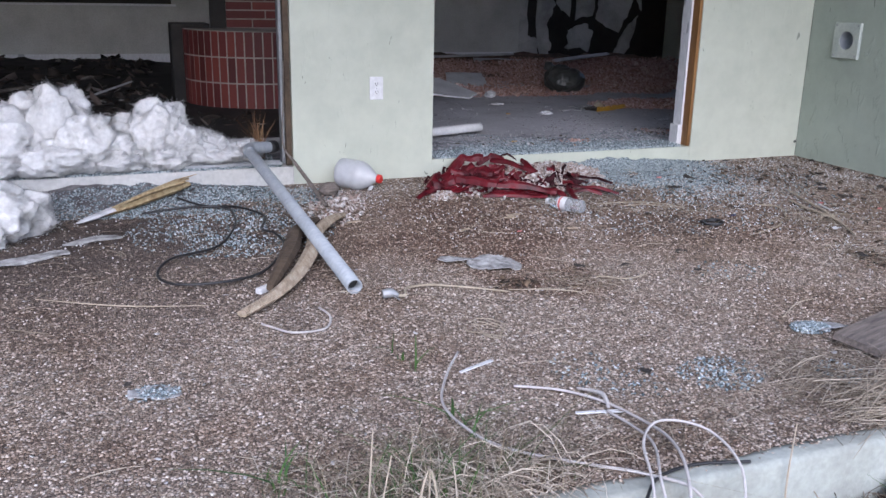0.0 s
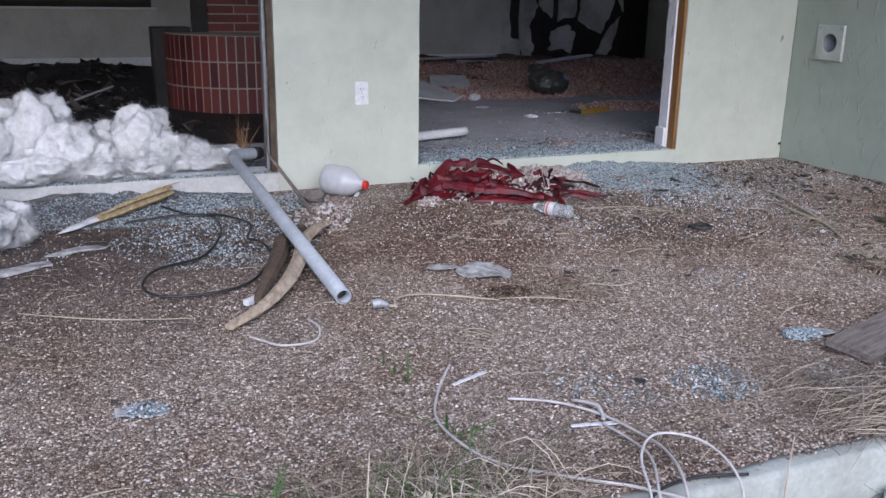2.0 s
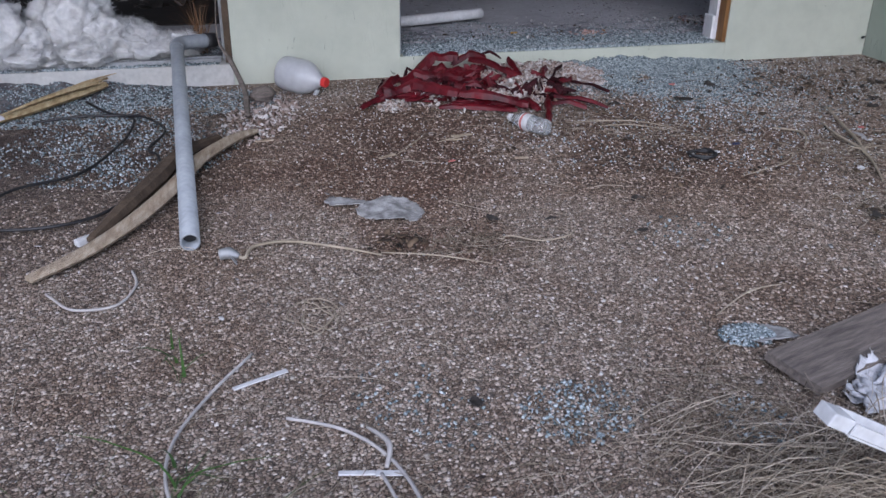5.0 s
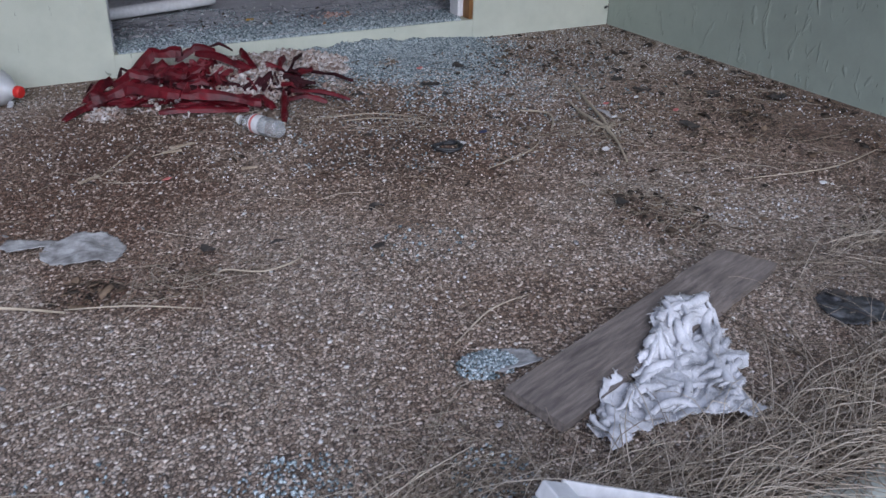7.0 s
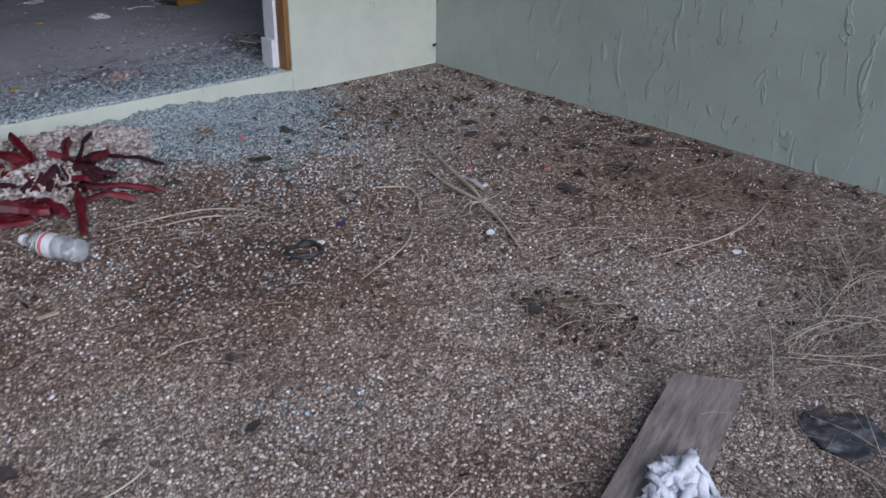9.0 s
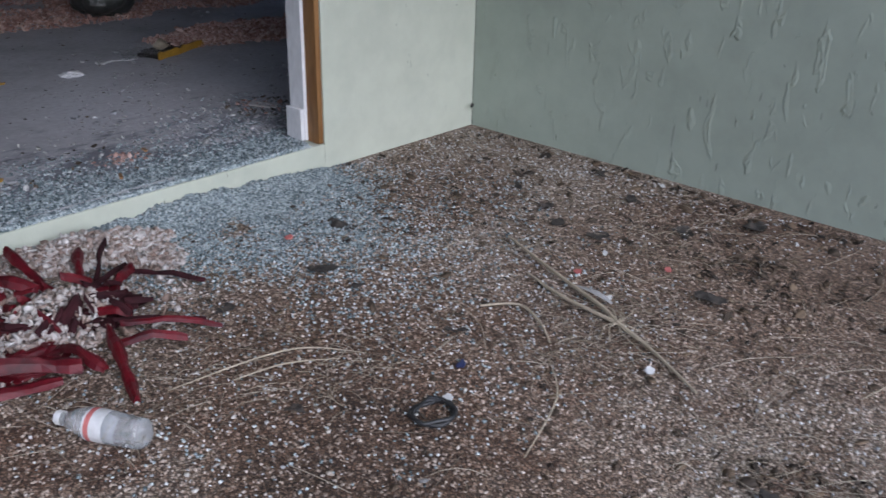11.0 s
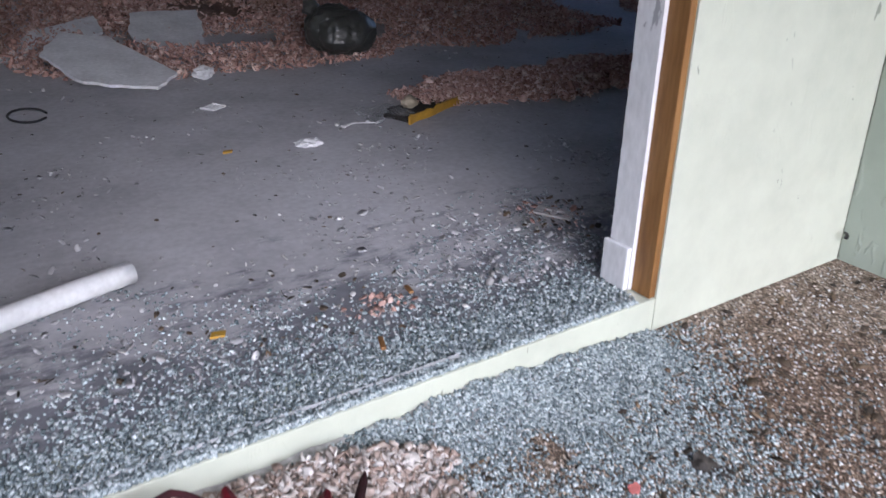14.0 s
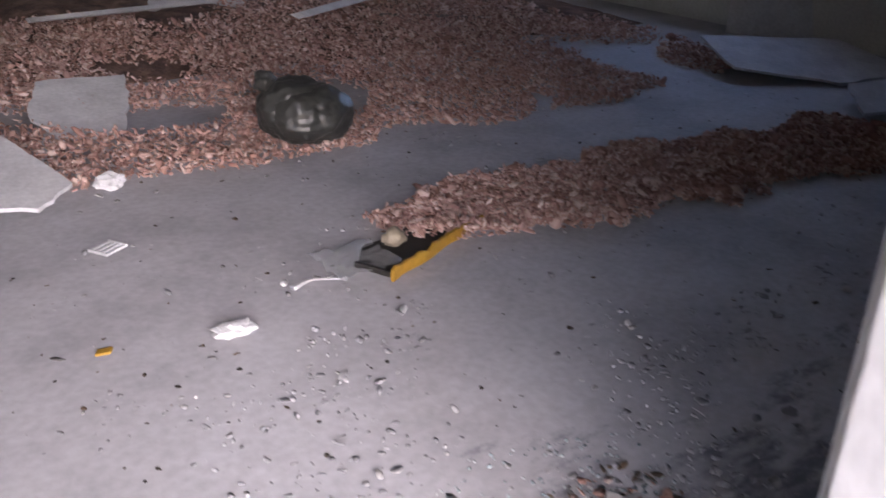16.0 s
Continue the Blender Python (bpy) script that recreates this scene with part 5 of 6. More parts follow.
for x, y, m, nm, lab in ((2.71, 4.10, M_PINKBIT, "pink_scrap", "small pink plastic scrap among glass"), (2.56, 3.28, M_BLUE, "blue_scrap", "small blue plastic scrap on the pebbles"), (3.141, 3.382, M_PINKBIT, "pink_scrap", "faded pink scrap beside a dry stalk"), (3.289, 3.38, M_PVC, "white_scrap", "white paper scrap on the pebbles"), (3.253, 2.457, M_PVC, "white_scrap", "white pebble-like scrap on the patio"), (3.904, 3.547, M_PVC, "white_scrap", "white scrap by the side wall"), (2.844, 2.969, M_PVC, "white_scrap", "white curl of plastic beside a dry stalk"), (3.06, 3.235, M_PVC, "white_scrap", "white paper scrap caught under a dry stalk"), (1.506, 3.314, M_PINKBIT, "pink_scrap", "small red plastic scrap on the pebbles"), (3.34, 3.20, M_PINKBIT, "pink_scrap", "faded pink scrap in rotted leaves"), (2.44, 3.22, M_PVC, "white_scrap", "white chip beside the rubber ring")):
    thing(nm, crumpled(nm, oval(x, y, 0.017, 0.011, 30, seed=x), 0.003, 0.010, x, lambda a, c: 0.0, 0.008), m, lab, "scrap", "small scraps")

# dry stalk
stalk = holder("dry_stalk", "dry pale palm stalk with split ends on the patio", "stalk")
part("stem", sweep([(2.833, 2.848, 0.008), (2.909, 2.997, 0.012), (2.965, 3.13, 0.014), (3.005, 3.208, 0.016), (3.082, 3.414, 0.016), (3.183, 3.648, 0.012)], [0.003, 0.0048, 0.0058, 0.006, 0.0052, 0.0035], 6), M_STALK, stalk)
part("branch", sweep([(2.965, 3.135, 0.012), (2.985, 3.316, 0.012), (3.034, 3.464, 0.010)], [0.006, 0.005, 0.003], 6), M_STALK, stalk)
part("bract", sweep([(3.03, 3.19, 0.020), (3.045, 3.25, 0.024), (3.06, 3.32, 0.012)], [0.004, 0.012, 0.004], 6, flat=0.3), M_CHIP, stalk, "pale papery sheath")
for i in range(11):
    a = rng.uniform(-3.4, 0.9)
    l = rng.uniform(0.05, 0.15)
    part("split_end", sweep([(2.965, 3.13, 0.012), (2.965 + 0.5 * l * math.cos(a), 3.13 + 0.5 * l * math.sin(a), 0.02), (2.965 + l * math.cos(a + 0.3), 3.13 + l * math.sin(a + 0.3), 0.008)], [0.0018, 0.0014, 0.001], 5, steps=3), M_STALK, stalk)
thing("dry_twig", sweep([(2.801, 3.434, 0.008), (2.872, 3.367, 0.010), (2.842, 3.279, 0.008), (2.78, 3.199, 0.006)], [0.003, 0.004, 0.0035, 0.002], 5), M_STALK, "short bent dry twig on the pebbles", "twig")
for pts_ in (((1.48, 2.66), (1.51, 2.675), (1.591, 2.639), (1.68, 2.66), (1.715, 2.71)), ((1.339, 3.425), (1.436, 3.546), (1.47, 3.60)), ((1.499, 3.522), (1.59, 3.55), (1.67, 3.60)), ((3.06, 2.58), (3.36, 2.52), (3.66, 2.58)), ((2.046, 3.658), (2.248, 3.623), (2.365, 3.584), (2.443, 3.473)), ((2.165, 3.594), (2.28, 3.56), (2.386, 3.497)), ((1.85, 2.16), (1.98, 2.24), (2.10, 2.27)), ((2.40, 2.98), (2.60, 3.05), (2.72, 3.16)), ((1.15, 2.655), (1.28, 2.60), (1.42, 2.53)), ((-0.30, 3.02), (-0.05, 2.86), (0.20, 2.80))):
    thing("dry_twig", sweep([(x, y, 0.008 + 0.006 * (k == 1)) for k, (x, y) in enumerate(pts_)], [0.0014] + [0.0024] * (len(pts_) - 2) + [0.001], 5), M_STALK, "thin dry twig lying on the pebbles", "twig", "dry twigs")

for x, y, a, l in ((1.609, 3.587, 20, 0.09), (1.569, 3.545, 8, 0.06), (1.749, 3.305, 5, 0.05), (0.897, 3.668, 20, 0.07), (1.301, 3.412, 40, 0.08)):
    thing("pale_splinter", box(-l / 2, l / 2, -0.006, 0.006, 0.0, 0.006, 0.002), M_SPLIT, "pale wood splinter on the pebbles", "splinter", "pale splinters", at=pose(x, y, 0.004, 3, 4, a))

# plug with its cord, loose cables, plastic cutlery
plug = holder("plug_and_cord", "grey mains plug with a dusty cord on the patio", "plug")
part("plug_body", sweep([(0.735, 2.715, 0.016), (0.76, 2.712, 0.019), (0.785, 2.70, 0.013)], [0.015, 0.017, 0.006], 8), M_ALU, plug, "", True)
for dy in (-0.007, 0.007):
    part("prong", sweep([(0.765, 2.695 + dy, 0.016), (0.777, 2.668 + dy, 0.010)], 0.0025, 5, steps=2), M_ALU, plug)
part("cord", sweep([(0.785, 2.70, 0.012), (0.80, 2.68, 0.018), (0.824, 2.738, 0.020), (0.914, 2.77, 0.012), (1.04, 2.72, 0.006), (1.15, 2.652, 0.003)], [0.005, 0.0045, 0.0042, 0.004, 0.0036, 0.0026], 7), M_STALK, plug, "dusty tan cord", True)
W1 = [(0.799, 2.222, 0.008), (0.718, 2.095, 0.010), (0.649, 1.946, 0.012), (0.646, 1.801, 0.02), (0.697, 1.695, 0.014), (0.816, 1.593, 0.012), (0.935, 1.5, 0.012), (0.987, 1.404, 0.01), (0.988, 1.322, -0.09)]
thing("loose_cable", sweep(W1, 0.0034, 7), M_WIRE, "pale loose cable trailing over the patio edge", "cable", "pale cables", smooth=True)
W2 = [(0.853, 1.98, 0.007), (0.952, 1.921, 0.008), (1.02, 1.825, 0.010), (1.052, 1.699, 0.014), (1.04, 1.584, 0.03), (0.987, 1.453, 0.035), (0.945, 1.36, -0.05), (0.923, 1.311, -0.13)]
thing("loose_cable", sweep(W2, 0.0036, 7), M_WIRE, "pale loose cable trailing over the patio edge", "cable", "pale cables", smooth=True)
W3 = [(1.001, 1.781, 0.010), (1.014, 1.687, 0.014), (0.994, 1.582, 0.03), (0.929, 1.462, 0.035), (0.883, 1.369, -0.04), (0.73, 1.38, -0.13)]
thing("loose_cable", sweep(W3, 0.0032, 7), M_WIRE, "pale loose cable trailing over the patio edge", "cable", "pale cables", smooth=True)
W4 = [(0.845, 1.321, -0.12), (0.891, 1.426, 0.03), (0.935, 1.535, 0.07), (1.017, 1.594, 0.075), (1.1, 1.541, 0.065), (1.107, 1.435, 0.03), (1.056, 1.35, -0.06), (1.018, 1.304, -0.13)]
thing("loose_cable", sweep(W4, 0.0030, 7), M_WIRE, "springy loop of pale cable over the painted edge", "cable", "pale cables", smooth=True)
thing("loose_cable", sweep([(0.997, 1.918, 0.008), (1.026, 1.848, 0.02), (1.012, 1.793, 0.012)], [0.003, 0.006, 0.004], 6), M_WIRE, "knotted end of pale cable", "cable", "pale cables", smooth=True)
thing("thin_wire", sweep([(0.33, 2.60, 0.006), (0.352, 2.568, 0.006), (0.405, 2.504, 0.006), (0.497, 2.507, 0.006), (0.535, 2.60, 0.006), (0.52, 2.685, 0.006)], 0.0036, 6), M_WIRE, "curl of thin pale wire on the patio", "wire", "thin wires", smooth=True)
thing("thin_wire", sweep([(0.945 + (0.045 + 0.022 * math.sin(k * 1.3)) * math.cos(k * 0.85), 2.355 + (0.06 + 0.028 * math.cos(k * 1.9)) * math.sin(k * 0.85), 0.005 + 0.0004 * k) for k in range(24)], 0.0014, 5, steps=3), M_STALK, "tangled coil of thin wire on the patio", "wire", "thin wires", smooth=True)
for a, bq, lab in (((0.757, 2.10), (0.866, 2.147), "white plastic knife lying on the pebbles"), ((0.929, 1.802), (1.043, 1.779), "white plastic knife under a loose cable")):
    v = Vector((bq[0] - a[0], bq[1] - a[1], 0))
    l = v.length
    kn = holder("plastic_knife", lab, "knife", pose(a[0], a[1], 0.004, 0, 0, math.degrees(math.atan2(v.y, v.x))), "plastic cutlery")
    part("handle", box(0, l * 0.55, -0.0055, 0.0055, 0.0, 0.004, 0.0015), M_PVC, kn)
    part("blade", box(l * 0.551, l, -0.008, 0.006, 0.0005, 0.003, 0.001), M_PVC, kn)
thing("white_clip", box(-0.035, 0.035, -0.012, 0.012, 0.0, 0.02, 0.005), M_PVC, "small white plastic clip beside the split timber", "clip", at=pose(0.39, 2.894, 0.002, 0, 0, 40))
thing("grey_stone", (lambda b: (lump(b, (0.918, 4.21, 0.03), (0.05, 0.05, 0.034), 9.0, 3, 0.25), b)[1])(bmesh.new()), M_BOARD, "brown stone-like lump beside the jug", "stone", smooth=True)

cup = holder("foam_cup", "white foam cup lying against the painted edge", "cup", look((1.55, 1.418, -0.104), (1.55 + 0.5, 1.418 + 0.72, -0.35)))
part("wall", lathe([(0.029, 0.0), (0.031, 0.002), (0.0285, 0.001), (0.025, -0.032), (0.0, -0.033)], 24), M_PVC, cup, "", True)

thing("plastic_film", crumpled("plastic_film", oval(1.40, 1.395, 0.05, 0.075, 20, seed=8.0), 0.006, 0.03, 12.0, lambda x, y: -0.148, 0.03), M_CLOTH, "crumpled whitish plastic film in the grass", "film", smooth=True)
thing("black_wire", sweep([(1.165, 1.477, 0.012), (1.049, 1.505, 0.012), (0.947, 1.489, 0.010), (0.872, 1.421, 0.010), (0.82, 1.375, -0.06), (0.66, 1.39, -0.14)], 0.0035, 6), M_BLACK, "thin black wire over the painted edge", "wire", smooth=True)
thing("leaning_sheet", box(-0.46, 0.46, -0.012, 0.012, 0.002, 0.95, 0.004), M_BOARDG, "pale grey plasterboard sheet leaning in the gutted room", "plasterboard", at=pose(7.423, 7.544, FLOOR, -6, 0, -64))

# torn red cushion
M_BACKING = simple("dark_cushion_backing", [(0.3, (0.012, 0.006, 0.007)), (0.7, (0.05, 0.012, 0.016))], 16.0, 0.8, spec=0.15)
red = holder("torn_cushion", "torn red vinyl cushion spilling pale foam on the patio", "cushion")


def red_strip(pts3, w, fold):
    p = [Vector(q) for q in pts3]
    bm = bmesh.new()
    rows_ = []
    n = 10
    for i in range(n + 1):
        u = i / n * (len(p) - 1)
        k = min(int(u), len(p) - 2)
        q, t = p[k].lerp(p[k + 1], u - k), (p[k + 1] - p[k]).normalized()
        wob = noise.noise_vector(q * 11) * 0.007
        q = Vector((q.x + wob.x, min(q.y + wob.y, WY - 0.03), max(0.004, q.z + wob.z * 0.6)))
        s = t.cross(Vector((0, 0, 1))).normalized()
        ww = w * (0.75 + 0.4 * noise.noise(q * 17)) * (1 if 0 < i < n else 0.6)
        h = fold * (1 + 0.6 * noise.noise(q * 23))
        rows_.append([bm.verts.new(q + s * ww * a + Vector((0, 0, h * bq))) for a, bq in ((-1, 0), (-0.55, 0.8), (0, 1.0), (0.6, 0.7), (1, 0.05), (0.5, 0.35), (-0.4, 0.35))])
    for a, bq in zip(rows_, rows_[1:]):
        for k in range(7):
            bm.faces.new((a[k], a[(k + 1) % 7], bq[(k + 1) % 7], bq[k]))
    bm.faces.new(rows_[0])
    bm.faces.new(rows_[-1][::-1])
    return bm


for i, (x, y, rx, ry, h) in enumerate(((1.578, 4.136, 0.17, 0.07, 0.045), (1.715, 4.288, 0.15, 0.10, 0.075), (1.823, 4.142, 0.16, 0.10, 0.04), (1.829, 3.977, 0.15, 0.06, 0.03), (2.101, 4.079, 0.10, 0.08, 0.03), (1.868, 4.361, 0.09, 0.06, 0.07))):
    bm = bmesh.new()
    lump(bm, (x, y, 0.002), (rx, ry, h), i * 3.3 + 50, 4, 0.5, 3.0)
    part("torn_cover", bm, M_BACKING if i in (2, 4) else M_RED, red, "collapsed dark red vinyl cover")
STRIPS = (
    ((1.292, 3.995, 0.004), (1.378, 4.067, 0.02), (1.458, 4.092, 0.03), 0.016, 0.02), ((1.398, 4.079, 0.03), (1.539, 4.111, 0.05), (1.697, 3.964, 0.045), 0.024, 0.04), ((1.697, 3.974, 0.045), (1.842, 3.911, 0.04), (1.955, 3.847, 0.02), 0.022, 0.034),
    ((1.605, 3.94, 0.008), (1.75, 3.892, 0.012), (1.905, 3.845, 0.008), 0.02, 0.02), ((1.377, 4.088, 0.03), (1.436, 4.154, 0.055), (1.494, 4.24, 0.06), 0.022, 0.03), ((1.494, 4.218, 0.04), (1.574, 4.285, 0.06), (1.655, 4.255, 0.04), 0.018, 0.03),
    ((1.591, 4.358, 0.04), (1.692, 4.407, 0.10), (1.792, 4.367, 0.09), 0.034, 0.04), ((1.593, 4.294, 0.02), (1.696, 4.268, 0.06), (1.771, 4.194, 0.05), 0.026, 0.03), ((1.772, 4.407, 0.06), (1.857, 4.428, 0.10), (1.938, 4.43, 0.08), 0.020, 0.03),
    ((1.857, 4.427, 0.08), (1.93, 4.346, 0.075), (2.027, 4.203, 0.05), 0.020, 0.024), ((2.05, 4.433, 0.075), (2.053, 4.349, 0.06), (2.056, 4.234, 0.03), 0.016, 0.016), ((2.205, 4.364, 0.045), (2.166, 4.289, 0.04), (2.119, 4.173, 0.02), 0.014, 0.016),
    ((2.28, 4.22, 0.02), (2.211, 4.156, 0.03), (2.142, 4.081, 0.02), 0.017, 0.02), ((2.161, 4.113, 0.03), (2.09, 4.11, 0.03), (2.029, 4.087, 0.01), 0.020, 0.02), ((2.092, 4.048, 0.02), (2.124, 4.008, 0.035), (2.155, 3.988, 0.02), 0.020, 0.02),
    ((2.105, 3.956, 0.02), (2.188, 3.896, 0.03), (2.282, 3.806, 0.008), 0.009, 0.014), ((2.055, 3.902, 0.01), (2.128, 3.853, 0.025), (2.191, 3.808, 0.008), 0.012, 0.018), ((2.074, 3.955, 0.02), (2.028, 3.808, 0.02), (1.976, 3.661, 0.006), 0.014, 0.02),
    ((1.962, 3.971, 0.01), (1.974, 3.9, 0.03), (1.992, 3.817, 0.01), 0.018, 0.02), ((1.778, 3.997, 0.02), (1.871, 3.938, 0.03), (1.955, 3.847, 0.01), 0.014, 0.02), ((1.716, 4.153, 0.03), (1.814, 4.133, 0.04), (1.897, 4.073, 0.02), 0.014, 0.02))
for row in STRIPS:
    part("vinyl_strip", red_strip(row[:-2], row[-2] * 1.3, row[-1] * 0.9), M_RED, red)
for q0, q1, q2 in (((2.119, 4.163, 0.02), (2.22, 4.208, 0.03), (2.299, 4.282, 0.006)), ((2.287, 4.367, 0.05), (2.228, 4.292, 0.05), (2.169, 4.206, 0.02)), ((2.27, 4.198, 0.015), (2.335, 4.108, 0.02), (2.387, 4.037, 0.005)), ((2.104, 3.986, 0.02), (2.187, 3.927, 0.018), (2.271, 3.857, 0.005)), ((1.394, 4.172, 0.03), (1.424, 4.206, 0.06), (1.465, 4.196, 0.03)), ((1.524, 4.251, 0.05), (1.552, 4.316, 0.08), (1.593, 4.316, 0.05)), ((1.918, 4.441, 0.10), (1.96, 4.432, 0.11), (2.01, 4.422, 0.08)), ((1.744, 4.237, 0.03), (1.843, 4.207, 0.05), (1.926, 4.136, 0.03))):
    part("backing_strip", red_strip((q0, q1, q2), rng.uniform(0.007, 0.013), 0.012), M_BACKING, red, "dark torn backing")
for i in range(110):
    cx, cy = (2.081, 4.078) if i % 3 == 0 else (1.50 + 0.5 * rng.uniform(), 4.11 + 0.12 * rng.uniform())
    a, r0, l = rng.uniform(0, 6.28), rng.uniform(0.0, 0.10), rng.uniform(0.03, 0.10)
    p0 = (cx + r0 * math.cos(a), cy + 0.8 * r0 * math.sin(a), rng.uniform(0.01, 0.07))
    b2 = a + rng.uniform(-0.9, 0.9)
    p1 = (p0[0] + l * math.cos(b2), min(4.46, p0[1] + l * 0.7 * math.sin(b2)), rng.uniform(0.004, 0.04))
    part("vinyl_strip", red_strip((p0, tuple((u + v) / 2 for u, v in zip(p0, p1)), p1), rng.uniform(0.006, 0.018), rng.uniform(0.008, 0.022)), M_RED if i % 3 else M_BACKING, red)
pts2 = [in_ellipse(1500, 2.018, 4.117, 0.16, 0.10), in_ellipse(700, 1.951, 4.302, 0.10, 0.09), in_ellipse(2600, 2.193, 4.403, 0.30, 0.07, -0.12), in_ellipse(900, 2.36, 4.273, 0.10, 0.11), in_ellipse(600, 1.981, 4.002, 0.10, 0.06), in_ellipse(650, 1.598, 4.137, 0.18, 0.06, -0.2), in_ellipse(420, 1.431, 3.996, 0.065, 0.045), in_ellipse(420, 1.847, 4.05, 0.14, 0.06, -0.4), in_ellipse(520, 0.897, 3.961, 0.13, 0.34, -0.3), in_ellipse(700, 1.895, 4.155, 0.5, 0.3)]
xs, ys = np.concatenate([p[0] for p in pts2]), np.minimum(4.49, np.concatenate([p[1] for p in pts2]))
n = len(xs)
sz = np.exp(rng.normal(-5.1, 0.42, (n, 1))).clip(0.0022, 0.013) * rng.uniform(0.6, 1.4, (n, 3))
pile = np.zeros(n)
for cx, cy, rx, ry, h in ((2.029, 4.107, 0.15, 0.10, 0.07), (1.951, 4.302, 0.12, 0.10, 0.05), (2.193, 4.413, 0.30, 0.08, 0.03), (1.598, 4.137, 0.18, 0.07, 0.045), (1.431, 3.996, 0.06, 0.045, 0.025), (1.847, 4.05, 0.14, 0.07, 0.035)):
    pile = np.maximum(pile, h * np.clip(1.1 - ((xs - cx) / rx) ** 2 - ((ys - cy) / ry) ** 2, 0, 1))
zs = sz[:, 2] * 0.6 + pile * rng.uniform(0.25, 1, n) + bank(xs, ys)
gx, gy = np.meshgrid(np.linspace(1.68, 3.19, 152), np.linspace(WY - 0.18, WY - 0.002, 19))
gz = bank(gx.ravel(), gy.ravel()) - 0.0015
vs_ = np.stack([gx.ravel(), gy.ravel(), gz], 1)
stuff("debris_bank", mesh_of("debris_bank", vs_, [(j * 152 + i, j * 152 + i + 1, j * 152 + i + 153, j * 152 + i + 152) for j in range(18) for i in range(151)], M_ASH, True), "grey grit banked against the foot of the sill", "grit")
gx, gy = np.meshgrid(np.linspace(-1.6, 0.70, 152), np.linspace(WY - 0.34, WY - 0.002, 19))
gx, gy = gx.ravel(), gy.ravel()
stuff("soil_bank", mesh_of("soil_bank", np.stack([gx, gy, soil_bank(gx, gy) - 0.0015], 1), [(j * 152 + i, j * 152 + i + 1, j * 152 + i + 153, j * 152 + i + 152) for j in range(18) for i in range(151)], M_GREYSOIL, True), "ashen soil and grit banked against the wide sill", "soil")
stuff("foam_crumbs", scatter("foam_crumbs", FLAKE_V, FLAKE_F, np.stack([xs, ys, zs], 1), turns(n, 0.9), sz * (1.1, 1.1, 2.2), M_FOAM), "crumbled pale foam from the torn cushion", "foam")

# ---- broken safety glass ----
def shards(name, xs, ys, zs, lo, hi, label, material=None):
    n = len(xs)
    sz = rng.uniform(lo, hi, (n, 1)) * rng.uniform(0.55, 1.2, (n, 3)) * (1, 1, 0.75)
    return stuff(name, scatter(name, CUBE_V, CUBE_F, np.stack([xs, ys, zs + sz[:, 2] * 0.8], 1), turns(n, 0.45), sz, material or M_GLASS), label, "broken glass")


n = 40000
xs, ys = rng.uniform(X_R0 + 0.02, 3.6, n), WY + 0.008 + 1.0 * rng.uniform(0, 1, n) ** 2.3
lim = 0.50 + 0.5 * field(xs, ys, 2.0, 11.0) + 0.55 * field(xs, ys, 7.0, 4.0) + 0.45 * field(xs, ys, 19.0, 5.0)
keep = (rng.uniform(0, 1, n) * (ys - WY) < 0.26 * lim + 0.015) & ((xs < X_R1 - 0.05) | (ys > WB + 0.03)) & (xs < X_R1 + 0.6 * (ys - WB) + 0.02) & (ys - WY < 0.6 + 0.5 * field(xs, ys, 1.7, 71.0))
xs, ys = xs[keep], ys[keep]
shards("glass_crumbs", xs, ys, np.full(len(xs), FLOOR - 0.002) + 0.008 * rng.uniform(0, 1, len(xs)) * np.clip(1 - (ys - WB) * 4, 0, 1), 0.0016, 0.0042, "crumbled blue-white safety glass drifted over the sill and floor")
n = 6500
xs, ys = rng.uniform(X_R0 + 0.02, X_R1 - 0.06, n), WY + 0.006 + 0.16 * rng.uniform(0, 1, n) ** 1.3
shards("glass_crumbs", xs, ys, np.full(n, FLOOR - 0.002), 0.0016, 0.0042, "fine glass crumbs covering the sill")
n = 5200
xs, ys = rng.uniform(2.32, X_R1 - 0.02, n), WY - 0.004 - 0.17 * rng.uniform(0, 1, n)
shards("glass_crumbs", xs, ys, bank(xs, ys), 0.0016, 0.0040, "glass crumbs banked against the foot of the sill")
n = 5000
xs, ys = rng.uniform(-1.2, X_L1 - 0.06, n), WY + 0.008 + 0.4 * rng.uniform(0, 1, n) ** 1.6
shards("glass_crumbs", xs, ys, np.full(n, FLOOR - 0.002), 0.002, 0.005, "crumbled safety glass on the wide doorway sill")
a = [(rng.normal(2.74, 0.22, 26000), WY - 0.012 - np.abs(rng.normal(0.0, 0.24, 26000))), in_ellipse(2600, 2.918, 3.981, 0.7, 0.45, 0, 0.7), in_ellipse(9000, 0.25, 4.25, 0.75, 0.26, 0, 0.6), in_ellipse(3200, 0.40, 3.70, 0.42, 0.40, 0, 0.7), in_ellipse(1500, 2.624, 3.559, 0.9, 0.6, 0, 0.7)]
xs, ys = np.concatenate([p[0] for p in a]), np.concatenate([p[1] for p in a])
keep = (ys < WY - 0.01) & (xs < CORNER - 0.02) & (field(xs, ys, 4.0, 61.0) + 0.5 * field(xs, ys, 14.0, 61.0) > rng.uniform(-0.75, 0.3, len(xs)))
shards("glass_crumbs", xs[keep], ys[keep], 0.001 + bank(xs[keep], ys[keep]) + soil_bank(xs[keep], ys[keep]), 0.0016, 0.0036, "crumbled blue-white safety glass strewn on the pebbles")
n = 21000
xs, ys = rng.uniform(-0.6, 3.95, n), rng.uniform(2.3, 4.48, n)
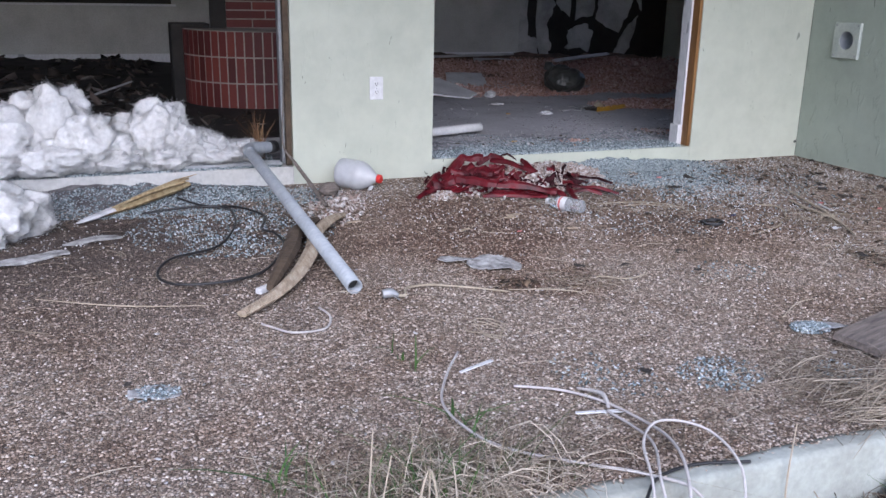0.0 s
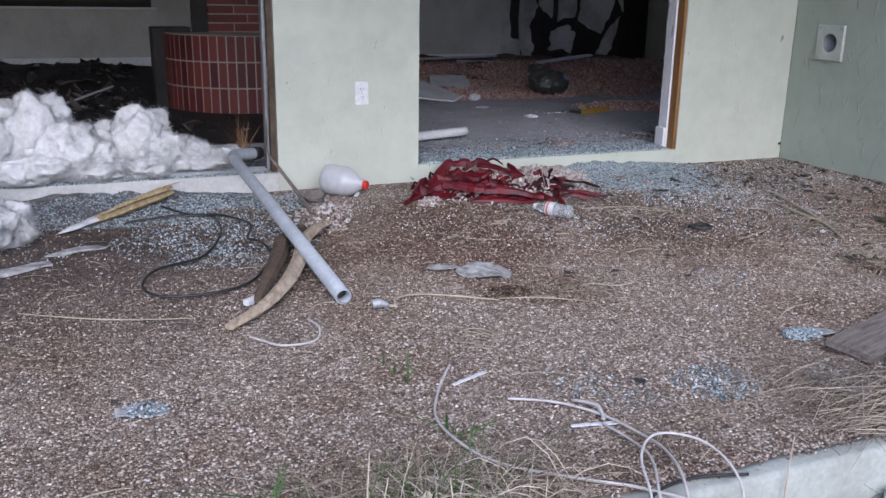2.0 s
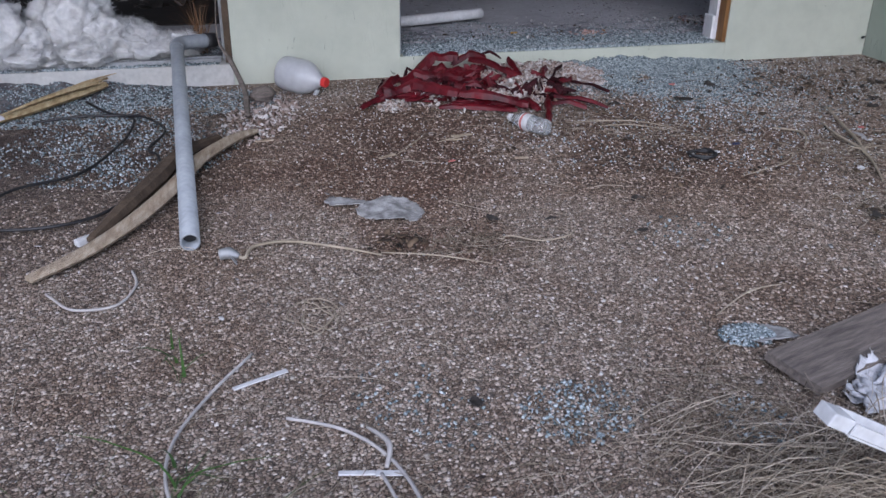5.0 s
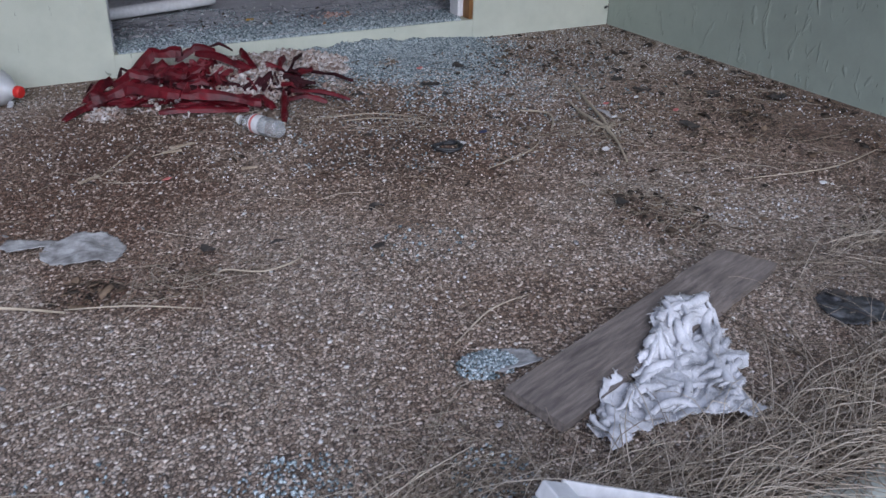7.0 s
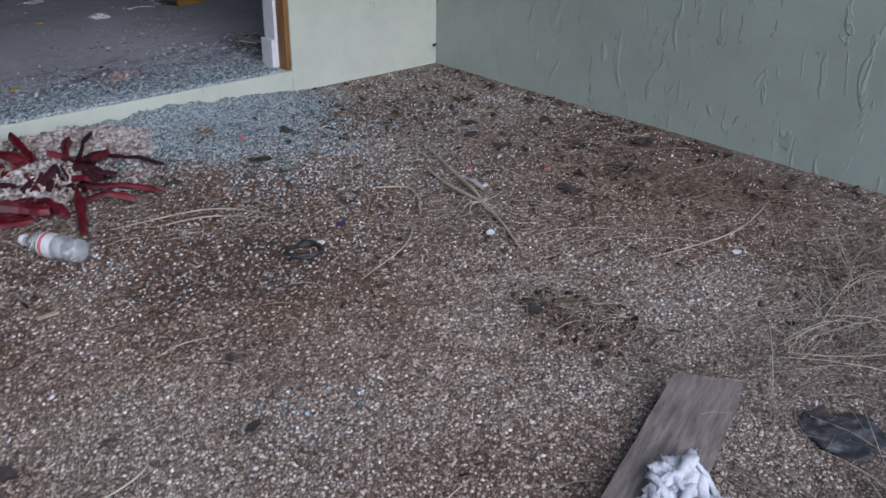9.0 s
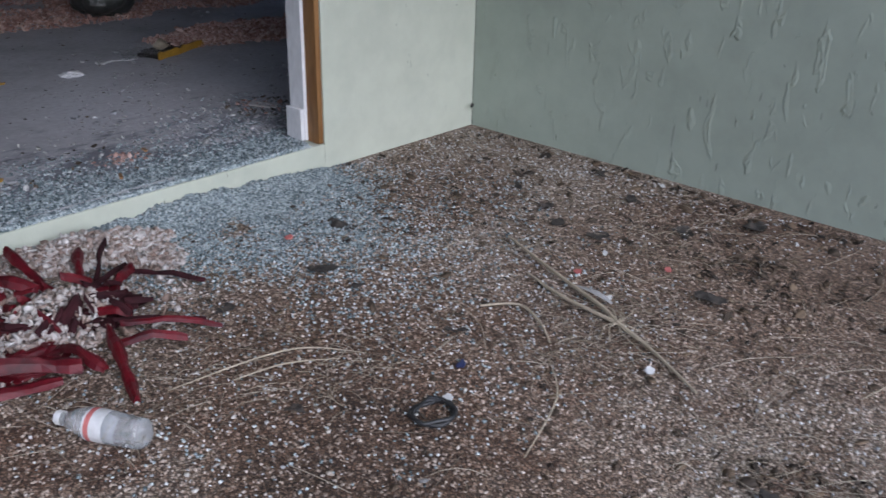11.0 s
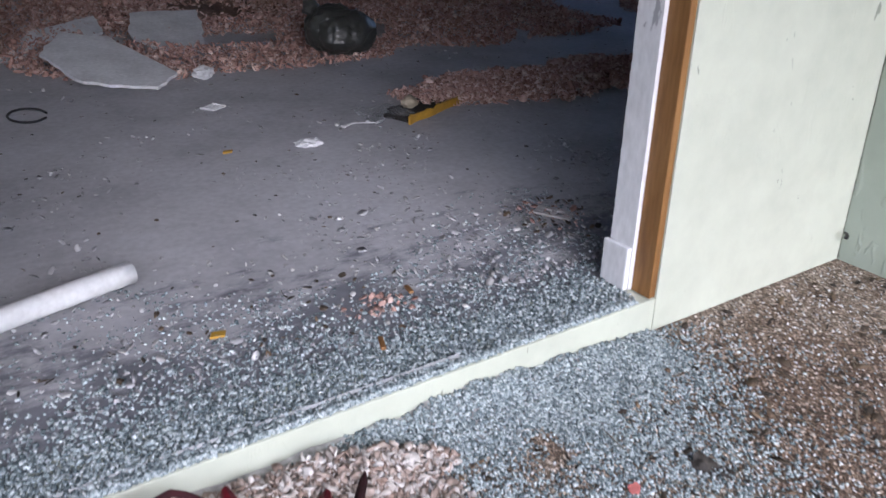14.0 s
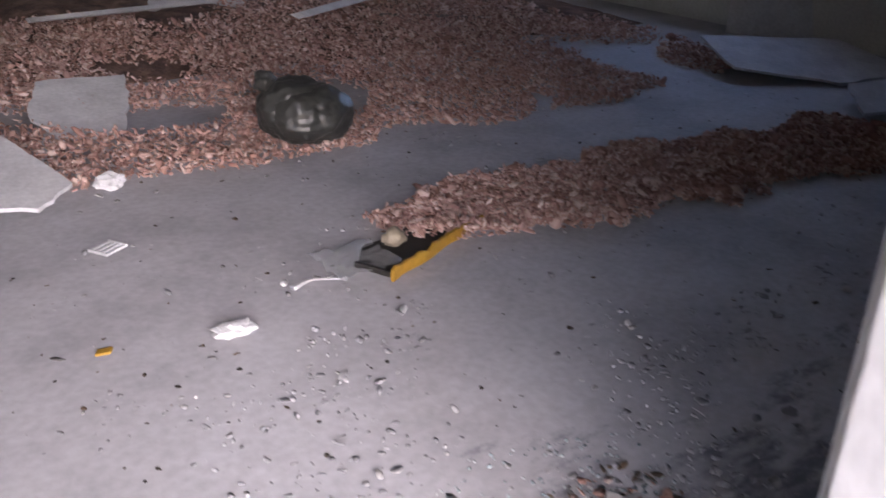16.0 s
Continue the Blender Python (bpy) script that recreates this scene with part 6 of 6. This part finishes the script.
keep = (field(xs, ys, 1.6, 14.0) + 0.25 * (xs - 2.2) + 0.35 * (ys - 3.6) > rng.uniform(-0.5, 0.7, n)) & ((xs > 1.6) | (ys > 3.3))
shards("glass_crumbs", xs[keep], ys[keep], np.full(keep.sum(), 0.001), 0.0012, 0.0028, "stray glass crumbs glinting between the pebbles", M_GLINT)
for cx, cy, rx, ry, k, h in ((1.875, 2.07, 0.065, 0.05, 620, 0.010), (1.41, 1.885, 0.12, 0.105, 330, 0.002), (1.17, 1.90, 0.10, 0.10, 60, 0.002), (1.08, 2.02, 0.1, 0.12, 60, 0.002), (0.01, 2.225, 0.065, 0.045, 160, 0.004), (1.72, 1.78, 0.07, 0.09, 120, 0.002), (1.99, 2.62, 0.16, 0.12, 60, 0.002)):
    xs, ys = in_ellipse(k, cx, cy, rx, ry)
    zs = h * np.clip(1 - np.hypot((xs - cx) / rx, (ys - cy) / ry), 0, 1) + 0.004
    shards("glass_crumbs", xs, ys, zs, 0.0014, 0.0036, "small heap of crumbled safety glass on the patio")

# ---- straw, twigs and leaf litter ----
M_PALESTRAW = varied("pale_straw", [(0.0, (0.20, 0.16, 0.12)), (0.4, (0.40, 0.335, 0.255)), (1.0, (0.66, 0.58, 0.475))], 0.7)
M_OLDSTRAW = varied("old_straw", [(0.0, (0.08, 0.06, 0.045)), (0.5, (0.22, 0.175, 0.13)), (1.0, (0.38, 0.31, 0.235))], 0.85)


def straws(name, xs, ys, zs, length, thick, material, label, category, rise=0.02, heading=None, spread=3.14):
    """Thin bent stalks lying about, as one mesh."""
    n = len(xs)
    ang = rng.uniform(-np.pi, np.pi, n) if heading is None else rng.normal(heading, spread, n)
    le, bend = rng.uniform(*length, n), rng.normal(0, 0.42, n)
    up = np.abs(rng.normal(0, rise, n))
    vs = np.zeros((n, 5, 3, 3))
    th = rng.uniform(*thick, n)
    for i in range(5):
        u = i / 4
        a = ang + bend * u
        cx, cy = xs + le * u * np.cos(ang + bend * u * 0.5), ys + le * u * np.sin(ang + bend * u * 0.5)
        cz = zs + th + up * math.sin(math.pi * u)
        f = th * (1 - 0.6 * abs(u - 0.4))
        for k in range(3):
            q = 2 * np.pi * k / 3
            vs[:, i, k, 0] = cx - np.sin(a) * np.cos(q) * f
            vs[:, i, k, 1] = cy + np.cos(a) * np.cos(q) * f
            vs[:, i, k, 2] = cz + np.sin(q) * f
    fs = [(i * 3 + k, i * 3 + (k + 1) % 3, i * 3 + 3 + (k + 1) % 3, i * 3 + 3 + k) for i in range(4) for k in range(3)]
    loops = (np.array(fs).ravel()[None] + (np.arange(n) * 15)[:, None]).ravel().astype(np.int32)
    me = bpy.data.meshes.new(name)
    me.vertices.add(n * 15)
    me.vertices.foreach_set("co", vs.ravel())
    me.loops.add(len(loops))
    me.loops.foreach_set("vertex_index", loops)
    m = n * 12
    me.polygons.add(m)
    me.polygons.foreach_set("loop_start", (np.arange(m) * 4).astype(np.int32))
    me.polygons.foreach_set("loop_total", np.full(m, 4, np.int32))
    me.materials.append(material)
    me.update(calc_edges=True)
    return stuff(name, me, label, category)


def bare(xs, ys):
    """Where neither the board nor the rag lies."""
    off = ~((np.abs(-(xs - 2.255) * 0.332 + (ys - 2.026) * 0.943) < 0.085) & (np.abs(xs - 2.255) < 0.43))
    off &= np.hypot(xs - 2.72, ys - 1.90) > 0.12
    return off & ~((xs > 1.91) & (xs < 2.40) & (ys > 1.44 + 0.12 * np.abs(xs - 2.13) + 0.26) & (ys < 2.05))


n = 3200
xs, ys = rng.uniform(1.5, 3.7, n), EDGE + 0.05 + 0.75 * rng.uniform(0, 1, n) ** 1.6
keep = (field(xs, ys, 2.0, 21.0) * 0.22 + 0.44 + 0.16 * (xs - 1.9) > ys - EDGE - 0.05) & bare(xs, ys) & bare(xs + 0.1, ys)
xs, ys = xs[keep], ys[keep]
straws("straw", xs, ys, rng.uniform(0, 0.02, len(xs)), (0.05, 0.2), (0.0006, 0.0013), M_OLDSTRAW, "matted dark old straw along the patio edge", "straw", 0.010)
n = 2600
xs, ys = rng.uniform(1.45, 3.6, n), EDGE + 0.05 + 0.7 * rng.uniform(0, 1, n) ** 1.7
keep = (field(xs, ys, 2.0, 21.0) * 0.22 + 0.42 + 0.16 * (xs - 1.9) > ys - EDGE - 0.05) & bare(xs, ys) & bare(xs + 0.12, ys) & bare(xs - 0.12, ys) & bare(xs + 0.24, ys + 0.04)
xs, ys = xs[keep], ys[keep]
straws("straw", xs, ys, rng.uniform(0.012, 0.04, len(xs)), (0.10, 0.34), (0.0006, 0.0014), M_PALESTRAW, "long pale straw stalks along the patio edge", "straw", 0.022, 0.15, 0.55)
n = 230
xs, ys = rng.uniform(2.55, 3.85, n), rng.uniform(1.95, 2.9, n)
straws("straw", xs, ys, np.full(n, 0.006), (0.08, 0.3), (0.0005, 0.0012), M_STRAW, "thin straw drifted over the pebbles", "straw", 0.008, 0.0, 0.6)
pp = [in_ellipse(140, 1.663, 1.871, 0.22, 0.16), in_ellipse(160, 2.89, 3.106, 0.25, 0.2), in_ellipse(260, 3.39, 3.328, 0.5, 0.45), in_ellipse(150, 2.675, 2.494, 0.16, 0.3), in_ellipse(110, 1.429, 2.68, 0.16, 0.1), in_ellipse(130, 1.17, 1.691, 0.4, 0.12), in_ellipse(110, 2.113, 3.697, 0.35, 0.2), in_ellipse(90, 2.374, 3.448, 0.32, 0.12), in_ellipse(200, 0.549, 1.719, 0.4, 0.14)]
xs, ys = np.concatenate([p[0] for p in pp]), np.concatenate([p[1] for p in pp])
straws("straw", xs, ys, np.full(len(xs), 0.004), (0.04, 0.15), (0.0005, 0.0012), M_STRAW, "wisps of dry straw on the pebbles", "straw", 0.008)
n = 520
straws("straw", rng.uniform(-0.5, 3.7, n), rng.uniform(1.6, 4.4, n), np.full(n, 0.004), (0.03, 0.16), (0.0007, 0.0016), M_STRAW, "scattered dry stalks on the patio", "straw", 0.006)

n = 7500
xs, ys = rng.uniform(-0.6, 3.95, n), rng.uniform(1.58, 4.48, n)
w = 0.8 * field(xs, ys, 1.5, 33.0) + 0.5 * (xs - 2.75) + 0.25 * (ys - 3.0)
keep = w > rng.uniform(-0.35, 0.75, n)
xs, ys = xs[keep], ys[keep]
n = len(xs)
sz = np.abs(rng.normal(0.004, 0.005, (n, 1))).clip(0.002, 0.013) * rng.uniform(0.4, 1.5, (n, 3)) * (1.3, 0.8, 0.7)
stuff("leaf_litter", scatter("leaf_litter", FLAKE_V, FLAKE_F, np.stack([xs, ys, 0.003 + sz[:, 2] * 0.5], 1), turns(n, 0.35), sz, M_LEAF), "curled brown leaf litter on the pebbles", "leaves")
pp = [in_ellipse(1500, 3.549, 3.026, 0.5, 0.55, 0, 0.8), in_ellipse(260, 2.655, 2.493, 0.14, 0.2), in_ellipse(220, 1.369, 2.698, 0.17, 0.09), in_ellipse(160, 1.191, 2.721, 0.1, 0.07), in_ellipse(500, 3.323, 3.994, 0.5, 0.35, 0, 0.8), (3.97 - 0.11 * rng.uniform(0, 1, 900) ** 1.5, rng.uniform(2.2, 4.45, 900))]
xs, ys = np.concatenate([p[0] for p in pp]), np.concatenate([p[1] for p in pp])
keep = (xs < CORNER - 0.03) & (ys < WY - 0.03) & (field(xs, ys, 5.0, 34.0) + 0.6 * field(xs, ys, 17.0, 35.0) > rng.uniform(-0.4, 0.6, len(xs)))
xs, ys = xs[keep], ys[keep]
n = len(xs)
sz = np.exp(rng.normal(-5.3, 0.5, (n, 1))).clip(0.002, 0.016) * rng.uniform(0.4, 1.5, (n, 3)) * (1.4, 0.9, 0.6)
stuff("leaf_litter", scatter("leaf_litter", FLAKE_V, FLAKE_F, np.stack([xs, ys, 0.003 + sz[:, 2] * 0.5], 1), turns(n, 0.35), sz, M_LEAF), "dark rotted leaf litter in patches on the slab", "leaves")
n = 420
xs, ys = rng.uniform(-0.5, 3.9, n), rng.uniform(1.6, 4.45, n)
sz = rng.uniform(0.0025, 0.007, (n, 1)) * rng.uniform(0.5, 1.4, (n, 3)) * (1, 1, 0.6)
stuff("pale_chips", scatter("pale_chips", FLAKE_V, FLAKE_F, np.stack([xs, ys, 0.003 + sz[:, 2] * 0.5], 1), turns(n, 0.3), sz, M_CHIP), "pale chips scattered on the pebbles", "chips")

# rubbish beside the jamb and on the glass
for cx, cy, rx, ry, k, m, nm, lab, ctg in ((3.303, 5.037, 0.16, 0.16, 70, M_LEAF, "dirt_flakes", "dark splinters and dirt beside the jamb", "dirt"), (3.283, 5.016, 0.15, 0.17, 60, M_CHIP, "plaster_crumbs", "plaster bits beside the jamb", "crumbs"), (3.324, 5.038, 0.10, 0.12, 60, M_PINK, "pink_insulation", "tuft of pink insulation beside the jamb", "insulation"), (2.594, 4.82, 0.10, 0.06, 60, M_PINK, "pink_insulation", "tuft of pink insulation on broken glass", "insulation"), (2.285, 4.886, 0.5, 0.25, 60, M_LEAF, "dirt_flakes", "dark flakes among the broken glass", "dirt"), (2.59, 4.976, 0.65, 0.34, 560, M_CHIP, "plaster_crumbs", "plaster bits among the broken glass", "crumbs")):
    xs, ys = in_ellipse(k, cx, cy, rx, ry)
    ys = np.maximum(ys, WB + 0.03)
    sz = np.exp(rng.normal(-5.2 if k < 200 else -5.7, 0.5, (k, 1))).clip(0.002, 0.010) * rng.uniform(0.5, 1.5, (k, 3)) * (1, 1, 0.6)
    stuff(nm, scatter(nm, FLAKE_V, FLAKE_F, np.stack([xs, ys, FLOOR + 0.004 + sz[:, 2] * 0.6], 1), turns(k, 0.5), sz, m), lab, ctg)

# ---- grass ----


def blades(name, xs, ys, z0, height, lean, width, material, label):
    n = len(xs)
    h, a = rng.uniform(*height, n), rng.uniform(-np.pi, np.pi, n)
    le = h * np.abs(rng.normal(0, lean, n))
    wd = rng.uniform(*width, n)
    vs = np.zeros((n, 9, 3))
    for i in range(4):
        u = i / 4
        for k, s in ((0, -1), (1, 1)):
            f = wd * (1 - u * 0.75) * s
            vs[:, i * 2 + k, 0] = xs + le * u * u * np.cos(a) - np.sin(a) * f
            vs[:, i * 2 + k, 1] = ys + le * u * u * np.sin(a) + np.cos(a) * f
            vs[:, i * 2 + k, 2] = z0 + h * u * (1 - 0.25 * u * np.minimum(1, le / h))
    vs[:, 8] = np.stack([xs + le * np.cos(a), ys + le * np.sin(a), z0 + h * (1 - 0.3 * np.minimum(1, le / h))], 1)
    fs = [(i * 2, i * 2 + 1, i * 2 + 3, i * 2 + 2) for i in range(3)] + [(6, 7, 8)]
    counts = np.tile([4, 4, 4, 3], n)
    flat = np.array([j for f in fs for j in f])
    loops = (flat[None] + (np.arange(n) * 9)[:, None]).ravel().astype(np.int32)
    me = bpy.data.meshes.new(name)
    me.vertices.add(n * 9)
    me.vertices.foreach_set("co", vs.ravel())
    me.loops.add(len(loops))
    me.loops.foreach_set("vertex_index", loops)
    me.polygons.add(len(counts))
    me.polygons.foreach_set("loop_start", np.concatenate(([0], np.cumsum(counts)[:-1])).astype(np.int32))
    me.polygons.foreach_set("loop_total", counts.astype(np.int32))
    me.materials.append(material)
    me.update(calc_edges=True)
    return stuff(name, me, label, "grass")


n = 9000
xs, ys = rng.uniform(-0.6, 3.0, n), EDGE - 0.02 - 0.9 * rng.uniform(0, 1, n) ** 1.3
keep = field(xs, ys, 3.0, 41.0) > -0.1
blades("yard_grass", xs[keep], ys[keep], -0.155, (0.03, 0.09), 0.9, (0.0008, 0.0022), M_GRASS, "short mixed green and dry grass in the yard")
n = 210
xs, ys = in_ellipse(n, 0.50, 1.60, 0.34, 0.12, 0, 0.7)
blades("edge_grass", xs, np.maximum(ys, EDGE + 0.02), 0.0, (0.05, 0.13), 1.7, (0.0007, 0.0018), M_GRASS, "tuft of dry and green grass growing over the patio edge")
xs, ys = in_ellipse(34, 0.45, 1.55, 0.30, 0.07)
blades("dry_stems", xs, np.maximum(ys, EDGE + 0.02), 0.0, (0.12, 0.26), 0.9, (0.0008, 0.0014), M_STRAW, "tall dry grass stems at the patio edge")
xs, ys = in_ellipse(60, 0.45, 1.56, 0.20, 0.08)
blades("edge_grass", xs, np.maximum(ys, EDGE + 0.02), 0.0, (0.05, 0.15), 1.2, (0.0011, 0.0024), M_GREEN, "green grass growing through straw at the patio edge")
for cx, cy, k in ((0.62, 2.25, 3), (0.66, 2.12, 3), (0.224, 1.716, 9), (0.655, 1.829, 8)):
    xs, ys = in_ellipse(k, cx, cy, 0.03, 0.06)
    blades("green_weed", xs, ys, 0.0, (0.05, 0.11), 1.3, (0.0026, 0.0048), M_GREEN, "small green weed between the pebbles")

xs, ys = rng.normal(0.675, 0.012, 90), rng.normal(4.74, 0.012, 90)
blades("dry_brush", xs, ys, FLOOR, (0.14, 0.30), 0.45, (0.0014, 0.0028), M_BRISTLE, "tuft of dry brown bristles leaning in the doorway corner")

# thatch over the patio edge, litter and weeds in the yard
xs, ys = in_ellipse(320, 0.55, 1.55, 0.30, 0.12, -0.1, 0.75)
straws("straw", xs, ys, np.where(ys > EDGE, rng.uniform(0.0, 0.03, len(xs)), rng.uniform(-0.10, 0.01, len(xs))), (0.06, 0.22), (0.0007, 0.0016), M_PALESTRAW, "thatch of dry straw hanging over the patio edge", "straw", 0.03)
n = 5200
xs, ys = rng.uniform(-0.3, 3.2, n), EDGE - 0.01 - 0.75 * rng.uniform(0, 1, n) ** 1.3
straws("straw", xs, ys, rng.uniform(-0.148, -0.125, n), (0.05, 0.22), (0.0007, 0.0016), M_OLDSTRAW, "dead straw littering the yard along the kerb", "straw", 0.018)
n = 3600
xs, ys = rng.uniform(-0.3, 3.2, n), EDGE - 0.012 - 0.7 * rng.uniform(0, 1, n) ** 1.3
sz = np.exp(rng.normal(-4.9, 0.5, (n, 1))).clip(0.004, 0.022) * rng.uniform(0.5, 1.4, (n, 3)) * (1.2, 0.9, 0.5)
stuff("leaf_litter", scatter("leaf_litter", FLAKE_V, FLAKE_F, np.stack([xs, ys, rng.uniform(-0.147, -0.13, n)], 1), turns(n, 0.5), sz, M_LEAF), "brown dead leaves in the yard along the kerb", "leaves")
for cx, cy, rx, ry, k in ((1.68, 1.27, 0.20, 0.10, 420), (0.80, 1.38, 0.07, 0.05, 150), (0.30, 1.38, 0.22, 0.07, 260), (1.15, 1.22, 0.12, 0.06, 120)):
    xs, ys = in_ellipse(k, cx, cy, rx, ry)
    blades("green_weed", xs, np.minimum(ys, EDGE - 0.015), -0.152, (0.04, 0.12), 1.0, (0.0014, 0.0034), M_GREEN, "clump of green weeds at the foot of the kerb")
stems = holder("dry_grass_stems", "tall bleached grass stems rooted in the yard", "grass")
for q in (((0.30, 1.42, -0.152), (0.31, 1.41, 0.06), (0.325, 1.42, 0.26)), ((0.32, 1.41, -0.152), (0.33, 1.42, 0.04), (0.36, 1.43, 0.20)), ((0.39, 1.42, -0.152), (0.40, 1.42, 0.05), (0.428, 1.43, 0.16), (0.445, 1.42, 0.06), (0.45, 1.42, -0.152)), ((0.41, 1.43, -0.152), (0.425, 1.43, 0.02), (0.430, 1.43, 0.155)), ((0.22, 1.42, -0.152), (0.21, 1.42, -0.02), (0.185, 1.43, 0.07)), ((0.47, 1.44, -0.152), (0.49, 1.45, 0.04), (0.50, 1.50, 0.13)), ((0.34, 1.40, -0.152), (0.335, 1.40, 0.0), (0.325, 1.41, 0.13)), ((1.24, 1.44, -0.152), (1.245, 1.45, -0.02), (1.27, 1.47, 0.085)), ((1.66, 1.43, -0.152), (1.67, 1.44, -0.04), (1.66, 1.47, 0.06))):
    part("stem", sweep(list(q), [0.0022] * (len(q) - 1) + [0.0012], 5, steps=5), M_PALESTRAW, stems)

# fine fibres standing off the batting
pts_, nrm_ = [], []
for ob in [o for o in scene.objects if o.name.startswith(("tuft", "cloth", "fold"))]:
    me = ob.data
    co = np.empty(len(me.vertices) * 3)
    no = np.empty(len(me.vertices) * 3)
    me.vertices.foreach_get("co", co)
    me.vertices.foreach_get("normal", no)
    pts_.append(co.reshape(-1, 3))
    nrm_.append(no.reshape(-1, 3))
pts_, nrm_ = np.concatenate(pts_), np.concatenate(nrm_)
pick = rng.choice(len(pts_), 150000, replace=True)
pick = pick[(pts_[pick, 0] < 1.5) | (rng.uniform(0, 1, len(pick)) < 0.10)]
pts_, nrm_ = pts_[pick], nrm_[pick]
n = len(pts_)
tan_ = np.cross(nrm_, rng.normal(0, 1, (n, 3)))
tan_ /= np.linalg.norm(tan_, axis=1, keepdims=True) + 1e-9
le = rng.uniform(0.008, 0.040, (n, 1)) * np.where(pts_[:, :1] > 1.5, 0.4, 1.0)
p0, p1, p2 = pts_ - nrm_ * 0.004, pts_ + tan_ * le * 0.5 + nrm_ * le * 0.30, pts_ + tan_ * le + nrm_ * le * 0.2 * rng.uniform(-0.5, 3, (n, 1))
w = np.cross(tan_, nrm_) * rng.uniform(0.0003, 0.0009, (n, 1))
v = np.stack([p0 - w, p0 + w, p1 + w, p1 - w, p2], 1)
loops = (np.array([0, 1, 2, 3, 3, 2, 4])[None] + (np.arange(n) * 5)[:, None]).ravel().astype(np.int32)
me = bpy.data.meshes.new("batting_fibres")
me.vertices.add(n * 5)
me.vertices.foreach_set("co", v.ravel())
me.loops.add(len(loops))
me.loops.foreach_set("vertex_index", loops)
me.polygons.add(n * 2)
tot = np.tile([4, 3], n)
me.polygons.foreach_set("loop_start", np.concatenate(([0], np.cumsum(tot)[:-1])).astype(np.int32))
me.polygons.foreach_set("loop_total", tot.astype(np.int32))
me.materials.append(M_BATT)
me.update(calc_edges=True)
stuff("batting_fibres", me, "loose white fibres standing off the batting and rag", "fibres")

# ---- proud pebbles of the slab ----
n = 76000
u = rng.uniform(0, 1, n)
xs = rng.uniform(-0.45, CORNER - 0.02, n)
ys = EDGE + 0.062 + (WY - EDGE - 0.07) * u ** 1.15
keep = (field(xs, ys, 1.2, 51.0) > -0.45) & (rng.uniform(0, 1, n) > 0.85 * np.clip(1.25 - np.hypot((xs + 0.1) / 1.0, (ys - 3.75) / 0.85), 0, 1))
xs, ys = xs[keep], ys[keep]
n = len(xs)
sz = rng.uniform(0.0024, 0.0054, (n, 1)) * rng.uniform(0.7, 1.4, (n, 3)) * (1, 1, 0.62)
stuff("patio_pebbles", scatter("patio_pebbles", OCT_V, OCT_F, np.stack([xs, ys, np.full(n, 0.0004)], 1), turns(n, 0.25), sz, M_STONE, True), "small tan and white pebbles standing proud of the slab", "pebbles")

n = 2600
xs = rng.uniform(-0.5, CORNER - 0.03, n)
ys = EDGE + 0.075 - np.abs(rng.normal(0, 0.016, n)) - 0.012 * field(xs, xs * 0, 5.0, 81.0)
sz = rng.uniform(0.002, 0.005, (n, 1)) * rng.uniform(0.7, 1.4, (n, 3)) * (1, 1, 0.6)
stuff("kerb_grit", scatter("kerb_grit", OCT_V, OCT_F, np.stack([xs, ys, np.full(n, 0.005)], 1), turns(n, 0.25), sz, M_STONE, True), "grit and pebbles spilling onto the painted edge", "grit")

# larger pebbles, one by one
floor_patio = bpy.data.objects["floor_patio"]
M_LOOSE = varied("loose_pebble", [(0.0, (0.16, 0.12, 0.095)), (0.5, (0.34, 0.28, 0.23)), (0.85, (0.46, 0.42, 0.37)), (1.0, (0.66, 0.63, 0.60))], 0.7, island=False)
kinds = []
for k in range(4):
    bm = bmesh.new()
    lump(bm, (0, 0, 0.0022), (0.0075 - 0.0006 * k, 0.0055, 0.0036), 40.0 + k, 1, 0.2, 1.2)
    kinds.append(finish("pebble", bm, M_LOOSE, True))
px, py = rng.uniform(0.7, 3.4, 300), rng.uniform(1.75, 4.1, 300)
for k in range(300):
    ob = new("pebble", kinds[k % 4])
    ob.parent = floor_patio
    ob.matrix_local = pose(px[k], py[k], 0.0015, 0, 0, 37 * k)

# ---- bricks of the hearth, last ----
bm = box(-0.0285, 0.0285, -0.045, 0.0, 0.0, 0.177, 0.003)
soldier = finish("brick", bm, M_BRICK)
step = 0.0672 / FR
k = 0
a = radians(176)
while a < radians(298):
    for c in range(3):
        ob = new("brick", soldier)
        ob.parent = fire
        ob.matrix_local = pose(FC[0] + FR * math.cos(a), FC[1] + FR * math.sin(a), FLOOR + 0.004 + c * 0.187, 0, 0, math.degrees(a) - 90)
    a += step
bm = box(0.0, 0.195, -0.012, 0.03, 0.0, 0.057, 0.003)
stretcher = finish("brick", bm, M_BRICK)
for c in range(14):
    for i in range(6):
        ob = new("brick", stretcher)
        ob.parent = fire
        ob.matrix_local = pose(0.870 + 0.205 * i - (0.1025 if c % 2 and i else 0.0), 7.34, 0.662 + c * 0.067)
